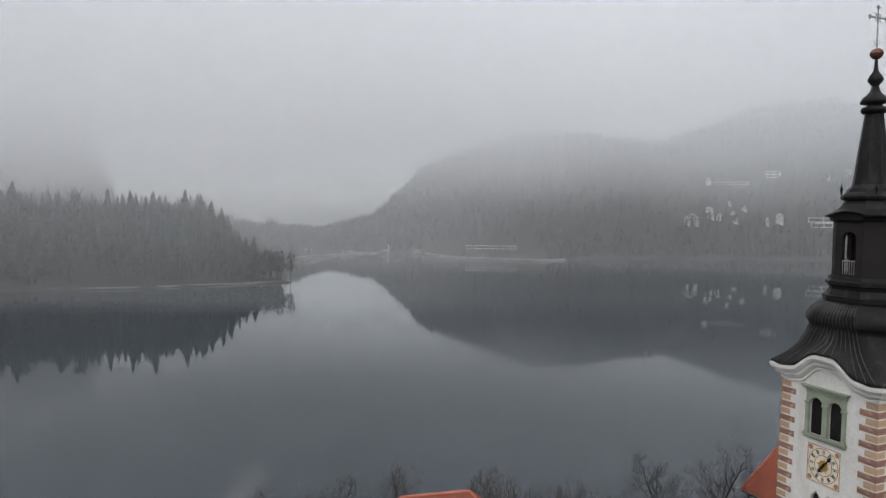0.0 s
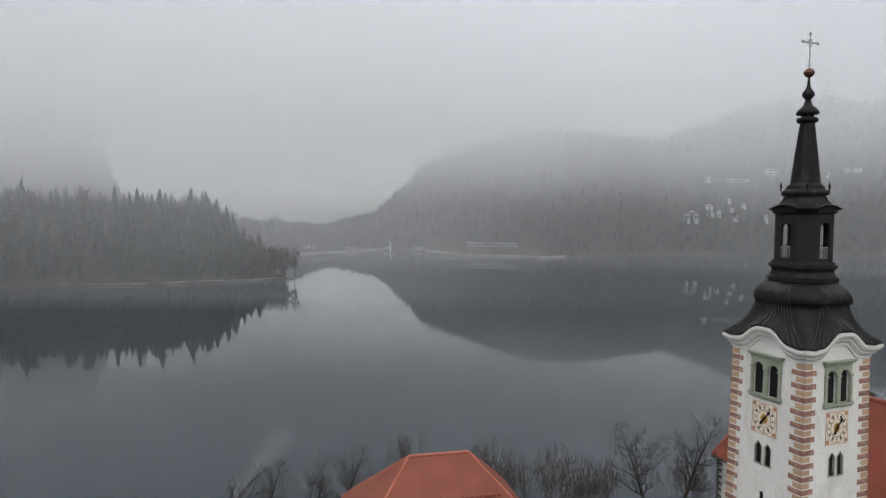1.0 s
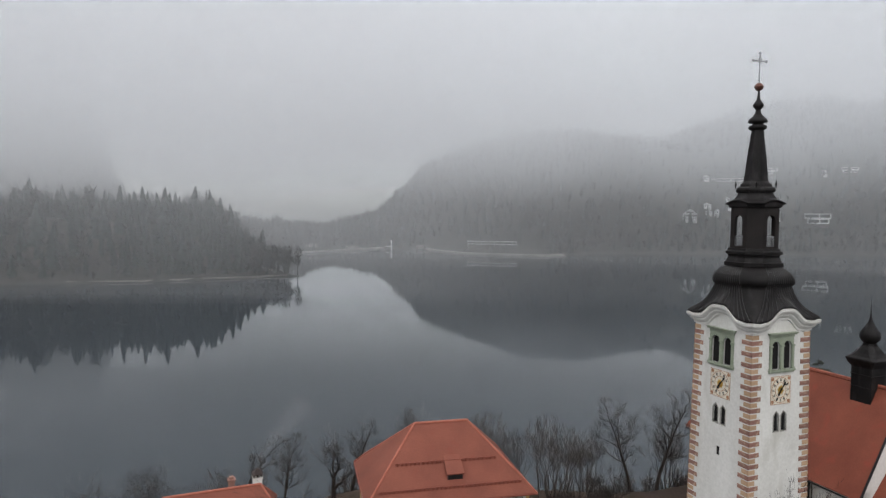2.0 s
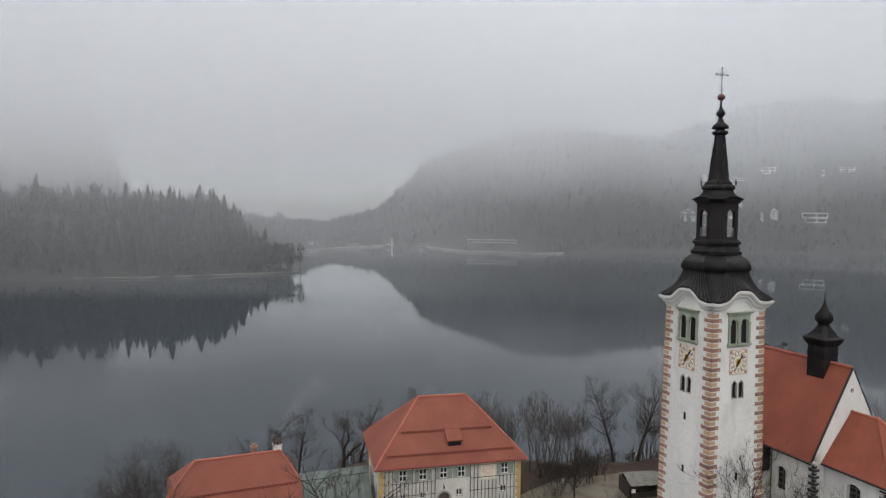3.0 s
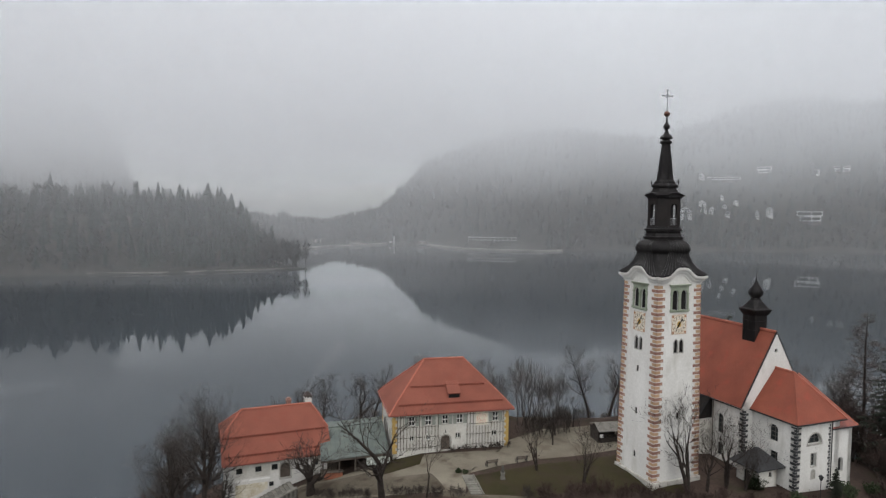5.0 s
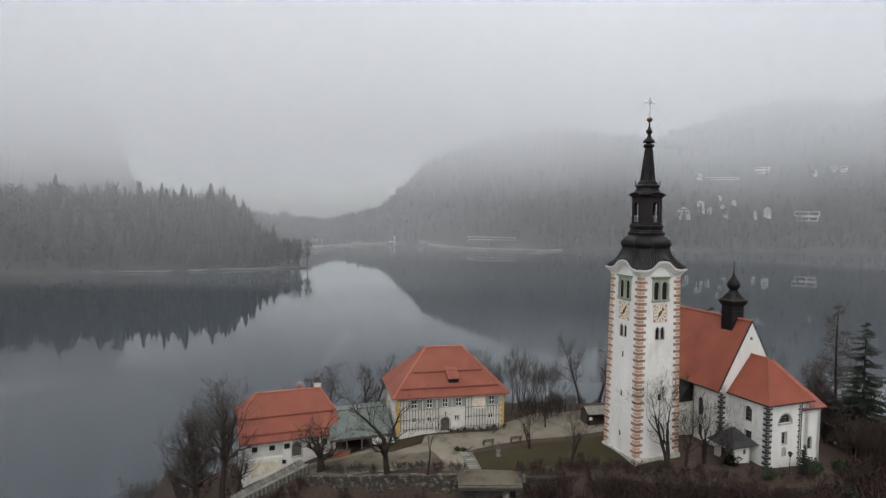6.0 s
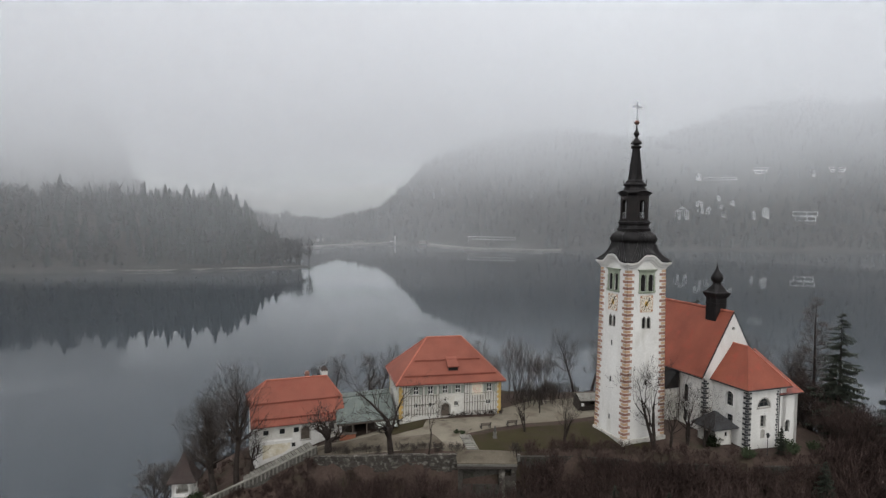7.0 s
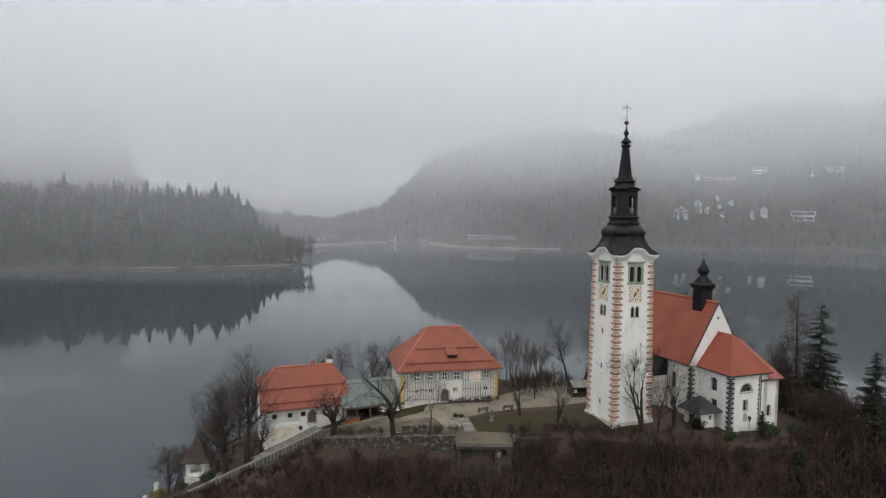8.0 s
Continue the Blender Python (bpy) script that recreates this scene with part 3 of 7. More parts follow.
def build_tower():
    B = 17.3
    t = thing("bell_tower", "tall white plastered bell tower with brick-red quoins and dark baroque spire", "tower", pose(29.5, 42.95, B, 0, 0, 20))
    HB, HT, TOP = 3.76, 3.42, 44.05 - B
    def taper(z):
        f = max(0, z) / TOP
        return (HB - HT) * f, (HB + (HT - HB) * f) / HB
    def Z(z):
        return z - B
    # four walls with the belfry, twin and slit openings
    frames = []
    for side in range(4):
        bm = bmesh.new()
        a = radians(90 * side)
        rot = lambda x, y: (x * math.cos(a) - y * math.sin(a), x * math.sin(a) + y * math.cos(a))
        p0, p1 = rot(-HB, -HB), rot(HB, -HB)
        big = [arch_hole(HB + s * 0.76, Z(40.35), 1.02, 2.55) for s in (-1, 1)]
        twin = [arch_hole(HB + s * 0.47, Z(34.75), 0.62, 1.75, 0.4, True) for s in (-1, 1)]
        slits = [arch_hole(HB + (0.0 if side == 3 else 0.15), Z(z), 0.42, 0.85, 0) for z in ((31.7, 26.0, 20.1) if side == 3 else (26.0,))]
        line = lambda ln: [(ln / 2 + q * HB, TOP + crest(q)) for q in np.linspace(1, -1, 25)]
        at = wall(bm, p0, p1, TOP, -0.6, big + twin + slits, 0.7, top_line=line, shrink=taper)
        frames.append((at, big, twin, slits))
        part("wall", bm, M_PLASTER, t)
    # near-black box inside the walls, standing in for the tower's inner shade
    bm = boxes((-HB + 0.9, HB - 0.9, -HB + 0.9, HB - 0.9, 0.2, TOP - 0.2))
    part("shade_core", bm, M_DARK, t)
    for side, (at, big, twin, slits) in enumerate(frames):
        # grey-green stone frame round the twin belfry openings
        w = belfry_window(at, big, t)
        # near-black panels close behind the wall face paint in the openings' shade
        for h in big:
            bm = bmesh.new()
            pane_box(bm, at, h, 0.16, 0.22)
            part("belfry_shade_panel", bm, M_DARK, w)
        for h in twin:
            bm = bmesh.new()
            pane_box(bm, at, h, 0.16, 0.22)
            part("twin_shade_panel", bm, M_DARK, t)
            bm = bmesh.new()
            ring_frame(bm, at, h, 0.1, -0.03, 0.25)
            part("window_surround", bm, M_LIGHTSTONE, t, "worn pale stone surround")
        # slits too are backed by a near-black panel in place of shade
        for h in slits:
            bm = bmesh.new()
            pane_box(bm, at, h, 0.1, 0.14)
            part("slit_shade_panel", bm, M_DARK, t)
        clock = clock_face(at, HB, Z(38.45), t, side)
    # quoins: long brick-red stones with short buff ones between
    sl = (HB - HT) / TOP
    for i in range(4):
        c = [(-HB, -HB), (HB, -HB), (HB, HB), (-HB, HB)][i]
        quoin_column(t, c, 90 * i, 0.35, TOP - 0.25, 1.0, 1.14, 0.74, 0.39, M_QUOIN_RED, M_QUOIN_BUFF, slope=sl)
    bm = boxes((-HB - 0.22, HB + 0.22, -HB - 0.22, HB + 0.22, -0.8, 0.7), bevel=0.08)
    part("plinth", bm, M_LIGHTSTONE, t, "rough pale stone plinth")
    # curved cornice
    bm = bmesh.new()
    prof = [(0.0, -0.62), (0.10, -0.6), (0.12, -0.42), (0.2, -0.36), (0.34, -0.2), (0.38, -0.05), (0.5, 0.02), (0.62, 0.2), (0.64, 0.42), (0.0, 0.5)]
    for side in range(4):
        a = radians(90 * side)
        rings = []
        for q in np.linspace(-1, 1, 33):
            r = []
            for o, dz in prof:
                x, y = q * (HT + o), -(HT + o)
                r.append((x * math.cos(a) - y * math.sin(a), x * math.sin(a) + y * math.cos(a), TOP + 0.25 + dz + crest(q)))
            rings.append(r)
        loft(bm, rings, caps=False)
    part("cornice", bm, M_PLASTER, t, "white plaster cornice curving up over each side")
    # bell-shaped metal roof with standing seams
    rows = [(44.80, 4.0, 0.0, 1.0), (44.92, 4.0, 0.0, 1.0), (45.06, 3.88, 0.03, 0.95), (45.38, 3.68, 0.10, 0.82), (45.82, 3.42, 0.2, 0.6), (46.35, 3.2, 0.3, 0.34), (46.9, 3.05, 0.36, 0.12),
            (47.4, 2.96, 0.42, 0.0), (47.72, 2.92, 0.44, 0), (47.8, 3.08, 0.45, 0), (48.0, 3.17, 0.46, 0), (48.3, 3.18, 0.48, 0), (48.65, 3.06, 0.5, 0), (48.95, 2.82, 0.5, 0), (49.18, 2.52, 0.5, 0),
            (49.35, 2.25, 0.5, 0), (49.45, 2.15, 0.5, 0)]
    bm = bmesh.new()
    loft(bm, [chamfered(h, k * h, Z(z), 25, crest, w) for z, h, k, w in rows])
    roof = part("roof", bm, M_COPPER, t, "dark oxidised sheet-metal bell-shaped roof", smooth=True)
    seam_rows = [r for r in rows if r[0] > 44.85]
    for side in range(4):
        a = radians(90 * side)
        for f in np.linspace(-0.9, 0.9, 13):
            pts = []
            for z, h, k, w in seam_rows:
                x, y = f * (h - k * h), -h
                dz = w * crest(x / h)
                pts.append((x * math.cos(a) - y * math.sin(a), x * math.sin(a) + y * math.cos(a), Z(z) + dz + 0.015))
            part("seam", tube(bmesh.new(), pts, 0.035, 4), M_SEAM, roof)
    # lantern
    rows = [(49.38, 2.14, 0.5), (49.42, 2.34, 0.5), (49.75, 2.36, 0.5), (49.8, 2.2, 0.5), (50.2, 2.02, 0.5), (50.45, 2.06, 0.5), (50.52, 2.24, 0.5), (50.75, 2.24, 0.5), (50.85, 2.08, 0.5), (51.05, 2.02, 0.5)]
    part("lantern_base", loft(bmesh.new(), [chamfered(h, k * h, Z(z), 2) for z, h, k in rows]), M_COPPER, t)
    bm = bmesh.new()
    ring = chamfered(1.9, 0.95, 0, 2)
    for i in range(8):
        p0, p1 = ring[i], ring[(i + 1) % 8]
        ln = (Vector(p1) - Vector(p0)).length
        holes = [arch_hole(ln / 2, Z(51.25), 0.98, 2.85, 0.45)] if i % 2 == 0 else []
        wall(bm, p0[:2], p1[:2], Z(54.95), Z(50.95), holes, 0.3)
    part("lantern", bm, M_LANTERN, t, "dark boarded open lantern with arched openings")
    for i in range(4):
        bm = bmesh.new()
        for k in range(7):
            tube(bm, [(-0.48 + 0.16 * k, -1.78, Z(51.25)), (-0.48 + 0.16 * k, -1.78, Z(52.15))], 0.025, 5)
        tube(bm, [(-0.5, -1.78, Z(52.15)), (0.5, -1.78, Z(52.15))], 0.035, 5)
        r = tagged(part("railing", bm, M_IRON, t), kind="stuff")
        r.matrix_basis = pose(0, 0, 0, 0, 0, 90 * i)
    # lantern roof, spire and finial
    rows = [(54.8, 2.04, 0.5), (54.9, 2.1, 0.5), (55.02, 2.12, 0.48), (55.12, 2.26, 0.42), (55.2, 2.28, 0.42), (55.35, 2.0, 0.46), (55.6, 1.68, 0.5), (55.95, 1.47, 0.52), (56.2, 1.38, 0.54), (56.26, 1.56, 0.54), (56.45, 1.62, 0.54),
            (56.6, 1.55, 0.54), (56.75, 1.32, 0.55), (57.0, 1.25, 0.56)]
    part("lantern_roof", loft(bmesh.new(), [chamfered(h, k * h, Z(z), 5, crest, 0.28 if 55 < z < 55.4 else 0.0) for z, h, k in rows]), M_COPPER, t)
    rows = [(56.95, 1.25), (57.25, 1.04), (58.2, 0.93), (59.24, 0.83), (60.6, 0.67), (62.0, 0.5)]
    part("spire", loft(bmesh.new(), [chamfered(h, 0.58 * h, Z(z), 2) for z, h in rows]), M_COPPER, t, "tapering dark metal spire")
    prof = [(61.95, 0.5), (62.05, 0.72), (62.22, 0.8), (62.4, 0.72), (62.48, 0.46), (62.6, 0.46), (62.68, 0.82), (62.8, 0.84), (63.05, 0.7), (63.3, 0.42), (63.45, 0.32), (63.75, 0.22), (63.85, 0.22), (64.1, 0.42), (64.28, 0.46),
            (64.5, 0.36), (64.8, 0.16), (65.3, 0.1), (65.62, 0.09)]
    part("finial", lathe(bmesh.new(), [(Z(z), r) for z, r in prof], 16), M_COPPER, t, smooth=True)
    prof = [(Z(65.95) - 0.36 * math.cos(math.pi * i / 12), 0.03 + 0.36 * math.sin(math.pi * i / 12)) for i in range(13)]
    ball = lathe(bmesh.new(), prof, 18)
    lathe(ball, [(Z(65.9), 0.38), (Z(65.93), 0.41), (Z(65.99), 0.41), (Z(66.02), 0.38)], 18)
    part("ball", ball, M_BALL, t, "dull red metal ball", smooth=True)
    bm = bmesh.new()
    box(bm, -0.035, 0.035, -0.03, 0.03, Z(66.3), Z(69.0))
    box(bm, -0.78, 0.78, -0.03, 0.03, Z(68.27), Z(68.36))
    for x, z in ((-0.78, 68.32), (0.78, 68.32), (0, 69.0)):
        for dx, dz in ((-0.11, 0), (0.11, 0), (0, 0.11), (0, -0.11)):
            lathe(bm, [(Z(z + dz) - 0.07, 0.01), (Z(z + dz), 0.08), (Z(z + dz) + 0.07, 0.01)], 8, x + dx)
    tube(bm, [(0.27 * math.cos(a), 0, Z(68.32) + 0.27 * math.sin(a)) for a in np.linspace(0, 2 * math.pi, 17)], 0.022, 5)
    for a in (45, 135, 225, 315):
        tube(bm, [(0.05 * math.cos(radians(a)), 0, Z(68.32) + 0.05 * math.sin(radians(a))), (0.42 * math.cos(radians(a)), 0, Z(68.32) + 0.42 * math.sin(radians(a)))], 0.02, 5)
    for s in (-1, 1):
        tube(bm, [(s * 0.02, 0, Z(66.45)), (s * 0.25, 0, Z(66.6)), (s * 0.3, 0, Z(66.78)), (s * 0.18, 0, Z(66.85))], 0.02, 5)
    c = part("cross", bm, M_IRON, t, "openwork grey iron cross")
    for i in range(4):
        bm = lathe(bmesh.new(), [(Z(56.6), 0.05), (Z(56.85), 0.07), (Z(57.0), 0.1), (Z(57.12), 0.05), (Z(57.35), 0.02)], 8, 1.2, 1.2)
        k = part("small_finial", bm, M_COPPER, t)
        k.matrix_basis = pose(0, 0, 0, 0, 0, 90 * i)
    return t


def ring_frame(bm, at, hole, w, d0, d1):
    """A band of width w round an opening."""
    cx = sum(p[0] for p in hole) / len(hole)
    cz = sum(p[1] for p in hole) / len(hole)
    zs = [p[1] for p in hole]
    xs = [p[0] for p in hole]
    hw, hh = (max(xs) - min(xs)) / 2, (max(zs) - min(zs)) / 2
    mz = (max(zs) + min(zs)) / 2
    outer = [(cx + (x - cx) * (hw + w) / hw, mz + (z - mz) * (hh + w) / hh) for x, z in hole]
    n = len(hole)
    o0, o1 = [bm.verts.new(at(x, z, d0)) for x, z in outer], [bm.verts.new(at(x, z, d1)) for x, z in outer]
    i0, i1 = [bm.verts.new(at(x, z, d0)) for x, z in hole], [bm.verts.new(at(x, z, d1)) for x, z in hole]
    for i in range(n):
        j = (i + 1) % n
        bm.faces.new((o0[i], o0[j], i0[j], i0[i]))
        bm.faces.new((o1[i], i1[i], i1[j], o1[j]))
        bm.faces.new((o0[i], o1[i], o1[j], o0[j]))
        bm.faces.new((i0[i], i0[j], i1[j], i1[i]))


def belfry_window(at, big, t):
    """Stone frame: pierced plate, sill, entablature, shafts with caps."""
    bm = bmesh.new()
    xs = [p[0] for h in big for p in h]
    x0, x1, z0 = min(xs), max(xs), big[0][0][1]
    z1 = max(p[1] for p in big[0])
    outline = [(x0 - 0.3, z0), (x1 + 0.3, z0), (x1 + 0.3, z1 + 0.3), (x0 - 0.3, z1 + 0.3)]
    loops = [[Vector((x, z, 0)) for x, z in outline]] + [[Vector((x, z, 0)) for x, z in h] for h in big]
    flat = [p for lp in loops for p in lp]
    f, b = [bm.verts.new(at(p.x, p.y, -0.07)) for p in flat], [bm.verts.new(at(p.x, p.y, 0.03)) for p in flat]
    for tri in tessellate_polygon(loops):
        bm.faces.new([f[i] for i in tri])
        bm.faces.new([b[i] for i in tri][::-1])
    k = 0
    for lp in loops:
        for i in range(len(lp)):
            i0, i1 = k + i, k + (i + 1) % len(lp)
            bm.faces.new((f[i0], f[i1], b[i1], b[i0]))
        k += len(lp)
    w = part("belfry_window", bm, M_GREENSTONE, t, "grey-green stone twin-arched belfry window")
    def bar(a, c, za, zb, d0, d1, name):
        bm = bmesh.new()
        pane_box(bm, at, [(a, za), (c, za), (c, zb), (a, zb)], d0, d1)
        part(name, bm, M_GREENSTONE, w)
    bar(x0 - 0.42, x1 + 0.42, z0 - 0.16, z0, -0.22, 0.05, "sill")
    bar(x0 - 0.36, x1 + 0.36, z0 - 0.3, z0 - 0.16, -0.12, 0.05, "sill_moulding")
    bar(x0 - 0.34, x1 + 0.34, z1 + 0.3, z1 + 0.55, -0.1, 0.05, "frieze")
    bar(x0 - 0.48, x1 + 0.48, z1 + 0.55, z1 + 0.68, -0.28, 0.05, "hood")
    bar(x0 - 0.56, x1 + 0.56, z1 + 0.68, z1 + 0.76, -0.36, 0.05, "hood_cap")
    zc = z1 - (big[0][1][0] - big[0][0][0]) / 2
    mid = (x0 + x1) / 2
    for cx, sw in ((x0 - 0.17, 0.24), (mid, 0.34), (x1 + 0.17, 0.24)):
        bar(cx - sw / 2, cx + sw / 2, z0, zc, -0.14, 0.05, "shaft")
        bar(cx - sw / 2 - 0.06, cx + sw / 2 + 0.06, zc, zc + 0.14, -0.19, 0.05, "capital")
        bar(cx - sw / 2 - 0.05, cx + sw / 2 + 0.05, z0, z0 + 0.16, -0.18, 0.05, "shaft_base")
    return w


def clock_face(at, cx, cz, t, side):
    """A painted square dial with ring, hour marks, corner roundels, gilded centre and hands of iron."""
    def plate(bm, pts, d0, d1):
        pane_box(bm, at, pts, d0, d1)
    def disc(r, n=32, x=0.0, z=0.0):
        return [(cx + x + r * math.cos(2 * math.pi * i / n), cz + z + r * math.sin(2 * math.pi * i / n)) for i in range(n)]
    s = 1.27
    bm = bmesh.new()
    plate(bm, [(cx - s, cz - s), (cx + s, cz - s), (cx + s, cz + s), (cx - s, cz + s)], -0.03, 0.02)
    clock = part("clock", bm, M_DIAL, t, "square painted tower clock dial with gilded centre")
    bm = bmesh.new()
    for a, b, c, d in ((-s, s, -s, -s + 0.045), (-s, s, s - 0.045, s), (-s, -s + 0.045, -s, s), (s - 0.045, s, -s, s)):
        plate(bm, [(cx + a, cz + c), (cx + b, cz + c), (cx + b, cz + d), (cx + a, cz + d)], -0.042, -0.02)
    part("dial_border", bm, M_DIALRED, clock)
    for r0, r1, m, nm in ((1.12, 1.17, M_DIALRED, "outer_ring"), (0.66, 0.71, M_DIALRED, "inner_ring")):
        bm = bmesh.new()
        n = 40
        o, i_ = disc(r1, n), disc(r0, n)
        for k in range(n):
            j = (k + 1) % n
            plate(bm, [o[k], o[j], i_[j], i_[k]], -0.044, -0.02)
        part(nm, bm, m, clock)
    for k in range(12):
        bm = bmesh.new()
        a = math.pi * k / 6
        ca, sa = math.cos(a), math.sin(a)
        for off in ((-0.07, 0.0, 0.07) if k % 3 else (-0.05, 0.05)):
            pts = [(r * ca - (off + w) * sa, r * sa + (off + w) * ca) for r, w in ((0.78, -0.018), (1.06, -0.018), (1.06, 0.018), (0.78, 0.018))]
            plate(bm, [(cx + x, cz + z) for x, z in pts], -0.046, -0.02)
        part("hour_mark", bm, M_BLACK, clock)
    for dx, dz in ((-1, -1), (1, -1), (1, 1), (-1, 1)):
        bm = bmesh.new()
        plate(bm, disc(0.17, 14, dx * 1.03, dz * 1.03), -0.045, -0.02)
        part("corner_roundel", bm, M_DIALRED, clock)
    bm = bmesh.new()
    for k in range(16):
        a0, a1 = math.pi * k / 8, math.pi * (k + 0.5) / 8
        r = 0.5 if k % 2 else 0.4
        plate(bm, [(cx, cz), (cx + 0.3 * math.cos(a0), cz + 0.3 * math.sin(a0)), (cx + r * math.cos(a1), cz + r * math.sin(a1)), (cx + 0.3 * math.cos(2 * a1 - a0), cz + 0.3 * math.sin(2 * a1 - a0))], -0.05, -0.02)
    part("gilded_sunburst", bm, M_GOLD, clock)
    for ang, ln, w, tail in ((50, 0.98, 0.07, 0.3), (236, 0.62, 0.09, 0.2)):
        a = radians(ang)
        ca, sa = math.cos(a), math.sin(a)
        pts = [(-tail, -w), (ln * 0.55, -w * 0.6), (ln * 0.7, -w * 1.8), (ln, 0), (ln * 0.7, w * 1.8), (ln * 0.55, w * 0.6), (-tail, w)]
        bm = bmesh.new()
        plate(bm, [(cx + x * ca - z * sa, cz + x * sa + z * ca) for x, z in pts], -0.1, -0.06)
        part("clock_hand", bm, M_BLACK, clock)
    return clock


tower = build_tower()
# ---------------------------------------------------------------- church
def glazed(parent, at, hole, name, frame_mat, d=0.3, bars=(2, 3), label="", surround=0.0, surround_mat=None):
    """A window: dark panes, thin frame with bars, and a surround."""
    bm = bmesh.new()
    pane_box(bm, at, hole, d, d + 0.04)
    w = part(name, bm, M_GLASS, parent, label)
    xs, zs = [p[0] for p in hole], [p[1] for p in hole]
    x0, x1, z0, z1 = min(xs), max(xs), min(zs), max(zs)
    bm = bmesh.new()
    b = 0.045
    for i in range(bars[0] + 1):
        x = x0 + (x1 - x0) * i / bars[0]
        zt = z1 if len(hole) == 4 or 0 < i < bars[0] else hole[2][1]
        pane_box(bm, at, [(max(x0, x - b), z0), (min(x1, x + b), z0), (min(x1, x + b), zt), (max(x0, x - b), zt)], d - 0.05, d)
    for i in range(bars[1] + 1):
        z = z0 + (max(hole[2][1], z0 + 0.3) - z0) * i / bars[1] if len(hole) > 4 else z0 + (z1 - z0) * i / bars[1]
        pane_box(bm, at, [(x0, max(z0, z - b)), (x1, max(z0, z - b)), (x1, min(z1, z + b)), (x0, min(z1, z + b))], d - 0.06, d - 0.01)
    part("frame", bm, frame_mat, w)
    if surround:
        bm = bmesh.new()
        ring_frame(bm, at, hole, surround, -0.03, 0.06)
        part("surround", bm, surround_mat, w)
    return w


def ridge_line(parent, pts, r=0.16, material=None):
    """A run of half-round ridge tiles."""
    a, b = Vector(pts[0]), Vector(pts[1])
    n = max(2, int((b - a).length / 0.45))
    bm = bmesh.new()
    for i in range(n):
        p, q = a.lerp(b, i / n), a.lerp(b, (i + 1.08) / n)
        tube(bm, [p, q], [r, r * 0.86], 7)
    return part("ridge_tiles", bm, material or M_RIDGE, parent)


def build_church():
    B = 16.0
    t = thing("church", "white plastered church with steep red tiled roof and dark quoins", "church", pose(47.26, 46.4, B, 0, 0, 20))
    Z = lambda z: z - B
    W, L, E, R = 5.45, 23.6, Z(26.75), Z(36.15)
    # nave
    bm = bmesh.new()
    wl_holes = [arch_hole(s, Z(21.0), 1.25, 2.9) for s in (4.3, 9.3, 14.3, 19.3)] + [arch_hole(s, Z(17.7), 1.1, 1.9, 0.3) for s in (4.3, 9.3)]
    wl_holes = [[(L - x, z) for x, z in h][::-1] for h in wl_holes]
    at_l = wall(bm, (-W, L), (-W, 0), E, -1.2, wl_holes, 0.8)
    at_r = wall(bm, (W, 0), (W, L), E, -1.2, [], 0.8)
    gable = lambda ln: [(ln, E), (ln / 2, R - 0.1), (0, E)]
    eye = [(W + 0.3 * math.cos(a), Z(33.6) + 0.3 * math.sin(a)) for a in np.linspace(0, 2 * math.pi, 12, endpoint=False)]
    at_g = wall(bm, (-W, 0), (W, 0), E, -1.2, [eye], 0.8, top_line=gable)
    wall(bm, (W, L), (-W, L), E, -1.2, [], 0.8)
    part("nave_wall", bm, M_PLASTER, t)
    for h in wl_holes:
        glazed(t, at_l, h, "window", M_LEADING, 0.4, (2, 4))
    # near-black disc in the round opening stands in for the shade behind it
    bm = bmesh.new()
    pane_box(bm, at_g, eye, 0.3, 0.34)
    part("round_window", bm, M_DARK, t)
    # nave roof: two slabs, slightly beyond the walls; the gable wall stands a little above it
    bm = bmesh.new()
    ov, run = 0.55, R - E
    for s in (-1, 1):
        k = ov * run / W
        slab(bm, [(0, 0.12, R + 0.12), (0, L - 3.8, R + 0.12), (s * (W + ov), L + 0.4, E - k + 0.12), (s * (W + ov), 0.12, E - k + 0.12)], 0.22)
    slab(bm, [(0, L - 3.8, R + 0.12), (W + ov, L + 0.4, E - k + 0.12), (-W - ov, L + 0.4, E - k + 0.12)], 0.22)
    roof = part("nave_roof", bm, M_TILE, t, "steep roof of red clay tiles")
    ridge_line(roof, [(0, 0.1, R + 0.16), (0, L - 3.8, R + 0.16)])
    for s in (-1, 1):
        ridge_line(roof, [(0, L - 3.8, R + 0.14), (s * (W + ov), L + 0.4, E - ov * run / W + 0.14)], 0.12)
    bm = bmesh.new()
    for s in (-1, 1):
        slab(bm, [(0, -0.06, R + 0.2), (0, 0.14, R + 0.2), (s * (W + 0.5), 0.14, E - 0.7 + 0.08), (s * (W + 0.5), -0.06, E - 0.7 + 0.08)], 0.12)
    part("verge_flashing", bm, M_BLACK, roof, "dark metal verge strip")
    bm = bmesh.new()
    for s in (-1, 1):
        tube(bm, [(s * (W + ov + 0.05), 0.1, E - 0.98), (s * (W + ov + 0.05), L + 0.3, E - 0.98)], 0.1, 8)
    part("gutter", bm, M_BLACK, roof, "dark metal gutter")
    for x, z in ((-W - 0.12, 0.15),):
        part("downpipe", tube(bmesh.new(), [(x, 5.6, E - 0.9), (x, 5.6, 0.5)], 0.07, 6), M_WOOD, t)
    bm = bmesh.new()
    for y0, y1 in ((0, L),):
        slab(bm, [(-W - 0.28, y0, E - 0.62), (-W - 0.28, y1, E - 0.62), (-W, y1, E - 0.62), (-W, y0, E - 0.62)], 0.3, (0, 0, -1))
    part("eaves_moulding", bm, M_PLASTER, t)
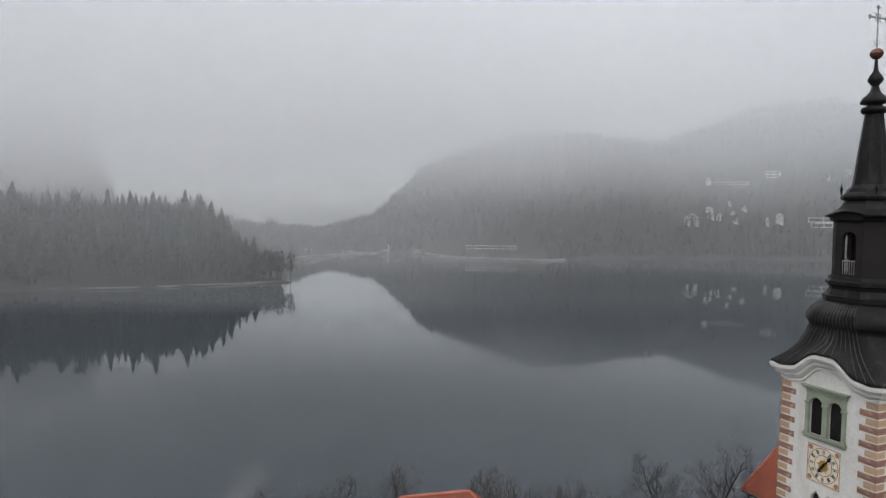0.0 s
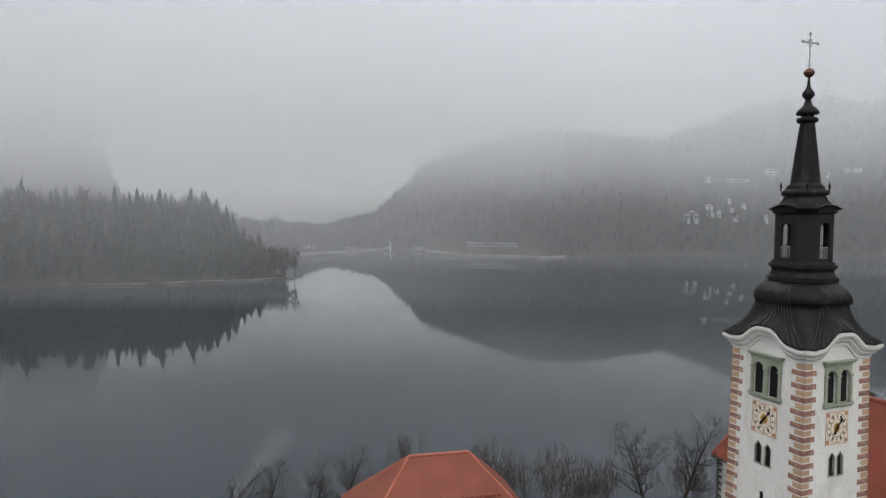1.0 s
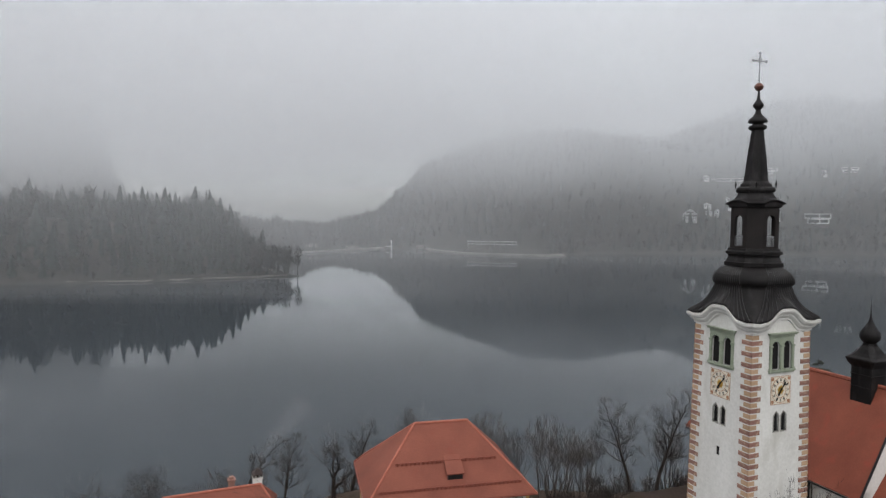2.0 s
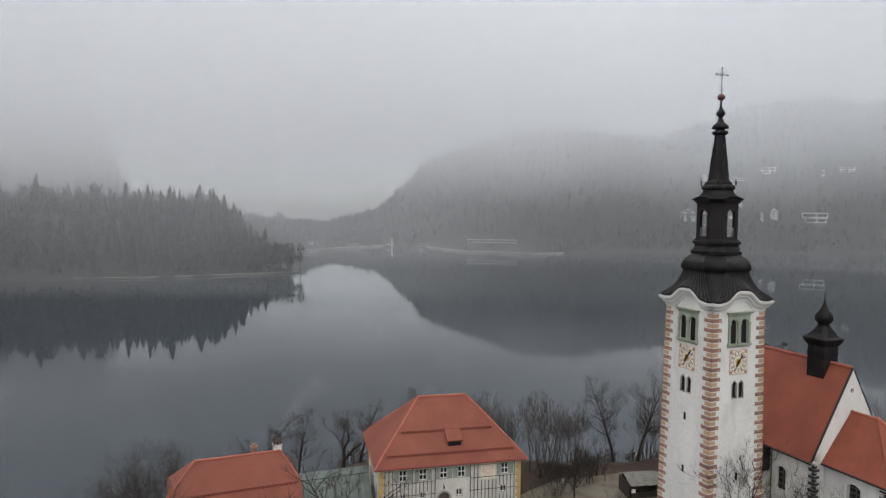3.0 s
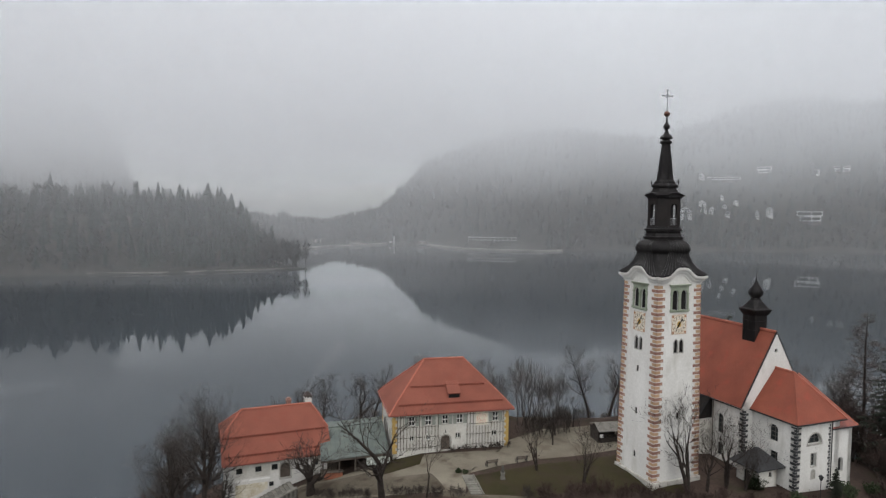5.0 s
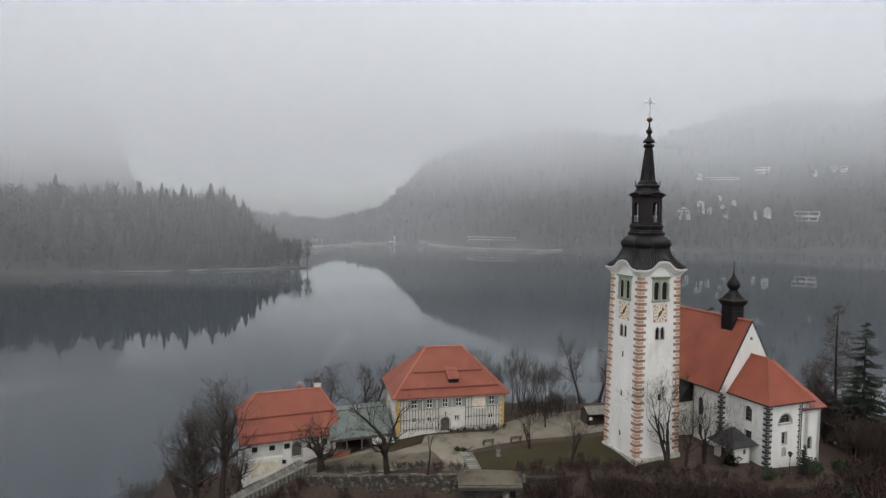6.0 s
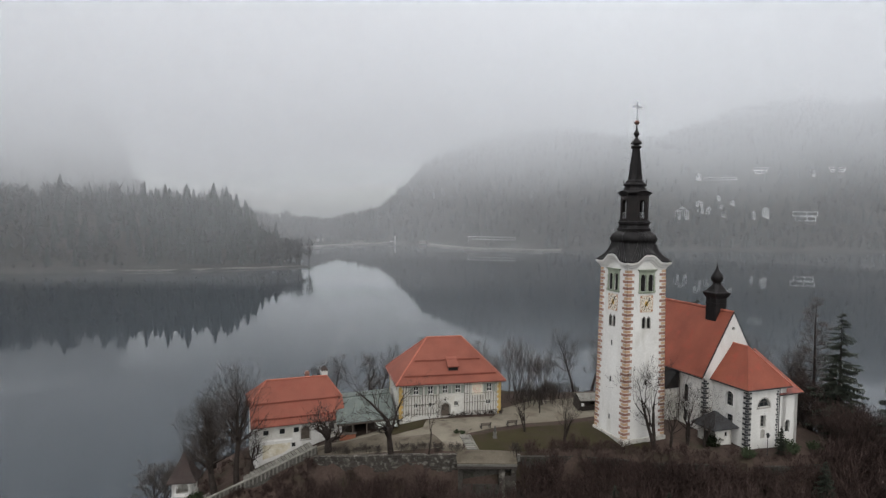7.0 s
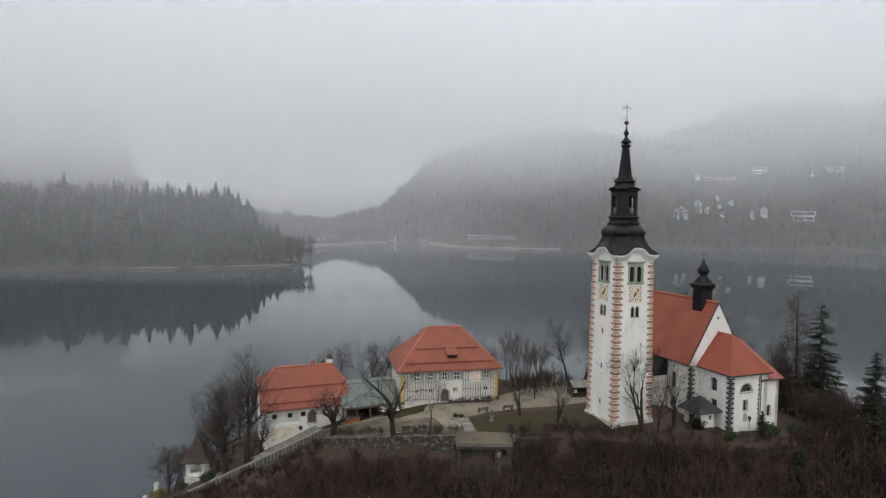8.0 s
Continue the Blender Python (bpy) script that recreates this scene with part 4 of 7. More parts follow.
    quoin_column(t, (-W, 0), 0, 0.2, Z(26.0), 0.78, 0.74, 0.34, 0.33, M_QUOIN_DARK, M_QUOIN_DARK)
    quoin_column(t, (-W, L), -90, 0.2, Z(26.0), 0.78, 0.74, 0.34, 0.33, M_QUOIN_DARK, M_QUOIN_DARK)
    # choir, lower, running towards the slope
    C0, C1, D, EC, RC = -3.9, 3.9, 7.05, Z(26.05), Z(31.25)
    bm = bmesh.new()
    ch_l = [arch_hole(D - 3.55, Z(22.3), 1.5, 2.3, 0.5), arch_hole(D - 3.45, Z(19.2), 1.4, 1.8, 0)]
    ch_l = [[(x, z) for x, z in h] for h in ch_l]
    at_cl = wall(bm, (C0, 0), (C0, -D), EC, -1.6, ch_l, 0.8)
    lun = [(3.3 + 1.25 * math.cos(a), Z(22.75) + 1.4 * math.sin(a)) for a in np.linspace(0, math.pi, 13)]
    end_holes = [lun, arch_hole(3.2, Z(19.7), 0.95, 1.75, 0)]
    at_ce = wall(bm, (C0, -D), (C1, -D), EC, -1.6, end_holes, 0.8)
    wall(bm, (C1, -D), (C1, 0), EC, -1.6, [], 0.8)
    part("choir_wall", bm, M_PLASTER, t)
    glazed(t, at_cl, ch_l[0], "window", M_LEADING, 0.45, (2, 3), surround=0.14, surround_mat=M_PLASTER)
    glazed(t, at_cl, ch_l[1], "window", M_LEADING, 0.45, (2, 3))
    glazed(t, at_ce, lun, "lunette_window", M_LEADING, 0.45, (3, 1), surround=0.22, surround_mat=M_LIGHTSTONE)
    glazed(t, at_ce, end_holes[1], "window", M_LEADING, 0.4, (2, 3), surround=0.12, surround_mat=M_LIGHTSTONE)
    bm = bmesh.new()
    niche = arch_hole(3.2, Z(18.1), 0.6, 1.15)
    ring_frame(bm, at_ce, niche, 0.1, -0.05, 0.05)
    pane_box(bm, at_ce, niche, -0.012, 0.02)
    part("niche", bm, M_LIGHTSTONE, t, "small arched stone niche")
    quoin_column(t, (C0, -D), 0, -0.6, Z(25.85), 0.8, 0.8, 0.36, 0.34, M_QUOIN_DARK, M_QUOIN_DARK)
    bm = bmesh.new()
    zz = -0.8
    while zz < Z(25.7):
        w = 0.42 if int(round((zz + 0.8) / 0.4)) % 2 else 0.24
        b = boxes((2.28 - w, 2.28, -D - 0.035, -D + 0.02, zz, zz + 0.3))
        part("quoin", b, M_QUOIN_DARK, t)
        zz += 0.4
    o = 0.6
    eL, eR, eF, ez = C0 - o, 4.35, -D - o, EC - 0.25
    rx, ry = 0.0, -3.0
    bm = bmesh.new()
    slab(bm, [(rx, -0.0, RC), (rx, ry, RC), (eL, eF, ez), (eL, -0.0, ez)], 0.2)
    slab(bm, [(rx, ry, RC), (eR, eF, ez), (eL, eF, ez)], 0.2)
    slab(bm, [(rx, 0.0, RC), (rx, ry, RC), (eR, eF, ez), (eR, 0.0, ez)], 0.2)
    cr = part("choir_roof", bm, M_TILE, t, "hipped roof of red clay tiles")
    ridge_line(cr, [(rx, 0, RC + 0.03), (rx, ry, RC + 0.03)], 0.13)
    ridge_line(cr, [(rx, ry, RC + 0.03), (eL, eF, ez + 0.03)], 0.1, M_TILE)
    ridge_line(cr, [(rx, ry, RC + 0.03), (eR, eF, ez + 0.03)], 0.13)
    bm = bmesh.new()
    tube(bm, [(eL - 0.05, -0.05, ez - 0.12), (eL - 0.05, eF - 0.05, ez - 0.12), (eR, eF - 0.05, ez - 0.12)], 0.1, 8)
    part("gutter", bm, M_BLACK, cr, "dark metal gutter")
    part("downpipe", tube(bmesh.new(), [(2.42, -D - 0.12, ez - 0.2), (2.42, -D - 0.12, -0.8)], 0.06, 6), M_BLACK, t)
    bm = boxes((C0 - 0.22, C0, -D - 0.22, 0, EC - 0.75, EC - 0.42), (C0 - 0.22, 2.2, -D - 0.22, -D, EC - 0.75, EC - 0.42))
    part("eaves_moulding", bm, M_PLASTER, t)
    # sacristy beside the choir
    S0, S1, SF, ES = 2.4, 6.7, -6.75, Z(24.55)
    bm = bmesh.new()
    sw = [arch_hole(2.3, Z(18.2), 0.95, 1.95)]
    at_s = wall(bm, (S0, SF), (S1, SF), ES, -1.8, sw, 0.6)
    wall(bm, (S1, SF), (S1, 2.0), ES, -1.8, [], 0.6)
    part("sacristy_wall", bm, M_PLASTER, t)
    glazed(t, at_s, sw[0], "window", M_LEADING, 0.35, (2, 3), surround=0.12, surround_mat=M_PLASTER)
    bm = bmesh.new()
    A, Bv, Cv, Dv = (4.6, 0.1, Z(30.0)), (S0, SF - 0.5, ES - 0.1), (S1 + 0.45, SF - 0.5, ES - 0.1), (S1 + 0.45, 2.0, ES - 0.1)
    slab(bm, [A, Bv, Cv], 0.18)
    slab(bm, [A, Cv, Dv], 0.18)
    sr = part("sacristy_roof", bm, M_TILE_OLD, t, "darker weathered red tile roof")
    ridge_line(sr, [A, Cv], 0.12)
    part("gutter", tube(bmesh.new(), [(S0, SF - 0.55, ES - 0.18), (S1 + 0.5, SF - 0.55, ES - 0.18), (S1 + 0.5, 2, ES - 0.18)], 0.09, 8), M_BLACK, sr)
    # lean-to with dark metal roof against the nave
    bm = boxes((-W - 2.3, -W, 6.2, 12.0, -1.0, Z(22.9)))
    part("porch_wall", bm, M_OLDPLASTER, t)
    bm = bmesh.new()
    slab(bm, [(-W, 5.9, Z(26.2)), (-W, 12.3, Z(26.2)), (-W - 2.7, 12.3, Z(22.8)), (-W - 2.7, 5.9, Z(22.8))], 0.16)
    slab(bm, [(-W, 5.9, Z(26.2)), (-W - 2.7, 5.9, Z(22.8)), (-W, 5.92, Z(22.8))], 0.1, (0, 1, 0))
    part("porch_roof", bm, M_COPPER, t, "dark sheet-metal lean-to roof")
    # ridge turret
    ty = 3.9
    bm = bmesh.new()
    rows = [(33.2, 1.12, 0.0), (38.1, 1.12, 0.0), (38.35, 1.3, 0.0), (38.7, 1.5, 0.05), (38.95, 1.62, 0.08), (39.05, 1.6, 0.1), (39.25, 1.35, 0.25), (39.6, 1.12, 0.35), (40.0, 0.92, 0.45), (40.35, 0.66, 0.5), (40.5, 0.62, 0.55), (40.6, 0.62, 0.58)]
    loft(bm, [[(x, y + ty, z) for x, y, z in chamfered(h, h * k, Z(zc), 3)] for zc, h, k in rows])
    tu = part("ridge_turret", bm, M_COPPER, t, "black metal ridge turret with onion cap")
    prof = [(40.55, 0.5), (40.7, 0.62), (41.0, 0.88), (41.35, 1.0), (41.7, 0.95), (42.1, 0.7), (42.5, 0.42), (42.9, 0.22), (43.4, 0.1), (43.9, 0.05)]
    part("onion_cap", lathe(bmesh.new(), [(Z(z), r) for z, r in prof], 16, 0, ty), M_COPPER, tu, smooth=True)
    bm = tube(bmesh.new(), [(0, ty, Z(43.8)), (0, ty, Z(45.3))], 0.035, 5)
    tube(bm, [(-0.28, ty, Z(44.9)), (0.28, ty, Z(44.9))], 0.03, 5)
    lathe(bm, [(Z(43.95), 0.02), (Z(44.1), 0.12), (Z(44.25), 0.02)], 8, 0, ty)
    part("cross", bm, M_BLACK, tu)
    bm = boxes((-1.2, 1.2, ty - 1.2, ty + 1.2, Z(37.2), Z(37.32)), (-1.16, 1.16, ty - 1.16, ty + 1.16, Z(35.9), Z(36.0)))
    part("band", bm, M_COPPER, tu)
    return t


church = build_church()
# ---------------------------------------------------------------- houses on the court
def shutter_window(parent, at, cx, z0, w, h, shutters=True):
    hole = arch_hole(cx, z0, w, h, 0)
    win = glazed(parent, at, hole, "window", M_FRAME, 0.18, (2, 2), surround=0.1, surround_mat=M_LIGHTSTONE)
    if shutters:
        for s in (-1, 1):
            x0 = cx + s * (w / 2 + 0.12)
            x1 = x0 + s * w * 0.58
            bm = bmesh.new()
            pane_box(bm, at, [(min(x0, x1), z0 - 0.04), (max(x0, x1), z0 - 0.04), (max(x0, x1), z0 + h + 0.04), (min(x0, x1), z0 + h + 0.04)], -0.1, -0.045)
            sh = part("shutter", bm, M_SHUTTER, win, "grey-green wooden louvred shutter")
            bm = bmesh.new()
            for i in range(7):
                z = z0 + 0.08 + i * (h - 0.1) / 7
                pane_box(bm, at, [(min(x0, x1) + 0.05, z), (max(x0, x1) - 0.05, z), (max(x0, x1) - 0.05, z + 0.07), (min(x0, x1) + 0.05, z + 0.07)], -0.125, -0.1)
            part("slats", bm, M_SHUTTER, sh)
    return hole


def snow_guard(parent, a, b, n_posts):
    a, b = Vector(a), Vector(b)
    bm = bmesh.new()
    tube(bm, [a, b], 0.05, 5)
    tube(bm, [a + Vector((0, 0, 0.14)), b + Vector((0, 0, 0.14))], 0.045, 5)
    for i in range(n_posts):
        p = a.lerp(b, (i + 0.5) / n_posts)
        box(bm, p.x - 0.07, p.x + 0.07, p.y - 0.05, p.y + 0.1, p.z - 0.16, p.z + 0.2)
    return part("snow_guard", bm, M_GUARD, parent, "dark red snow guard rail")


def build_provost_house():
    B = 17.1
    t = thing("provost_house", "white two-storey house with red hipped roof, shutters and wooden trellis", "house", pose(0.45, 56.95, B, 0, 0, 12))
    Z = lambda z: z - B
    X, Y, E, R = 8.85, 5.85, Z(23.35), Z(29.75)
    front = [-6.02, -3.54, -0.99, 1.24, 6.8]
    low = [(-6.0, 0.6), (-3.54, 0.55), (0.98, 0.62), (6.65, 0.75)]
    holes = [arch_hole(X + x, Z(21.25), 0.86, 1.3, 0) for x in front]
    holes += [arch_hole(X + x, Z(18.95), w, 0.75, 0) for x, w in low]
    door = arch_hole(X - 0.94, Z(17.25), 1.45, 2.3)
    bm = bmesh.new()
    at = wall(bm, (-X, -Y), (X, -Y), E, -0.8, holes + [door], 0.6)
    side = [arch_hole(Y + y, Z(z), 0.9, 1.4, 0) for y in (-3, 0, 3) for z in (18.6, 21.2)]
    at_r = wall(bm, (X, -Y), (X, Y), E, -0.8, side, 0.6)
    wall(bm, (X, Y), (-X, Y), E, -0.8, [], 0.6)
    at_l = wall(bm, (-X, Y), (-X, -Y), E, -0.8, side, 0.6)
    part("wall", bm, M_OLDPLASTER, t)
    # near-black box in place of the unlit rooms
    part("shade_core", boxes((-X + 0.9, X - 0.9, -Y + 0.9, Y - 0.9, 0.0, E - 0.1)), M_DARK, t)
    for i, x in enumerate(front):
        shutter_window(t, at, X + x, Z(21.25), 0.86, 1.3)
    for x, w in low:
        glazed(t, at, arch_hole(X + x, Z(18.95), w, 0.75, 0), "window", M_FRAME, 0.25, (2, 1), surround=0.09, surround_mat=M_LIGHTSTONE)
    for a in (at_r, at_l):
        for h in side:
            glazed(t, a, h, "window", M_FRAME, 0.2, (2, 2), surround=0.09, surround_mat=M_LIGHTSTONE)
    bm = bmesh.new()
    pane_box(bm, at, door, 0.35, 0.42)
    d = part("door", bm, M_WOOD, t, "dark arched double wooden door")
    bm = bmesh.new()
    ring_frame(bm, at, door, 0.2, -0.07, 0.1)
    part("door_surround", bm, M_LIGHTSTONE, d, "pale stone arched surround")
    for s in (-1, 1):
        bm = boxes((-0.94 + s * 1.35 - 0.14, -0.94 + s * 1.35 + 0.14, -Y - 0.4, -Y - 0.06, 0.1, 0.95), bevel=0.03)
        part("stone_post", bm, M_LIGHTSTONE, t)
    # wall lantern above the door
    bm = boxes((-1.06, -0.94, -Y - 0.42, -Y - 0.3, Z(20.05), Z(20.4)), (-1.02, -0.98, -Y - 0.4, -Y + 0.02, Z(20.4), Z(20.45)))
    part("wall_lantern", bm, M_BLACK, t)
    # fresco panel
    bm = bmesh.new()
    pane_box(bm, at, [(X + 3.72, Z(20.75)), (X + 5.58, Z(20.75)), (X + 5.58, Z(22.75)), (X + 3.72, Z(22.75))], -0.012, 0.02)
    f = part("fresco_ground", bm, M_DIAL, t, "faded square fresco with a pink round ornament")
    bm = bmesh.new()
    n = 26
    c = (X + 4.65, Z(21.75))
    for r0, r1 in ((0.62, 0.78), (0.28, 0.4)):
        for k in range(n):
            a0, a1 = 2 * math.pi * k / n, 2 * math.pi * (k + 1) / n
            if (k * 7) % 5 == 0:
                continue
            pane_box(bm, at, [(c[0] + r * math.cos(a), c[1] + r * math.sin(a)) for r, a in ((r0, a0), (r1, a0), (r1, a1), (r0, a1))], -0.024, 0.0)
    for k in range(8):
        a = math.pi * k / 4 + 0.3
        pane_box(bm, at, [(c[0] + 0.5 * math.cos(a) + 0.1 * math.cos(b), c[1] + 0.5 * math.sin(a) + 0.1 * math.sin(b)) for b in np.linspace(0, 2 * math.pi, 7)[:-1]], -0.022, 0.0)
    part("fresco_ornament", bm, M_FRESCO, f)
    # wooden trellis on the walls between the windows
    def trellis(x0, x1, z0, z1, skip=()):
        xs = np.arange(x0, x1 + 0.01, 0.47)
        rails = [z for z in np.arange(z0 + 0.3, z1, 1.55)]
        src = {}
        root = part("trellis_rails", boxes(*[(x0 - 0.08, x1 + 0.08, -Y - 0.09, -Y - 0.05, z, z + 0.05) for z in rails]), M_LATH, t, "brown wooden trellis rails")
        for x in xs:
            segs = [(z0, z1)]
            for a, b, c0, d0 in skip:
                if a - 0.05 < x < b + 0.05:
                    ns = []
                    for s0, s1 in segs:
                        if c0 > s0:
                            ns.append((s0, min(s1, c0)))
                        if d0 < s1:
                            ns.append((max(s0, d0), s1))
                    segs = [q for q in ns if q[1] - q[0] > 0.3]
            for s0, s1 in segs:
                key = round(s1 - s0, 3)
                m = pose(x, -Y - 0.115, s0)
                if key not in src:
                    src[key] = part("lath", boxes((-0.038, 0.038, -0.02, 0.02, 0, key)), M_LATH, root)
                    src[key].matrix_basis = m
                else:
                    share("lath", src[key], root, m)
    win = [(x - 1.05, x + 1.05, Z(21.15), Z(22.7)) for x in front] + [(x - 0.5, x + 0.5, Z(18.8), Z(19.85)) for x, w in low]
    trellis(2.35, 8.1, Z(17.6), Z(22.95), win + [(3.65, 5.65, Z(20.65), Z(22.95))])
    trellis(-8.2, -2.0, Z(17.6), Z(22.85), win)
    for i, c in enumerate([(-X, -Y), (X, -Y), (X, Y), (-X, Y)]):
        quoin_column(t, c, 90 * i, 0.15, Z(22.9), 0.9, 0.62, 0.4, 0.44, M_QUOIN_OCHRE, M_QUOIN_OCHRE)
    part("eaves_moulding", boxes((-X - 0.3, X + 0.3, -Y - 0.3, Y + 0.3, E - 0.35, E - 0.02), bevel=0.08), M_PLASTER, t)
    # hipped roof with a slight flare at the eaves
    ex, ey, ez, rr = 9.5, 6.55, Z(23.2), 3.15
    kx, ky, kz = 8.3, 5.35, Z(24.55)
    bm = bmesh.new()
    top = [(-rr, 0, R), (rr, 0, R)]
    k = [(-kx, -ky, kz), (kx, -ky, kz), (kx, ky, kz), (-kx, ky, kz)]
    e = [(-ex, -ey, ez), (ex, -ey, ez), (ex, ey, ez), (-ex, ey, ez)]
    th = 0.18
    slab(bm, [k[0], k[1], top[1], top[0]], th)
    roof = part("roof", bm, M_TILE_COURT, t, "hipped roof of red clay tiles")
    for pts in ([k[2], k[3], top[0], top[1]], [k[1], k[2], top[1]], [k[3], k[0], top[0]]):
        part("roof_slope", slab(bmesh.new(), pts, th), M_TILE_COURT, roof)
    for i in range(4):
        j = (i + 1) % 4
        part("eaves_slope", slab(bmesh.new(), [e[i], e[j], k[j], k[i]], th), M_TILE_COURT, roof)
    ridge_line(roof, [top[0], top[1]])
    for i, tp in ((0, 0), (1, 1), (2, 1), (3, 0)):
        ridge_line(roof, [top[tp], k[i]], 0.13)
        ridge_line(roof, [k[i], e[i]], 0.12)
    bm = bmesh.new()
    tube(bm, [(-ex - 0.06, ey, ez - 0.1), (-ex - 0.06, -ey - 0.06, ez - 0.1), (ex + 0.06, -ey - 0.06, ez - 0.1), (ex + 0.06, ey, ez - 0.1)], 0.09, 8)
    part("gutter", bm, M_GUARD, roof, "dark red gutter")
    def on_front(x, f):
        """A place on the main front slope, f from the knee to the ridge."""
        return Vector((x, -ky * (1 - f), kz + (R - kz) * f + 0.12))
    def on_eave(x, f):
        return Vector((x, -ey + (ey - ky) * f, ez + (kz - ez) * f + 0.12))
    snow_guard(roof, on_front(-5.9, 0.33), on_front(5.7, 0.33), 24)
    snow_guard(roof, on_eave(-8.0, 0.72), on_eave(8.0, 0.72), 34)
    # shed dormer
    d0, d1 = on_front(0.55, 0.43), on_front(0.55, 0.06)
    bm = bmesh.new()
    zf = d1.z + 0.62
    slab(bm, [(d0.x - 0.95, d0.y + 0.3, d0.z + 0.1), (d0.x + 0.95, d0.y + 0.3, d0.z + 0.1), (d0.x + 1.0, d1.y - 0.25, zf), (d0.x - 1.0, d1.y - 0.25, zf)], 0.16)
    dm = part("dormer", bm, M_TILE_COURT, roof, "small tiled shed dormer")
    bm = bmesh.new()
    for s in (-1, 1):
        slab(bm, [(d0.x + s * 0.9, d0.y + 0.2, d0.z - 0.1), (d0.x + s * 0.9, d1.y, zf - 0.2), (d0.x + s * 0.9, d1.y, d1.z - 0.25)], 0.08, (-s, 0, 0))
    part("dormer_cheek", bm, M_TILE_OLD, dm)
    # flat near-black panel paints the shade under the dormer roof
    part("dormer_shade_panel", boxes((d0.x - 0.82, d0.x + 0.82, d1.y + 0.02, d1.y + 0.08, d1.z - 0.2, zf - 0.18)), M_DARK, dm)
    return t


def build_chaplain_house():
    B = 13.6
    t = thing("chaplain_house", "white house with half-hipped red tiled roof above the stairway", "house", pose(-25.35, 53.05, B, 0, 0, 21))
    Z = lambda z: z - B
    X, Y, E, R = 7.05, 5.4, Z(17.55), Z(23.1)
    holes = [arch_hole(X + x, Z(15.45), 0.85, 0.85, 0) for x in (-5.3, -2.7, -0.45)] + [arch_hole(X - 0.9, Z(13.1), 0.6, 0.7, 0), arch_hole(X + 5.4, Z(15.3), 0.8, 1.0, 0)]
    door = arch_hole(X + 1.05, Z(14.1), 1.45, 2.2)
    bm = bmesh.new()
    at = wall(bm, (-X, -Y), (X, -Y), E, -4.6, holes + [door], 0.6)
    side = [arch_hole(Y + y, Z(15.4), 0.85, 1.1, 0) for y in (-2.5, 1.5)]
    gl = lambda ln: [(ln, E), (ln * 0.72, E + 3.1), (ln * 0.28, E + 3.1), (0, E)]
    at_r = wall(bm, (X, -Y), (X, Y), E, -2.5, side, 0.6, top_line=gl)
    wall(bm, (X, Y), (-X, Y), E, -4.6, [], 0.6)
    at_l = wall(bm, (-X, Y), (-X, -Y), E, -4.6, side, 0.6, top_line=gl)
    part("wall", bm, M_PLASTER, t)
    # unlit rooms stood in for by a near-black box
    part("shade_core", boxes((-X + 0.9, X - 0.9, -Y + 0.9, Y - 0.9, -1.0, E - 0.1)), M_DARK, t)
    for h in holes:
        glazed(t, at, h, "window", M_DARK, 0.22, (2, 2), surround=0.1, surround_mat=M_OLDPLASTER)
    for a in (at_r, at_l):
        for h in side:
            glazed(t, a, h, "window", M_FRAME, 0.2, (2, 2))
    bm = bmesh.new()
    pane_box(bm, at, door, 0.3, 0.38)
    d = part("door", bm, M_WOOD, t, "dark brown arched wooden door")
    bm = bmesh.new()
    ring_frame(bm, at, door, 0.2, -0.05, 0.1)
    part("door_surround", bm, M_LIGHTSTONE, d)
    # grey-framed panels, plaster band and peeled lower wall
    bm = bmesh.new()
    for a, b, c, dd in ((0.75, 5.95, Z(14.35), Z(14.55)),):
        pane_box(bm, at, [(a, c), (b, c), (b, dd), (a, dd)], -0.05, 0.02)
    part("plaster_band", bm, M_FRAME, t)
    bm = bmesh.new()
    pane_box(bm, at, [(1.2, Z(11.5)), (4.3, Z(12.2)), (5.6, Z(12.9)), (5.6, Z(13.9)), (1.2, Z(13.9))], -0.012, 0.02)
    part("peeled_plaster", bm, M_PEELED, t, "patch of peeled ochre plaster")
    bm = bmesh.new()
    pane_box(bm, at, [(0.95, Z(14.75)), (6.0, Z(14.75)), (6.0, Z(17.0)), (0.95, Z(17.0))], -0.006, 0.02)
    pane_holes = part("grey_panel", panel_with_holes(at, [(0.95, Z(14.75)), (6.0, Z(14.75)), (6.0, Z(17.0)), (0.95, Z(17.0))], holes[:2], -0.008), M_OLDPLASTER, t, "dull grey plaster field round the windows")
    bm.free()
    for c, b in (((-X, -Y), -3.4), ((X, -Y), 0.2)):
        s = 1 if c[0] < 0 else -1
        part("corner_pilaster", boxes((c[0] - 0.06 if s > 0 else c[0] - 0.55, c[0] + 0.55 if s > 0 else c[0] + 0.06, c[1] - 0.06, c[1] + 0.02, b, E - 0.25)), M_FRAME, t)
    part("eaves_moulding", boxes((-X - 0.2, X + 0.2, -Y - 0.28, -Y, E - 0.4, E - 0.05), bevel=0.06), M_PLASTER, t)
    # half-hipped roof
    ex, ey, ez = 7.7, 6.15, Z(17.2)
    f = 0.5
    hy, hz = ey * (1 - f), ez + (R - ez) * f
    rl, rr = -4.6, 5.6
    bm = bmesh.new()
    for s in (-1, 1):
        slab(bm, [(-ex, s * ey, ez), (ex, s * ey, ez), (ex, s * hy, hz), (rr, 0, R), (rl, 0, R), (-ex, s * hy, hz)], 0.18)
        slab(bm, [(s * ex, -hy, hz), (s * ex, hy, hz), (rr if s > 0 else rl, 0, R)], 0.18)
    roof = part("roof", bm, M_TILE_COURT, t, "half-hipped roof of red clay tiles")
    ridge_line(roof, [(rl, 0, R), (rr, 0, R)])
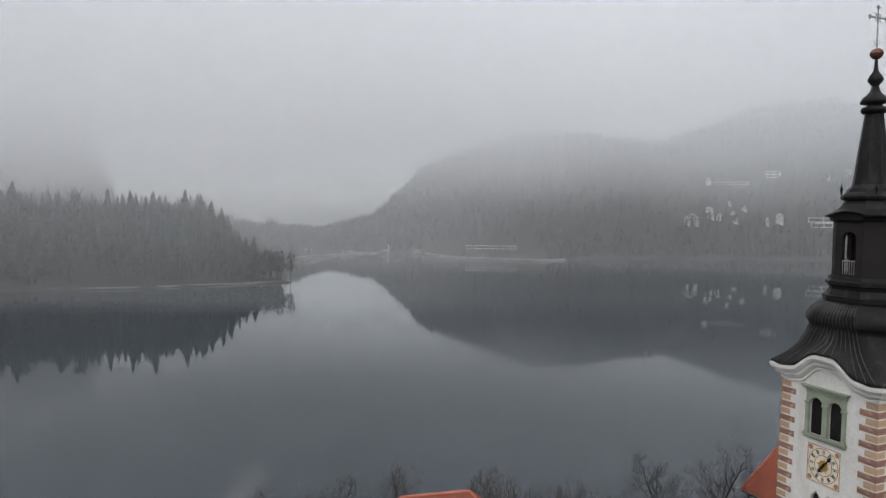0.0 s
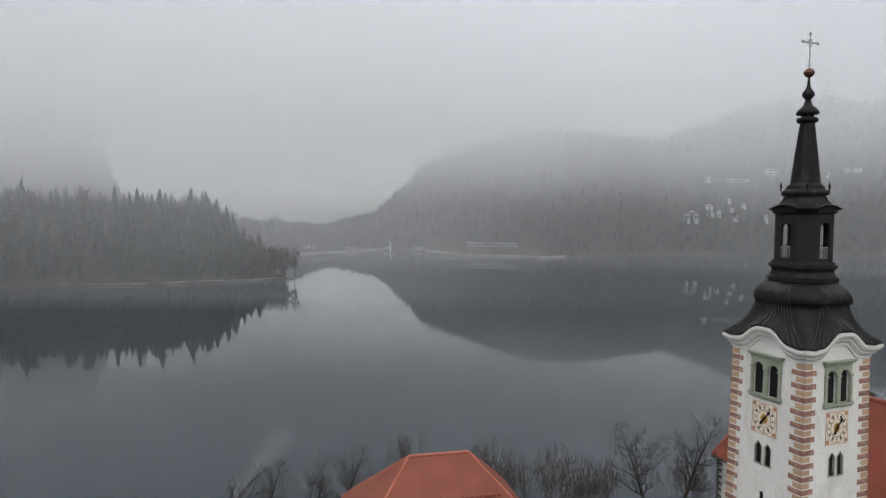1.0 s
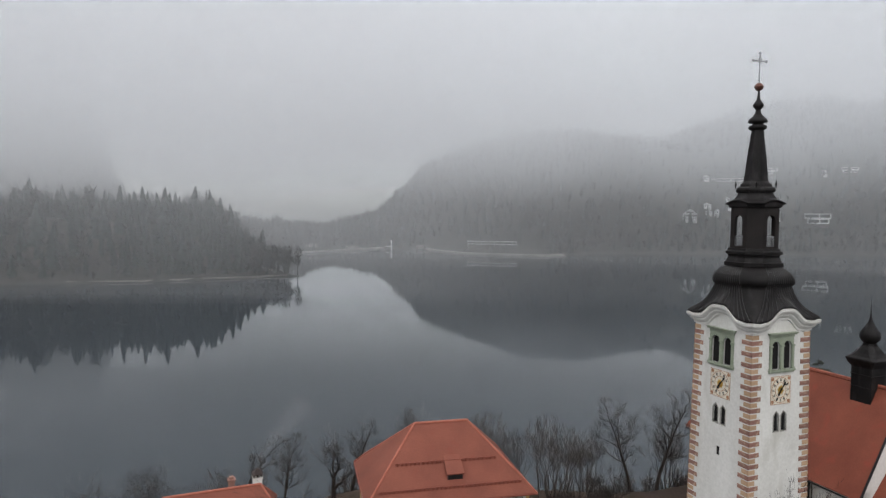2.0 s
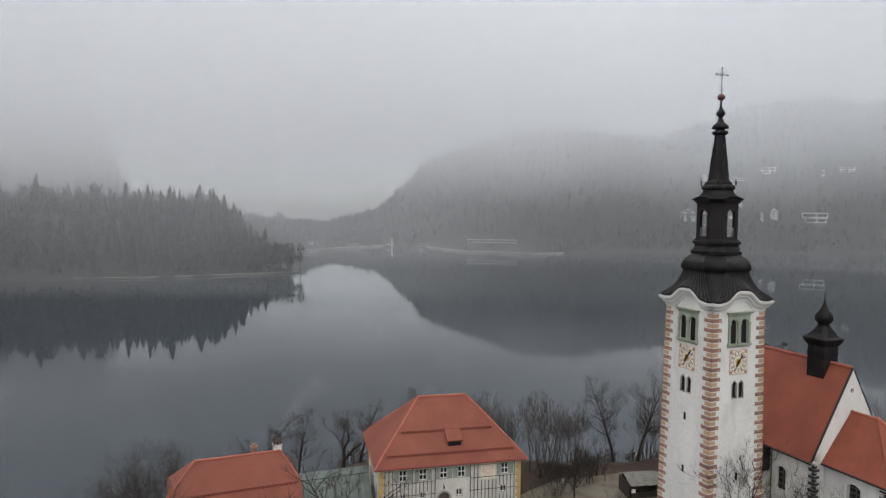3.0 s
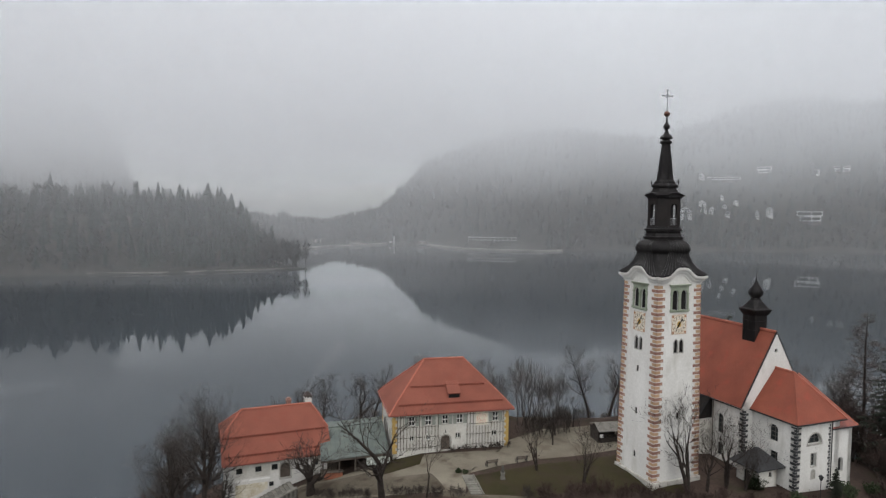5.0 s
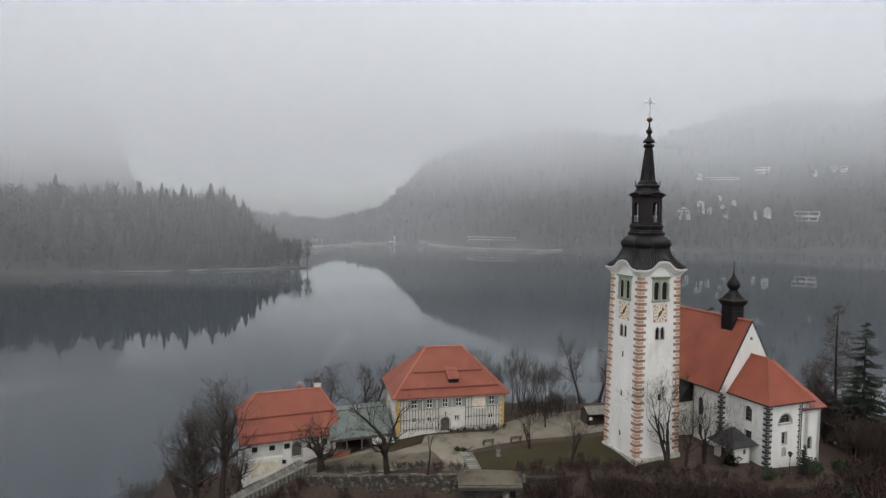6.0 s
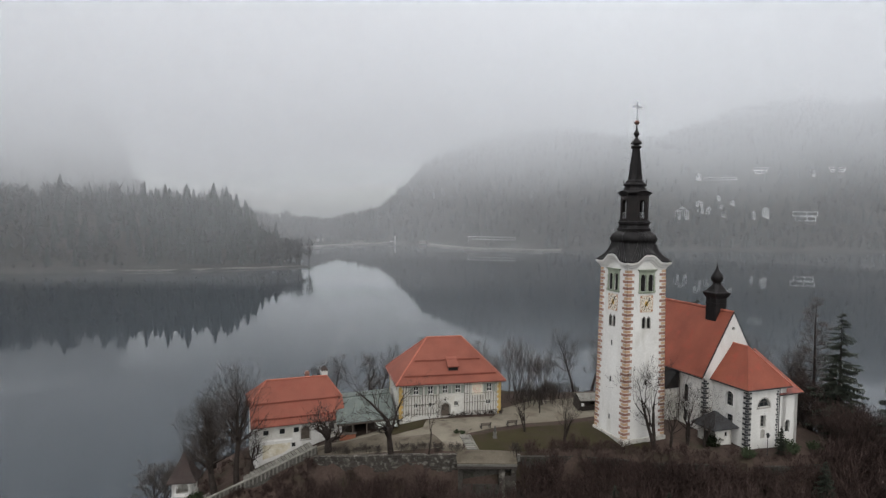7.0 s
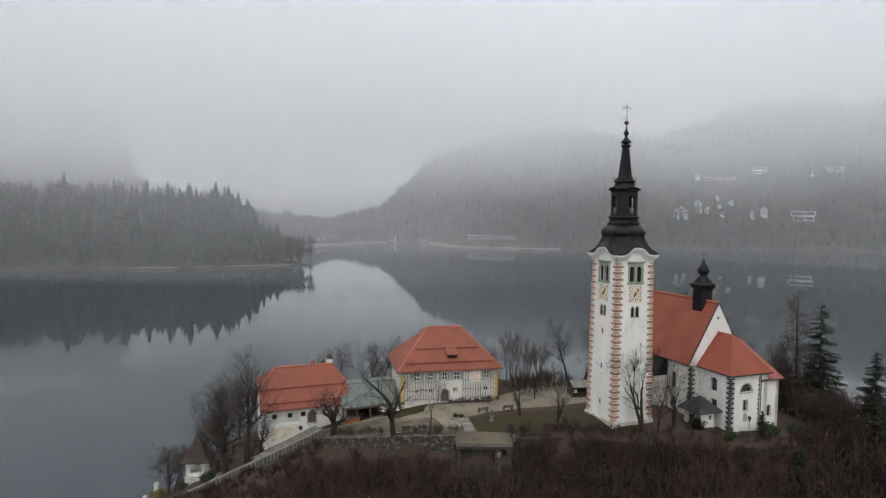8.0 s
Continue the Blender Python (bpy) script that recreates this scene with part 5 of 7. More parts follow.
    for s in (-1, 1):
        for q in (-1, 1):
            ridge_line(roof, [(rr if s > 0 else rl, 0, R), (s * ex, q * hy, hz)], 0.12)
    slope = lambda x, g: Vector((x, -ey * (1 - g), ez + (R - ez) * g + 0.13))
    snow_guard(roof, slope(-ex + 0.4, 0.12), slope(ex - 0.4, 0.12), 26)
    snow_guard(roof, slope(-ex + 0.4, 0.46), slope(ex - 0.4, 0.46), 26)
    part("gutter", tube(bmesh.new(), [(-ex, -ey - 0.06, ez - 0.1), (ex, -ey - 0.06, ez - 0.1)], 0.09, 8), M_GUARD, roof)
    # chimneys: a white one with a dark pierced cap, and a small clay one
    cx, cy = 5.3, 0.5
    ch = part("chimney", boxes((cx - 0.5, cx + 0.5, cy - 0.5, cy + 0.5, R - 1.2, R + 0.75), (cx - 0.58, cx + 0.58, cy - 0.58, cy + 0.58, R + 0.62, R + 0.76)), M_PLASTER, roof, "white chimney with a dark pierced cap")
    bm = bmesh.new()
    for a in (-0.42, 0, 0.42):
        for b in (-0.42, 0, 0.42):
            if a or b:
                box(bm, cx + a - 0.1, cx + a + 0.1, cy + b - 0.1, cy + b + 0.1, R + 0.76, R + 1.1)
    slab(bm, [(cx - 0.62, cy - 0.62, R + 1.1), (cx + 0.62, cy - 0.62, R + 1.1), (cx, cy, R + 1.75)], 0.06)
    for i in range(4):
        q = [(-1, -1), (1, -1), (1, 1), (-1, 1)]
        a, b = q[i], q[(i + 1) % 4]
        if i:
            slab(bm, [(cx + a[0] * 0.62, cy + a[1] * 0.62, R + 1.1), (cx + b[0] * 0.62, cy + b[1] * 0.62, R + 1.1), (cx, cy, R + 1.75)], 0.06)
    part("chimney_cap", bm, M_SHINGLE, ch, "dark brown pierced chimney cap")
    part("chimney", boxes((2.2, 2.9, 1.5, 2.2, R - 1.6, R + 0.2), (2.1, 3.0, 1.4, 2.3, R + 0.2, R + 0.32), (2.3, 2.8, 1.6, 2.1, R + 0.32, R + 0.6)), M_QUOIN_RED, roof, "small clay-red chimney")
    return t


def panel_with_holes(at, outline, holes, d):
    bm = bmesh.new()
    loops = [[Vector((x, z, 0)) for x, z in lp] for lp in [outline] + list(holes)]
    flat = [p for lp in loops for p in lp]
    f, b = [bm.verts.new(at(p.x, p.y, d)) for p in flat], [bm.verts.new(at(p.x, p.y, 0.02)) for p in flat]
    for tri in tessellate_polygon(loops):
        bm.faces.new([f[i] for i in tri])
        bm.faces.new([b[i] for i in tri][::-1])
    k = 0
    for lp in loops:
        for i in range(len(lp)):
            j = (i + 1) % len(lp)
            bm.faces.new((f[k + i], f[k + j], b[k + j], b[k + i]))
        k += len(lp)
    return bm


provost_house = build_provost_house()
chaplain_house = build_chaplain_house()
# ---------------------------------------------------------------- court: gravel, lawn, walls, stairs and small buildings
def lz(x, y):
    return float(land_height(np.array([x]), np.array([y]))[0])


drape("gravel_court", [(-21, 47.5), (-16, 47.2), (-9, 49.5), (0, 50.6), (9.4, 51.9), (11, 56), (17, 61), (25, 62), (31, 60)],
      [(-19.3, 41.6), (-14, 39.6), (-7, 38.2), (1.2, 37.4), (3.2, 37.2), (3.3, 42.3), (8, 44.9), (13.8, 47.2), (20, 48.6), (27.2, 50.4)], 60, 14, 0.05, M_GRAVEL, "pale worn gravel court and path", "path")
drape("trodden_court", [(-20.5, 46.8), (-15.5, 46.6), (-9.5, 47.2), (-6.5, 43.6), (-1.0, 43.2)], [(-19.3, 41.9), (-14, 39.9), (-7, 38.5), (-2, 37.9), (1.2, 38.2)], 40, 12, 0.09, M_COURT, "brown trodden gravel strewn with leaves", "path")
drape("terrace", [(-1.0, 38.8), (-0.4, 36.9)], [(11.2, 37.6), (10.9, 36.3)], 6, 10, 0.06, M_COURT, "leaf-strewn gravel landing above the gate", "path")
drape("lawn", [(4.8, 37.0), (11, 36.6), (19, 37.8), (26, 37.2), (33, 36.6)], [(3.2, 41.6), (9, 44.3), (14, 46.3), (20, 47.7), (26.6, 49.2)], 40, 14, 0.085, M_LAWN, "dull olive winter lawn", "lawn")
drape("lawn_bed", [(-8.6, 44.0), (-2.6, 46.2)], [(-8.2, 50.2), (-2.0, 50.9)], 12, 10, 0.1, M_LAWN, "dark green grass bed by the house", "lawn")
drape("flower_bed", [(1.0, 50.2), (9.2, 51.6)], [(1.0, 51.4), (9.0, 52.8)], 14, 5, 0.12, M_SOIL, "narrow bed of dark soil under the trellis", "flower bed")


def stone_wall(name, pts, height_above, depth, thick, label, rng, sparse=0.75, coping=True, material=M_STONE):
    """A rubble wall along a line of (x, y, top z): a core, uneven stones set in its outer face, and coping slabs."""
    base = thing(name, label, "wall", pose(*pts[0][:2], 0), kind="structure")
    ox, oy = pts[0][:2]
    core, stones, cops = bmesh.new(), [[], []], []
    for (x0, y0, z0), (x1, y1, z1) in zip(pts, pts[1:]):
        d = Vector((x1 - x0, y1 - y0, 0))
        ln = d.length
        u = d / ln
        n = Vector((u.y, -u.x, 0))
        a, b = Vector((x0 - ox, y0 - oy, 0)), Vector((x1 - ox, y1 - oy, 0))
        c = [a, b, b - n * thick, a - n * thick]
        zs = [z0, z1, z1, z0]
        lo = [core.verts.new((p.x, p.y, z - depth)) for p, z in zip(c, zs)]
        hi = [core.verts.new((p.x, p.y, z)) for p, z in zip(c, zs)]
        core.faces.new(lo[::-1])
        core.faces.new(hi)
        for i in range(4):
            j = (i + 1) % 4
            core.faces.new((lo[i], lo[j], hi[j], hi[i]))
        z = 0.12
        while z < depth - 0.1:
            h = rng.uniform(0.26, 0.46)
            s = rng.uniform(0, 0.3)
            while s < ln - 0.2:
                w = min(rng.uniform(0.35, 0.9), ln - s)
                if rng.random() < sparse:
                    zt = z0 + (z1 - z0) * s / ln - z
                    q = 0.04
                    k = rng.uniform(0.04, 0.13)
                    p = [a + u * (s + q), a + u * (s + w - q)]
                    vs = []
                    for e, o in ((0, -0.02), (1, k)):
                        for pp, zz in ((p[0], zt - h + q), (p[1], zt - h + q * rng.uniform(0.6, 2)), (p[1], zt - q * rng.uniform(0.6, 2)), (p[0], zt - q)):
                            vs.append(pp + n * o + Vector((0, 0, zz)))
                    m = len(stones[0])
                    stones[0] += vs
                    stones[1] += [(m + 4, m + 5, m + 6, m + 7)] + [(m + i, m + (i + 1) % 4, m + 4 + (i + 1) % 4, m + 4 + i) for i in range(4)]
                s += w
            z += h
        if coping:
            k = max(1, int(ln / 0.9))
            for i in range(k):
                s0, s1 = ln * i / k + 0.015, ln * (i + 1) / k - 0.015
                bm = bmesh.new()
                p, q = a + u * s0, a + u * s1
                za, zb = z0 + (z1 - z0) * s0 / ln, z0 + (z1 - z0) * s1 / ln
                slab(bm, [(*(p + n * 0.1).xy, za + 0.14), (*(q + n * 0.1).xy, zb + 0.14), (*(q - n * (thick + 0.06)).xy, zb + 0.14), (*(p - n * (thick + 0.06)).xy, za + 0.14)], 0.14, (0, 0, -1))
                cops.append(part("coping_stone", bm, material, base))
    part("core", core, material, base)
    st = mesh_object("rubble_stones", stones[0], stones[1], material)
    st.parent = base
    tagged(st, kind="stuff")
    return base


rng = random.Random(7)
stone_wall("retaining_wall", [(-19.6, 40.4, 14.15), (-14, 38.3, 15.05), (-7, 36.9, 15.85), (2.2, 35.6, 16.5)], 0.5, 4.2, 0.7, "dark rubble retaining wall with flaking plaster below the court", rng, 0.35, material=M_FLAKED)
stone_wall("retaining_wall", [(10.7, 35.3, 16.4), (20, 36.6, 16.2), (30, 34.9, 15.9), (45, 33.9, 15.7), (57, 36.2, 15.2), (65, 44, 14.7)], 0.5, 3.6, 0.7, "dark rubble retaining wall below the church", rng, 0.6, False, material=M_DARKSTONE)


def build_gate():
    t = thing("stair_gate", "dark stone gate passage with thin slab roof under the terrace", "gate", pose(6.6, 33.0, 12.0), kind="structure")
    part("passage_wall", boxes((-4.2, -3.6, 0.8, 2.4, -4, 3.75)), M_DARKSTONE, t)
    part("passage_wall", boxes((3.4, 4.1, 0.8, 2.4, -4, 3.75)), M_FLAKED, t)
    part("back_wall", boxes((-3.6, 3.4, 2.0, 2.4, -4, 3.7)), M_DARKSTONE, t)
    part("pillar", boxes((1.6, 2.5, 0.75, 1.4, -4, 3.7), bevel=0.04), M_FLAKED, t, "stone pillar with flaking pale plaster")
    part("roof_slab", boxes((-4.4, 4.2, 0.45, 2.4, 3.75, 4.05), bevel=0.05), M_PARAPET, t, "thin weathered slab roof")
    part("walking_surface", slab(bmesh.new(), [(-4.4, 0.5, 4.2), (4.2, 0.5, 4.2), (4.3, 3.9, 4.73), (-4.6, 3.9, 4.73)], 0.12), M_COURT, t)
    part("post", boxes((4.35, 4.75, 1.6, 2.0, 4.0, 5.1), bevel=0.05), M_STONE, t)
    part("front_beam", boxes((-4.4, 4.2, 0.5, 0.8, 3.35, 3.75), bevel=0.03), M_OLDBEAM, t, "dark weathered beam")
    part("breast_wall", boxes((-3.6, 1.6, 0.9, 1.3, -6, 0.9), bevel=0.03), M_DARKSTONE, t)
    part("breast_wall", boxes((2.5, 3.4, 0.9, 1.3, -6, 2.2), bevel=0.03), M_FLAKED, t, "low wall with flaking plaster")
    return t


gate = build_gate()


def build_lawn_steps():
    t = thing("garden_steps", "pale stone slab steps beside the lawn", "steps", pose(2.9, 42.0, 0), kind="structure")
    n = 9
    for i in range(n):
        x, y = 0.0 + 1.1 * i / n, -4.8 * i / n
        z = lz(2.9 + x, 42 + y)
        bm = boxes((x - 0.1, x + 1.35, y - 0.5, y - 0.02, z - 0.2, z + 0.17), bevel=0.025)
        part("step", bm, M_PARAPET, t)
    bm = bmesh.new()
    pts = [(1.45 + 1.1 * i / n, -4.8 * i / n, lz(4.3 + 1.1 * i / n, 42 - 4.8 * i / n) + 0.16) for i in range(n + 1)]
    tube(bm, pts, 0.12, 4)
    part("kerb", bm, M_PARAPET, t)
    return t


garden_steps = build_lawn_steps()


def build_parapet_and_stairs():
    line = [(-19.6, 43.2, 14.8), (-28.1, 38.9, 11.7), (-36.2, 37.0, 8.4), (-40.5, 37.2, 6.3), (-49.5, 40.1, 2.7)]
    t = thing("stair_parapet", "pale stone parapet with upright ribs beside the stairway", "parapet", pose(-19.6, 43.2, 0), kind="structure")
    ox, oy = line[0][:2]
    core, cap = bmesh.new(), bmesh.new()
    for (x0, y0, z0), (x1, y1, z1) in zip(line, line[1:]):
        a, b = Vector((x0 - ox, y0 - oy, z0)), Vector((x1 - ox, y1 - oy, z1))
        d = b - a
        u = Vector((d.x, d.y, 0)).normalized()
        n = Vector((-u.y, u.x, 0))
        sec = lambda p, w0, w1, lo, hi: [p + n * w0 + Vector((0, 0, lo)), p + n * w1 + Vector((0, 0, lo)), p + n * w1 + Vector((0, 0, hi)), p + n * w0 + Vector((0, 0, hi))]
        loft(core, [sec(a, -0.3, 0.1, -2.6, 0), sec(b, -0.3, 0.1, -2.6, 0)])
        loft(cap, [sec(a, -0.42, 0.2, 0, 0.16), sec(b, -0.42, 0.2, 0, 0.16)])
        k = int(d.length / 0.62)
        src = None
        for i in range(k):
            p = a.lerp(b, (i + 0.5) / k)
            bm = loft(bmesh.new(), [sec(p - u * 0.11, 0.1, 0.2, -1.0, -0.02), sec(p + u * 0.11, 0.1, 0.2, -1.0, -0.02)])
            part("rib", bm, M_PARAPET, t)
            # ribs on the outer face
            bm = loft(bmesh.new(), [sec(p - u * 0.12, -0.42, -0.29, -1.1, -0.02), sec(p + u * 0.12, -0.42, -0.29, -1.1, -0.02)])
            part("rib", bm, M_PARAPET, t)
    part("core", core, M_STONE, t)
    part("coping", cap, M_PARAPET, t)
    s = thing("stairway", "long pale stone stairway down to the lake", "stairs", pose(-20.5, 46.0, 0), kind="structure")
    run = STAIR_RUN
    for (x0, y0, z0), (x1, y1, z1) in zip(run, run[1:]):
        k = int((z0 - z1) / 0.175)
        ang = math.degrees(math.atan2(y1 - y0, x1 - x0))
        ln = math.hypot(x1 - x0, y1 - y0)
        for i in range(k):
            f = (i + 0.5) / k
            bm = boxes((-ln / k / 2 - 0.03, ln / k / 2 + 0.03, -1.55, 1.55, -0.5, 0.0))
            o = part("step", bm, M_PARAPET, s)
            o.matrix_basis = pose(x0 + (x1 - x0) * f + 20.5, y0 + (y1 - y0) * f - 46.0, z0 + (z1 - z0) * f + 0.35, 0, 0, ang)
    return t, s


parapet, stairway = build_parapet_and_stairs()


def build_shrine():
    x, y, z = -40.1, 42.4, 7.6
    t = thing("shrine", "small white open chapel with tall brown shingle roof", "chapel", pose(x, y, z, 0, 0, 8))
    for a, b, h in (((-1.55, -1.55), (1.55, -1.55), True), ((1.55, -1.55), (1.55, 1.55), True), ((1.55, 1.55), (-1.55, 1.55), False), ((-1.55, 1.55), (-1.55, -1.55), True)):
        bm = bmesh.new()
        wall(bm, a, b, 2.5, -1.6, [arch_hole(1.55, 0.55, 1.9, 1.75, 0.8)] if h else [], 0.4)
        part("arcade_wall", bm, M_PLASTER, t)
    part("floor_slab", boxes((-1.7, 1.7, -1.7, 1.7, -1.7, 0.1), bevel=0.04), M_LIGHTSTONE, t)
    part("altar", boxes((-0.6, 0.6, 0.5, 1.1, 0.1, 1.1), bevel=0.03), M_LIGHTSTONE, t)
    bm = bmesh.new()
    rows = [(2.35, 2.2), (2.52, 2.18), (3.1, 1.75), (3.9, 1.32), (5.0, 0.8), (6.2, 0.26), (6.6, 0.08)]
    loft(bm, [chamfered(h, 0.001, zz, 3) for zz, h in rows])
    r = part("roof", bm, M_SHINGLE, t, "concave pyramid roof of brown shingles")
    part("finial", lathe(bmesh.new(), [(6.5, 0.1), (6.75, 0.16), (6.9, 0.05), (7.4, 0.03)], 8), M_BLACK, r)
    return t


shrine = build_shrine()


def gate_pillar(m):
    t = thing("gate_pillar", "small white plastered pillar with pyramid cap", "pillar", m, "white pillars by the stairs")
    part("shaft", boxes((-0.45, 0.45, -0.45, 0.45, -3.4, 1.5), bevel=0.02), M_PLASTER, t)
    part("cap", loft(bmesh.new(), [chamfered(0.6, 0.001, 1.5, 2), chamfered(0.6, 0.001, 1.6, 2), chamfered(0.06, 0.001, 2.1, 2)]), M_LIGHTSTONE, t)
    return t


pil = gate_pillar(pose(-48.5, 46.0, 2.9, 0, 0, 10) @ Matrix.Scale(0.75, 4))
copy_thing(pil, pose(-49.6, 44.0, 1.9, 0, 0, 15) @ Matrix.Scale(0.75, 4))


def build_link():
    """The green-roofed veranda between the two houses."""
    t = thing("veranda", "low green-roofed veranda joining the two houses", "veranda", pose(-12.6, 51.0, 14.9, 0, 0, 12))
    bm = bmesh.new()
    slab(bm, [(-5.2, -3.4, 2.35), (4.6, -3.4, 2.95), (4.6, 4.6, 4.9), (-5.2, 4.6, 4.4)], 0.14)
    r = part("roof", bm, M_GREENROOF, t, "pale green sheet roof with seams")
    for i in range(15):
        x = -5.0 + i * 0.68
        f = (x + 5.2) / 9.8
        part("seam", tube(bmesh.new(), [(x, -3.4, 2.38 + 0.6 * f), (x, 4.6, 4.43 + 0.5 * f)], 0.035, 4), M_GREENROOF, r)
    bm = bmesh.new()
    slab(bm, [(-5.2, 4.3, 4.45), (4.6, 4.3, 4.95), (4.6, 6.2, 5.15), (-5.2, 6.2, 4.65)], 0.3)
    part("ridge_band", bm, M_GREENROOF, r, "paler upper band of the green roof")
    for i, x in enumerate((-4.9, -2.6, -0.3, 2.0, 4.3)):
        part("post", boxes((x - 0.09, x + 0.09, -3.25, -3.07, -1.2, 2.35 + 0.6 * (x + 5.2) / 9.8)), M_WOOD, t)
    part("beam", slab(bmesh.new(), [(-5.2, -3.3, 2.2), (4.6, -3.3, 2.8), (4.6, -3.05, 2.8), (-5.2, -3.05, 2.2)], 0.25, (0, 0, -1)), M_WOOD, t)
    part("back_wall", boxes((-5.2, 4.6, 3.6, 3.9, -1.5, 4.2)), M_WOOD, t, "dark boarded back wall")
    part("floor_deck", boxes((-5.2, 4.6, -3.3, 3.6, -1.6, -0.35)), M_GRAVEL, t)
    part("awning", slab(bmesh.new(), [(1.2, -4.6, 1.75), (4.6, -4.6, 1.85), (4.6, -3.3, 2.4), (1.2, -3.3, 2.3)], 0.06), M_SHUTTER, t, "faded grey awning")
    return t


veranda = build_link()


def serving_counter(m):
    t = thing("counter", "reddish wooden counter under the veranda", "counter", m)
    part("front", boxes((-1.3, 1.3, -0.4, 0.4, 0, 0.95), bevel=0.02), mat_once("reddish_boards"), t)
    part("top", boxes((-1.4, 1.4, -0.5, 0.5, 0.95, 1.02)), M_WOOD, t)
    return t


def mat_once(name):
    return bpy.data.materials.get(name) or mat(name, (0.2, 0.07, 0.04), (0.3, 0.12, 0.07), 0.8, 1.5, 9, 0.2, 0.01)


serving_counter(pose(-15.3, 47.2, 14.55, 0, 0, 12))


def picnic_table(m):
    t = thing("table", "weathered wooden table under the veranda", "table", m, "tables under the veranda")
    part("tabletop", boxes((-0.9, 0.9, -0.4, 0.4, 0.7, 0.76)), M_WOOD, t)
    for sx in (-0.75, 0.75):
        for sy in (-0.3, 0.3):
            part("leg", boxes((sx - 0.05, sx + 0.05, sy - 0.05, sy + 0.05, 0, 0.7)), M_WOOD, t)
    return t


tb = picnic_table(pose(-11.4, 49.0, 14.55, 0, 0, 12))
copy_thing(tb, pose(-9.4, 49.6, 14.55, 0, 0, 20))


def build_kiosk():
    x, y = 26.2, 55.2
    t = thing("kiosk", "dark wooden kiosk with low grey-green pitched roof", "kiosk", pose(x, y, lz(x, y) - 0.05, 0, 0, 8) @ Matrix.Scale(0.82, 4))
    part("back_wall", boxes((-2.3, 2.3, 1.9, 2.05, 0, 2.4)), M_OLDBEAM, t)
    for s in (-1, 1):
        part("side_wall", boxes((s * 2.7 - 0.08, s * 2.7 + 0.08, -1.9, 1.9, 0, 2.4)), M_OLDBEAM, t)
    part("counter_front", boxes((-2.3, 2.3, -1.95, -1.8, 0, 1.0)), M_OLDBEAM, t)
    part("counter_top", boxes((-2.35, 2.75, -2.15, -1.6, 1.0, 1.06)), M_OLDBEAM, t)
    part("floor", boxes((-2.3, 2.3, -1.8, 1.9, 0, 0.1)), M_DARK, t)
    for xx in (-2.2, -0.9, 0.9, 2.2):
        part("post", boxes((xx - 0.06, xx + 0.06, -1.95, -1.83, 1.0, 2.4)), M_OLDBEAM, t)
    bm = bmesh.new()
    slab(bm, [(-2.8, -2.5, 2.35), (2.8, -2.5, 2.35), (2.8, 0.2, 3.3), (-2.8, 0.2, 3.3)], 0.12)
    slab(bm, [(-2.8, 2.5, 2.45), (2.8, 2.5, 2.45), (2.8, 0.2, 3.3), (-2.8, 0.2, 3.3)], 0.12)
    part("roof", bm, M_PARAPET, t, "low dull grey sheet roof")
    part("sign_board", boxes((-2.5, -1.9, -2.2, -2.12, 1.1, 1.7)), M_FRAME, t, "small blank white board")
    return t


kiosk = build_kiosk()


def bench(m):
    t = thing("bench", "dark wooden garden bench at the edge of the lawn", "bench", m, "benches on the path")
    for i in range(3):
        part("seat_slat", boxes((-0.95, 0.95, -0.25 + 0.17 * i, -0.12 + 0.17 * i, 0.42, 0.47)), M_WOOD, t)
    for i in range(2):
        part("back_slat", boxes((-0.95, 0.95, 0.26, 0.3, 0.58 + 0.2 * i, 0.72 + 0.2 * i)), M_WOOD, t)
    for s in (-0.75, 0.75):
        part("side_frame", boxes((s - 0.05, s + 0.05, -0.25, -0.17, 0, 0.42), (s - 0.05, s + 0.05, 0.22, 0.3, 0, 0.92), (s - 0.05, s + 0.05, -0.25, 0.3, 0.36, 0.42)), M_BLACK, t)
    return t


bn = bench(pose(7.1, 45.3, lz(7.1, 45.3) + 0.06, 0, 0, 200))
copy_thing(bn, pose(11.5, 46.7, lz(11.5, 46.7) + 0.06, 0, 0, 197))


def build_statue():
    x, y = 8.25, 41.0
    ped = thing("pedestal", "pale stone pedestal at the lawn's edge", "pedestal", pose(x, y, lz(x, y)) @ Matrix.Scale(0.68, 4))
    part("base", boxes((-0.5, 0.5, -0.5, 0.5, -0.1, 0.35), bevel=0.04), M_PARAPET, ped)
    part("shaft", boxes((-0.34, 0.34, -0.34, 0.34, 0.35, 1.25), bevel=0.03), M_PARAPET, ped)
    part("cap", boxes((-0.44, 0.44, -0.44, 0.44, 1.25, 1.4), bevel=0.03), M_PARAPET, ped)
    z = lz(x, y) + 1.4 * 0.68
    bm = lathe(bmesh.new(), [(0, 0.3), (0.4, 0.27), (0.75, 0.22), (1.0, 0.27), (1.15, 0.2), (1.22, 0.1), (1.3, 0.14), (1.42, 0.13), (1.5, 0.04)], 12)
    st = part("statue", bm, M_STONE, None, smooth=True)
    st.matrix_world = pose(x, y, z, 0, 0, 30) @ Matrix.Scale(0.68, 4)
    tagged(st, "weathered grey stone statue on a pedestal", "statue")
    return st


statue = build_statue()


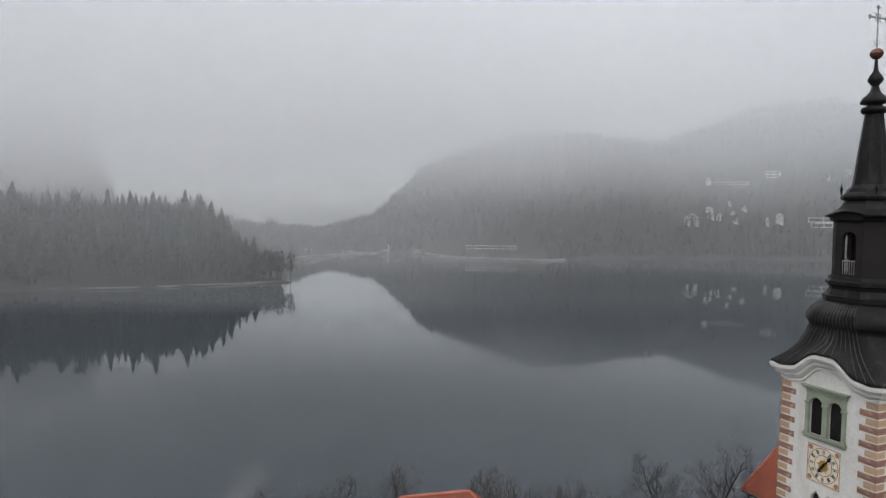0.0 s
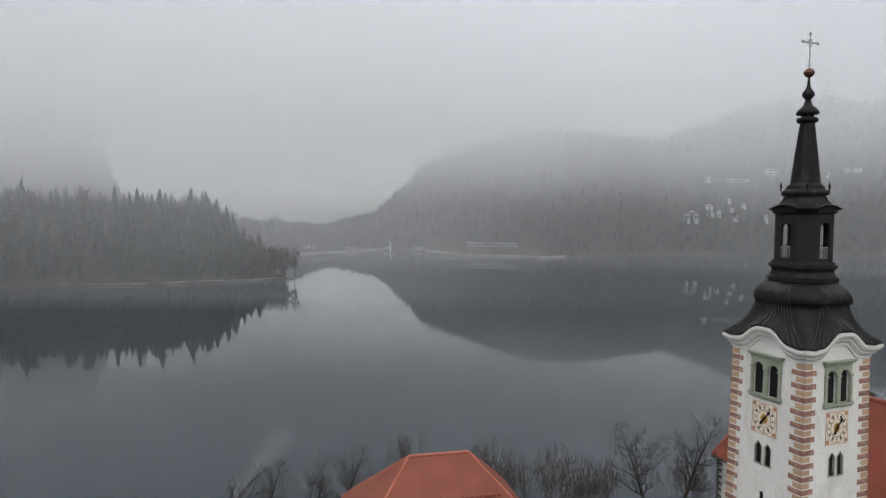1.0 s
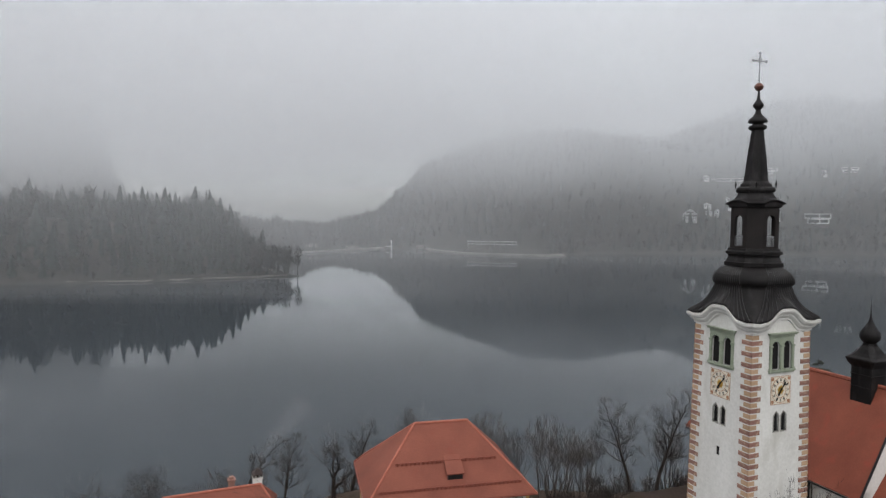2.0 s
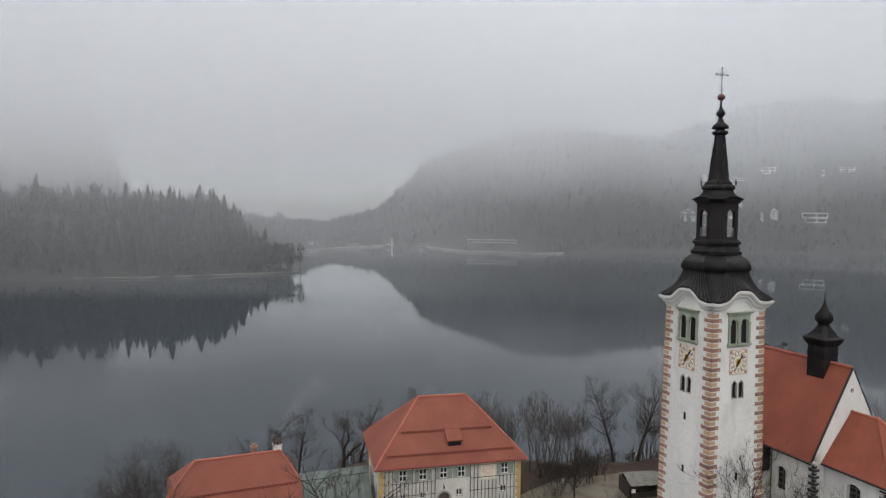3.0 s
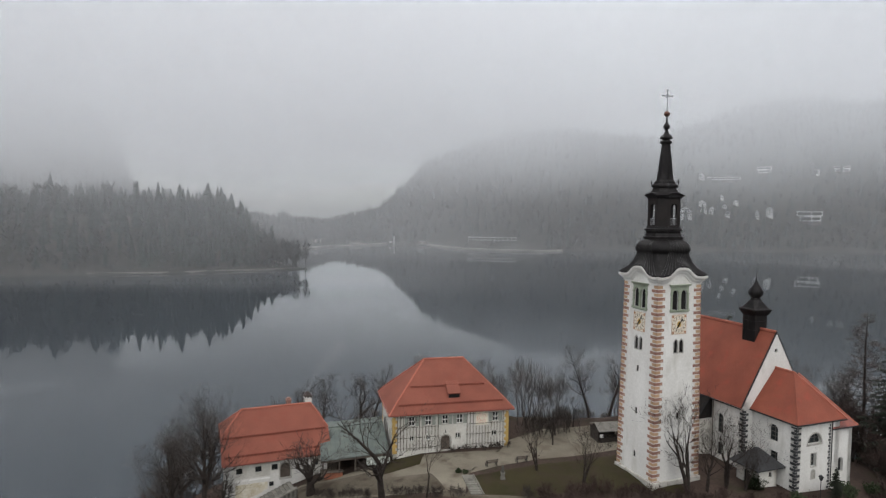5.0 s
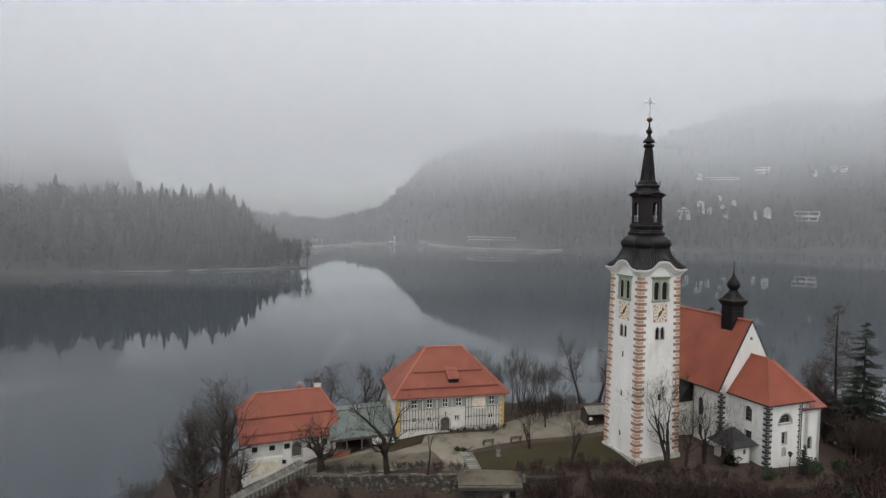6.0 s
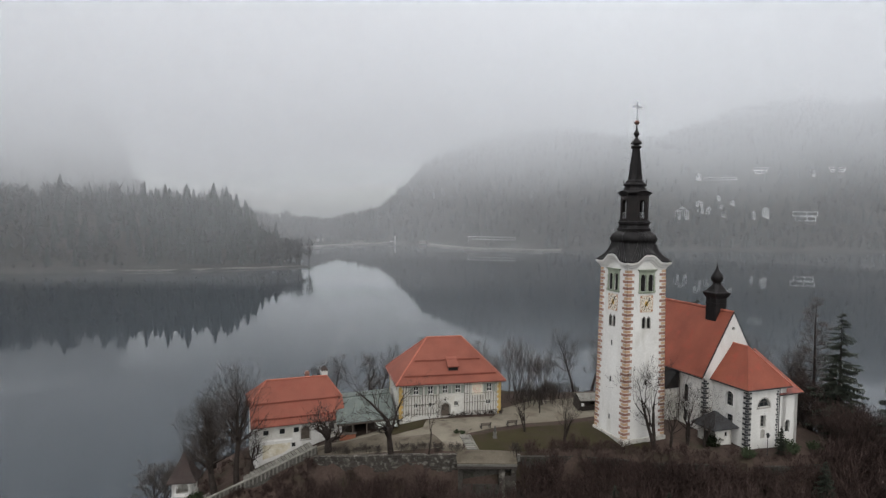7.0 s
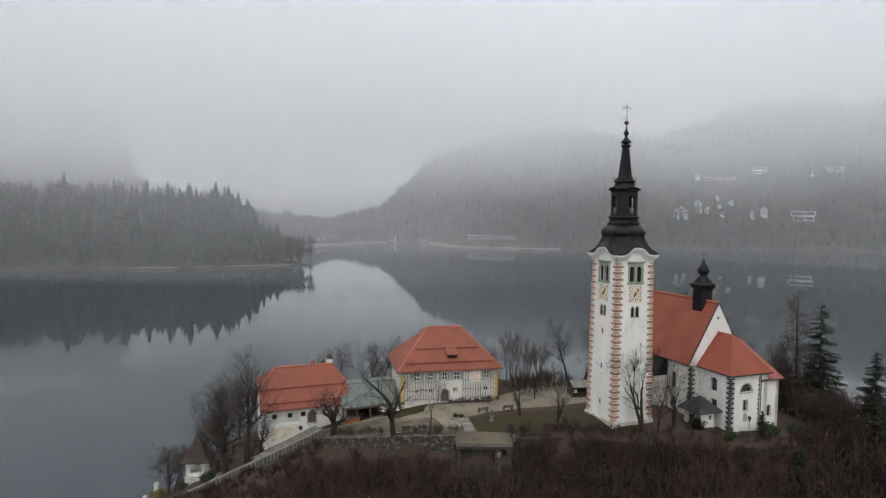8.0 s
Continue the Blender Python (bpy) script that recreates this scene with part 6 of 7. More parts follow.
def build_hut():
    x, y = 42.4, 41.2
    t = thing("hut", "small white hut with dark pyramid roof beside the choir", "hut", pose(x, y, 16.9, 0, 0, 20))
    for i, (a, b) in enumerate((((-1.7, -1.7), (1.7, -1.7)), ((1.7, -1.7), (1.7, 1.7)), ((1.7, 1.7), (-1.7, 1.7)), ((-1.7, 1.7), (-1.7, -1.7)))):
        bm = bmesh.new()
        h = [arch_hole(2.3, 1.2, 0.5, 0.7, 0)] if i == 0 else ([arch_hole(1.7, 0.0, 1.0, 1.9, 0)] if i == 3 else [])
        at = wall(bm, a, b, 2.75, -1.4, h, 0.3)
        w = part("wall", bm, M_OLDPLASTER, t)
        for q in h:
            # door and window are closed by near-black panels painted as inner shade
            bm = bmesh.new()
            pane_box(bm, at, q, 0.15, 0.2)
            part("opening_shade_panel", bm, M_DARK, w)
    bm = bmesh.new()
    loft(bm, [chamfered(2.45, 0.001, 2.5, 2), chamfered(2.45, 0.001, 2.65, 2), chamfered(0.15, 0.001, 4.75, 2)])
    part("roof", bm, M_SLATE, t, "dark slate pyramid roof")
    return t


hut = build_hut()


def lamp_post(m):
    t = thing("lamp_post", "slim black lamp post before the choir", "street lamp", m)
    part("pole", lathe(bmesh.new(), [(0, 0.11), (0.3, 0.1), (0.35, 0.05), (2.6, 0.04), (2.65, 0.08)], 8), M_BLACK, t)
    part("lantern_head", loft(bmesh.new(), [chamfered(0.1, 0.001, 2.65, 2), chamfered(0.2, 0.001, 3.1, 2), chamfered(0.26, 0.001, 3.12, 2), chamfered(0.05, 0.001, 3.4, 2)]), M_BLACK, t)
    return t


lamp_post(pose(48.3, 36.6, lz(48.3, 36.6)))
# ---------------------------------------------------------------- trees
def strands(branches, sides):
    """Tapered bars along lines of (point, radius), as one list of vertices and faces."""
    V, F = [], []
    ring = [(math.cos(2 * math.pi * k / sides), math.sin(2 * math.pi * k / sides)) for k in range(sides)]
    for line in branches:
        prev = None
        for i, (p, r) in enumerate(line):
            q = line[min(i + 1, len(line) - 1)][0] - line[max(i - 1, 0)][0]
            q.normalize()
            a = q.orthogonal().normalized()
            b = q.cross(a)
            base = len(V)
            V.extend(p + (a * c + b * s) * r for c, s in ring)
            if prev is not None:
                F.extend((prev + k, prev + (k + 1) % sides, base + (k + 1) % sides, base + k) for k in range(sides))
            prev = base
    return V, F


def blades(lines, seed, wide=1.4, quick=False):
    """Fine twigs: each a slim bent leaf of wood, two faces long (one when quick)."""
    rng = random.Random(seed)
    V, F = [], []
    for line in lines:
        (p, r), (q, _), (e, _) = line[0], line[len(line) // 2], line[-1]
        d = e - p
        side = d.cross(Vector((rng.gauss(0, 1), rng.gauss(0, 1), rng.gauss(0, 1))))
        if side.length < 1e-6:
            continue
        side.normalize()
        w = r * wide
        b = len(V)
        if quick:
            V += [p - side * w, p + side * w, e]
            F.append((b, b + 1, b + 2))
        else:
            V += [p - side * w, p + side * w, q + side * w * 0.8, q - side * w * 0.8, e]
            F += [(b, b + 1, b + 2, b + 3), (b + 3, b + 2, b + 4)]
    return V, F


def grow(rng, p, d, length, r, level, most, out, up=0.08, wander=0.13, kids=(3, 4), angle=(22, 52), shrink=(0.58, 0.8), thin=0.018, first=None, lead=0.0):
    n = 4 if level < 2 else 3
    line = [(p.copy(), r)]
    dirs = []
    q, dd = p.copy(), d.copy()
    r1 = r * (0.62, 0.5, 0.42)[min(level, 2)]
    for i in range(n):
        wd = wander * (0.45 if level == 0 else 1)
        dd = (dd + Vector((rng.gauss(0, wd), rng.gauss(0, wd), rng.gauss(0, wd) * 0.6 + up))).normalized()
        q = q + dd * (length / n)
        line.append((q.copy(), max(thin, r + (r1 - r) * (i + 1) / n)))
        dirs.append(dd.copy())
    out[min(level, most)].append(line)
    if level >= most:
        return
    count = rng.randint(*(first[:2] if first and level == 0 else kids))
    for k in range(count):
        f = rng.uniform(0.35, 1.0) if level else rng.uniform(0.42, 1.0)
        if k == 0:
            f = 1.0
        i = min(n - 1, int(f * n))
        a, ra = line[i]
        b, rb = line[i + 1] if i + 1 < len(line) else line[i]
        s = min(1.0, f * n - i)
        start, rr = a.lerp(b, s), ra + (rb - ra) * s
        ang = radians(rng.uniform(*(first[2:] if first and level == 0 else angle))) * (0.4 if k == 0 else 1)
        axis = dirs[i].orthogonal().normalized()
        axis.rotate(Matrix.Rotation(rng.uniform(0, 2 * math.pi), 3, dirs[i]))
        nd = dirs[i].copy()
        nd.rotate(Matrix.Rotation(ang, 3, axis))
        if nd.z < -0.25:
            nd.z *= -0.4
            nd.normalize()
        main = lead and k == 0 and level < 3
        grow(rng, start, nd, length * (lead if main else rng.uniform(*shrink)), max(thin, rr * (0.92 if main else rng.uniform(0.5, 0.78))), level + 1, most, out, up, wander, kids, angle, shrink, thin, lead=lead)


def finish_tree(label, m, out, h, group, name, bark, stems=1, crown=None):
    """Scales the limbs to height h and makes the parts: trunk, branchwork and fine crown."""
    top = max(p.z for lv in out for ln in lv for p, _ in ln)
    f = h / top
    for lv in out:
        for ln in lv:
            for i, (p, rr) in enumerate(ln):
                ln[i] = (Vector((p.x * f, p.y * f, p.z * f if p.z > 0 else p.z)), rr)
    t = thing(name, label, "tree", m, group)
    for nm, levels, sides, mm in (("trunk", out[:2], 7, bark or M_BARK), ("branchwork", out[2:4], 3, bark or M_BARK), ("crown", out[4:], 3, crown or M_TWIG)):
        lines = [ln for lv in levels for ln in lv]
        if lines:
            V, F = blades(lines, len(lines)) if nm == "crown" else strands(lines, sides)
            ob = mesh_object(nm, V, F, mm, smooth=nm == "trunk")
            ob.parent = t
            if nm != "trunk" or stems > 1:
                tagged(ob, kind="stuff")
    return t


def bare_tree(label, m, seed, h, r, most=5, trunk=0.38, lean=(0, 0), stems=1, group="bare trees on the island", name="tree", thin=0.018, bark=None, crown=None, **k):
    """A leafless tree: trunk and limbs in one part, the fine crown in another."""
    rng = random.Random(seed)
    out = [[] for _ in range(most + 1)]
    for s in range(stems):
        d = Vector((lean[0] + rng.gauss(0, 0.05 if stems == 1 else 0.22), lean[1] + rng.gauss(0, 0.05 if stems == 1 else 0.22), 1)).normalized()
        grow(rng, Vector((rng.gauss(0, 0.15 * (stems - 1)), rng.gauss(0, 0.15 * (stems - 1)), -0.5)), d, h * trunk + 0.5, r, 0, most, out, thin=thin, **k)
    return finish_tree(label, m, out, h, group, name, bark, stems, crown)


def leader_tree(label, m, seed, h, r, limbs=15, spread=0.3, low=0.32, fork=0.5, group="bare trees on the island", bark=None):
    """A leafless tree with one or two upright leaders and limbs all the way up."""
    rng = random.Random(seed)
    out = [[] for _ in range(7)]
    def leader(p, d, length, r0, f0, count):
        line, dirs = [(p.copy(), r0)], []
        q, dd = p.copy(), d.copy()
        for i in range(9):
            dd = (dd + Vector((rng.gauss(0, 0.09), rng.gauss(0, 0.09), 0.05))).normalized()
            q = q + dd * (length / 9)
            line.append((q.copy(), max(0.03, r0 * (1 - 0.9 * (i + 1) / 9))))
            dirs.append(dd.copy())
        out[0].append(line)
        for k in range(count):
            f = f0 + (0.99 - f0) * (k + rng.uniform(0.1, 0.9)) / count
            i = min(8, int(f * 9))
            (pa, ra), (pb, rb) = line[i], line[i + 1]
            s = f * 9 - i
            start, rr = pa.lerp(pb, s), ra + (rb - ra) * s
            axis = Vector((0, 0, 1)).orthogonal()
            axis.rotate(Matrix.Rotation(k * 2.4 + rng.uniform(-0.5, 0.5), 3, "Z"))
            nd = dirs[i].copy()
            nd.rotate(Matrix.Rotation(radians(rng.uniform(42, 72) * (1.1 - 0.55 * f)), 3, axis))
            grow(rng, start, nd, spread * h * rng.uniform(0.5, 0.85) * (1.05 - 0.62 * f), max(0.04, rr * rng.uniform(0.55, 0.8)), 2, 6, out, up=0.11, wander=0.2, kids=(3, 4), angle=(25, 62), shrink=(0.52, 0.82), thin=0.006)
        return line
    first = leader(Vector((0, 0, -0.5)), Vector((rng.gauss(0, 0.05), rng.gauss(0, 0.05), 1)).normalized(), h, r, low, limbs)
    if fork:
        p, rr = first[max(1, int(fork * 9))]
        a = rng.uniform(0, 6.28)
        leader(p.copy(), Vector((0.42 * math.cos(a), 0.42 * math.sin(a), 1)).normalized(), h * (0.9 - fork), rr * 0.8, 0.25, int(limbs * 0.55))
    return finish_tree(label, m, out, h, group, "tree", bark)


def set_tree(x, y, z=None, turn=0, scale=1.0):
    return pose(x, y, (lz(x, y) if z is None else z), 0, 0, turn) @ Matrix.Scale(scale, 4)


old_lime = bare_tree("old pollarded bare tree with thick knotty limbs before the house", set_tree(-17.7, 42.9, turn=40), 17, 10.8, 0.7, 5, 0.3, kids=(2, 4), up=0.07, wander=0.24, angle=(28, 66), shrink=(0.6, 0.9), first=(7, 8, 42, 80), thin=0.015)
court_tree = bare_tree("leaning bare tree with dark limbs on the court", set_tree(-7.5, 37.9, turn=0), 23, 15.4, 0.5, 6, 0.32, lean=(-0.14, 0), wander=0.2, kids=(3, 4), first=(4, 5, 25, 60), lead=0.85, shrink=(0.48, 0.74), thin=0.009)
thin_tree = bare_tree("slender young bare tree on the court's edge", set_tree(-1.9, 36.3, turn=0), 31, 10.2, 0.15, 5, 0.45, kids=(2, 4), angle=(25, 60), thin=0.009)
tall_tree = leader_tree("tall forked bare tree with a spreading crown by the stairway", set_tree(-31.3, 40.2, turn=70), 42, 20.0, 0.5, 16, 0.5, 0.36, 0.42)
broad_tree = leader_tree("bare tree with long low limbs above the shrine", set_tree(-34.4, 39.4, turn=20), 47, 16.6, 0.56, 20, 0.56, 0.26, 0.0)
forked_tree = leader_tree("forked bare tree with twisted limbs behind the path", set_tree(29.6, 67.0, turn=10), 57, 15.0, 0.3, 12, 0.34, 0.34, 0.33)
round_tree = bare_tree("many-stemmed bare tree with a fine fan-shaped crown", set_tree(14.2, 61.5, turn=0), 63, 12.5, 0.12, 6, 0.36, bark=M_THICKET, crown=M_THICKET, stems=8, kids=(2, 3), up=0.12, angle=(10, 32), shrink=(0.62, 0.84), thin=0.009)
slope_tree = bare_tree("dense brown many-stemmed bare tree on the church slope", set_tree(66, 42, turn=10, scale=0.9), 164, 11.5, 0.16, 5, 0.4, bark=M_BARK, crown=M_BRUSH, stems=7, kids=(3, 4), up=0.1, angle=(15, 42), shrink=(0.55, 0.8), thin=0.012)
church_tree = bare_tree("slim bare tree with upright limbs before the tower", set_tree(31.6, 37.4, turn=0), 75, 14.6, 0.32, 6, 0.42, stems=2, kids=(2, 4), up=0.12, wander=0.18, angle=(20, 48), shrink=(0.55, 0.8), thin=0.008, crown=M_BARK)
wide_tree = bare_tree("wide low bare tree by the water", set_tree(-47.0, 47.5, turn=0), 88, 9.5, 0.26, 6, 0.3, bark=M_TWIG, crown=M_THICKET, stems=3, kids=(3, 4), up=0.08, angle=(25, 55), thin=0.009)

for src, spots in ((tall_tree, [(-39.5, 45.5, 300, 0.55), (-46, 84, 20, 0.9), (-34, 80, 160, 0.8), (-42, 60, 250, 0.8), (60, 74, 30, 0.85), (72, 36, 100, 0.85)]),
                   (broad_tree, [(-38.5, 51, 130, 0.8), (-30.2, 43.6, 220, 0.5), (59, 62, 60, 0.95), (64.5, 60, 190, 0.9)]),
                   (forked_tree, [(26.0, 66.4, 200, 0.95), (-21, 70, 90, 0.8), (-4.5, 72.5, 300, 0.85), (66, 62, 250, 0.95), (78, 48, 60, 0.85), (-12, 72, 20, 0.75)]),
                   (round_tree, [(6.8, 71, 80, 0.9), (17.5, 64, 200, 0.7), (20.5, 68, 290, 0.75), (33, 72, 120, 0.8), (11, 72, 10, 0.8), (60, 66, 150, 0.8), (70, 58, 60, 0.9)]),
                   (slope_tree, [(71, 52, 80, 1.0), (62.8, 53, 140, 0.95), (75, 40, 200, 1.0), (61.5, 41.5, 10, 0.75), (78, 50, 250, 1.1), (67, 46.5, 10, 0.95), (72, 44, 70, 1.0), (75, 46, 160, 1.05), (78, 43.5, 300, 1.05), (70, 48, 20, 1.05), (73, 50, 220, 1.0), (65.5, 57, 190, 1.1)]),
                   (church_tree, [(37.4, 39.0, 100, 0.76), (34.4, 38.0, 250, 0.62), (39.6, 38.4, 170, 0.5), (18.4, 38.4, 210, 0.62), (13.2, 43.6, 20, 0.55)]),
                   (thin_tree, [(17.2, 53.2, 60, 0.85), (41.5, 38.6, 150, 0.6), (22, 61, 270, 0.8), (34.5, 38.2, 15, 0.7), (47.6, 39.4, 75, 0.62)]),
                   (court_tree, [(-14, 68, 100, 0.75), (-26, 68, 240, 0.9), (64, 30, 190, 0.7)]),
                   (wide_tree, [(-44, 52, 220, 0.7), (-42, 58, 30, 0.8)])):
    for x, y, turn, sc in spots:
        copy_thing(src, set_tree(x, y, None, turn, sc))


def conifer(label, m, seed, h, spread, needles, low=0.12, gap=0.12, step=0.019, name="spruce"):
    """A conifer of single drooping boughs, each with small sprays of needles on both sides and hanging below."""
    rng = random.Random(seed)
    t = thing(name, label, "tree", m, "conifers on the island")
    V, F = strands([[(Vector((0, 0, -0.6)), h * 0.015), (Vector((0.1, 0, h * 0.5)), h * 0.01), (Vector((0, 0.1, h)), 0.02)]], 7)
    o = mesh_object("trunk", V, F, M_BARK)
    o.parent = t
    V, F, limbs = [], [], []
    z = h * low
    while z < h * 0.985:
        f = z / h
        full = min(1.0, 0.55 + 1.6 * f) * spread * (1 - f) ** 0.75
        for k in range(rng.randint(4, 6)):
            if rng.random() < gap:
                continue
            a = rng.uniform(0, 2 * math.pi)
            ln = full * rng.uniform(0.45, 1.15) + 0.3
            out, side = Vector((math.cos(a), math.sin(a), 0)), Vector((-math.sin(a), math.cos(a), 0))
            z0, droop = z + rng.uniform(-0.3, 0.3), rng.uniform(0.2, 0.42)
            n = 9
            spine = [Vector((0, 0, z0)) + out * (ln * q) + side * (0.06 * ln * math.sin(3 * q + k)) + Vector((0, 0, ln * (0.12 * q - droop * q ** 1.6 + 0.22 * max(0, q - 0.6)))) for q in np.linspace(0, 1, n + 1)]
            limbs.append([(spine[0], 0.045), (spine[n // 2], 0.03), (spine[n], 0.012)])
            for i in range(1, n):
                p, q = spine[i], spine[i + 1]
                w = ln * 0.2 * (1.2 - 0.7 * i / n) + 0.14
                for sg in (-1, 1):
                    for j in range(2):
                        root = p.lerp(q, rng.uniform(0, 0.8))
                        tip = root + side * (sg * w * rng.uniform(0.5, 1.3)) + out * (w * rng.uniform(0.2, 0.9)) + Vector((0, 0, -w * rng.uniform(0.1, 0.7)))
                        b = len(V)
                        V += [root, root + out * (w * 0.42), tip]
                        F.append((b, b + 1, b + 2))
                b = len(V)
                V += [p, q, p.lerp(q, 0.5) + Vector((rng.gauss(0, 0.05), rng.gauss(0, 0.05), -w * rng.uniform(0.5, 1.2)))]
                F.append((b, b + 1, b + 2))
        z += h * step
    W, G = strands(limbs, 3)
    o = mesh_object("boughs", W, G, M_BARK)
    o.parent = t
    tagged(o, kind="stuff")
    o = mesh_object("foliage", V, F, needles)
    o.parent = t
    return t


def bare_larch(label, m, seed, h, spread):
    """A larch without needles: a straight stem, level limbs from low down to the tip, and hanging twigs."""
    rng = random.Random(seed)
    out = [[] for _ in range(6)]
    out[0].append([(Vector((0, 0, -0.6)), h * 0.013), (Vector((0.15, 0, h * 0.4)), h * 0.01), (Vector((0, 0.1, h * 0.75)), h * 0.006), (Vector((0.05, 0, h)), 0.02)])
    z = h * 0.14
    while z < h * 0.98:
        f = z / h
        for k in range(rng.randint(3, 4)):
            a = rng.uniform(0, 6.28)
            ln = (spread * (1 - f) ** 0.7 + 0.4) * rng.uniform(0.55, 1.1)
            d = Vector((math.cos(a), math.sin(a), rng.uniform(0.0, 0.4))).normalized()
            grow(rng, Vector((0, 0, z)), d, ln, 0.05 * (1 - f) + 0.02, 3, 5, out, up=0.03, wander=0.1, kids=(7, 10), angle=(35, 85), shrink=(0.28, 0.48), thin=0.011)
        z += h * 0.021
    return finish_tree(label, m, out, h, "conifers on the island", "larch", M_BARK, crown=M_LARCH)


larch = bare_larch("tall thin leafless larch beside the church", set_tree(65.3, 54.0), 5, 24.0, 5.0)
spruce = conifer("dark drooping spruce with open boughs beside the church", set_tree(66.8, 49.2), 6, 23.0, 5.6, M_NEEDLE)
thick_spruce = conifer("dense dark spruce on the slope below the church", set_tree(71.8, 42.0), 8, 20.0, 5.0, M_NEEDLE, 0.05, 0.04, 0.015)
for src, spots in ((spruce, [(70.5, 37.5, 120, 0.65), (80, 54, 10, 0.8), (47, 60.5, 10, 0.88), (45.4, 61.8, 130, 0.85), (48.6, 61.2, 250, 0.83)]),
                   (thick_spruce, [(79, 36, 60, 0.8), (54.5, 32.5, 200, 0.42), (50.5, 37.0, 80, 0.22), (24, 30.5, 20, 0.33), (31, 29, 220, 0.3)])):
    for x, y, turn, sc in spots:
        copy_thing(src, set_tree(x, y, None, turn, sc))


def merged(templates, places, name, label, category, material, group=""):
    """Many copies of a few small forms, joined into one mesh. places: form, x, y, z, turn, scale, height factor."""
    Vs, Fs, off = [], [], 0
    for which, x, y, z, turn, sc, hf in places:
        v, f = templates[which]
        c, s = math.cos(turn) * sc, math.sin(turn) * sc
        w = np.empty_like(v)
        w[:, 0], w[:, 1], w[:, 2] = v[:, 0] * c - v[:, 1] * s + x, v[:, 0] * s + v[:, 1] * c + y, v[:, 2] * sc * hf + z
        Vs.append(w)
        Fs.append(f + off)
        off += len(v)
    V = np.concatenate(Vs)
    flat = np.concatenate([f.reshape(-1) for f in Fs])
    sizes = np.concatenate([np.full(len(f), f.shape[1]) for f in Fs])
    me = bpy.data.meshes.new(name)
    me.vertices.add(len(V))
    me.vertices.foreach_set("co", V.astype(np.float32).reshape(-1))
    me.loops.add(len(flat))
    me.loops.foreach_set("vertex_index", flat.astype(np.int32))
    me.polygons.add(len(sizes))
    me.polygons.foreach_set("loop_start", np.r_[0, np.cumsum(sizes)[:-1]].astype(np.int32))
    me.update(calc_edges=True)
    me.validate()
    me.materials.append(material)
    return tagged(new(name, me), label, category, group, "stuff")


def brush_form(seed, h=1.0):
    rng = random.Random(seed)
    out = [[] for _ in range(4)]
    for s in range(7):
        d = Vector((rng.gauss(0, 0.35), rng.gauss(0, 0.35), 1)).normalized()
        grow(rng, Vector((rng.gauss(0, 0.1), rng.gauss(0, 0.1), -0.05)), d, 0.5, 0.012, 0, 3, out, up=0.12, wander=0.14, kids=(3, 4), angle=(18, 48), shrink=(0.5, 0.8), thin=0.0055)
    V, F = blades([ln for lv in out[:3] for ln in lv], seed)
    W, G = blades(out[3], seed + 9, 1.8, True)
    n = len(V)
    tris = [(f[0], f[k], f[k + 1]) for f in F for k in range(1, len(f) - 1)] + [(a + n, b + n, c + n) for a, b, c in G]
    v = np.array([tuple(p) for p in V + W])
    v *= h / v[:, 2].max()
    return v, np.array(tris)


BRUSH = [brush_form(s) for s in range(5)]


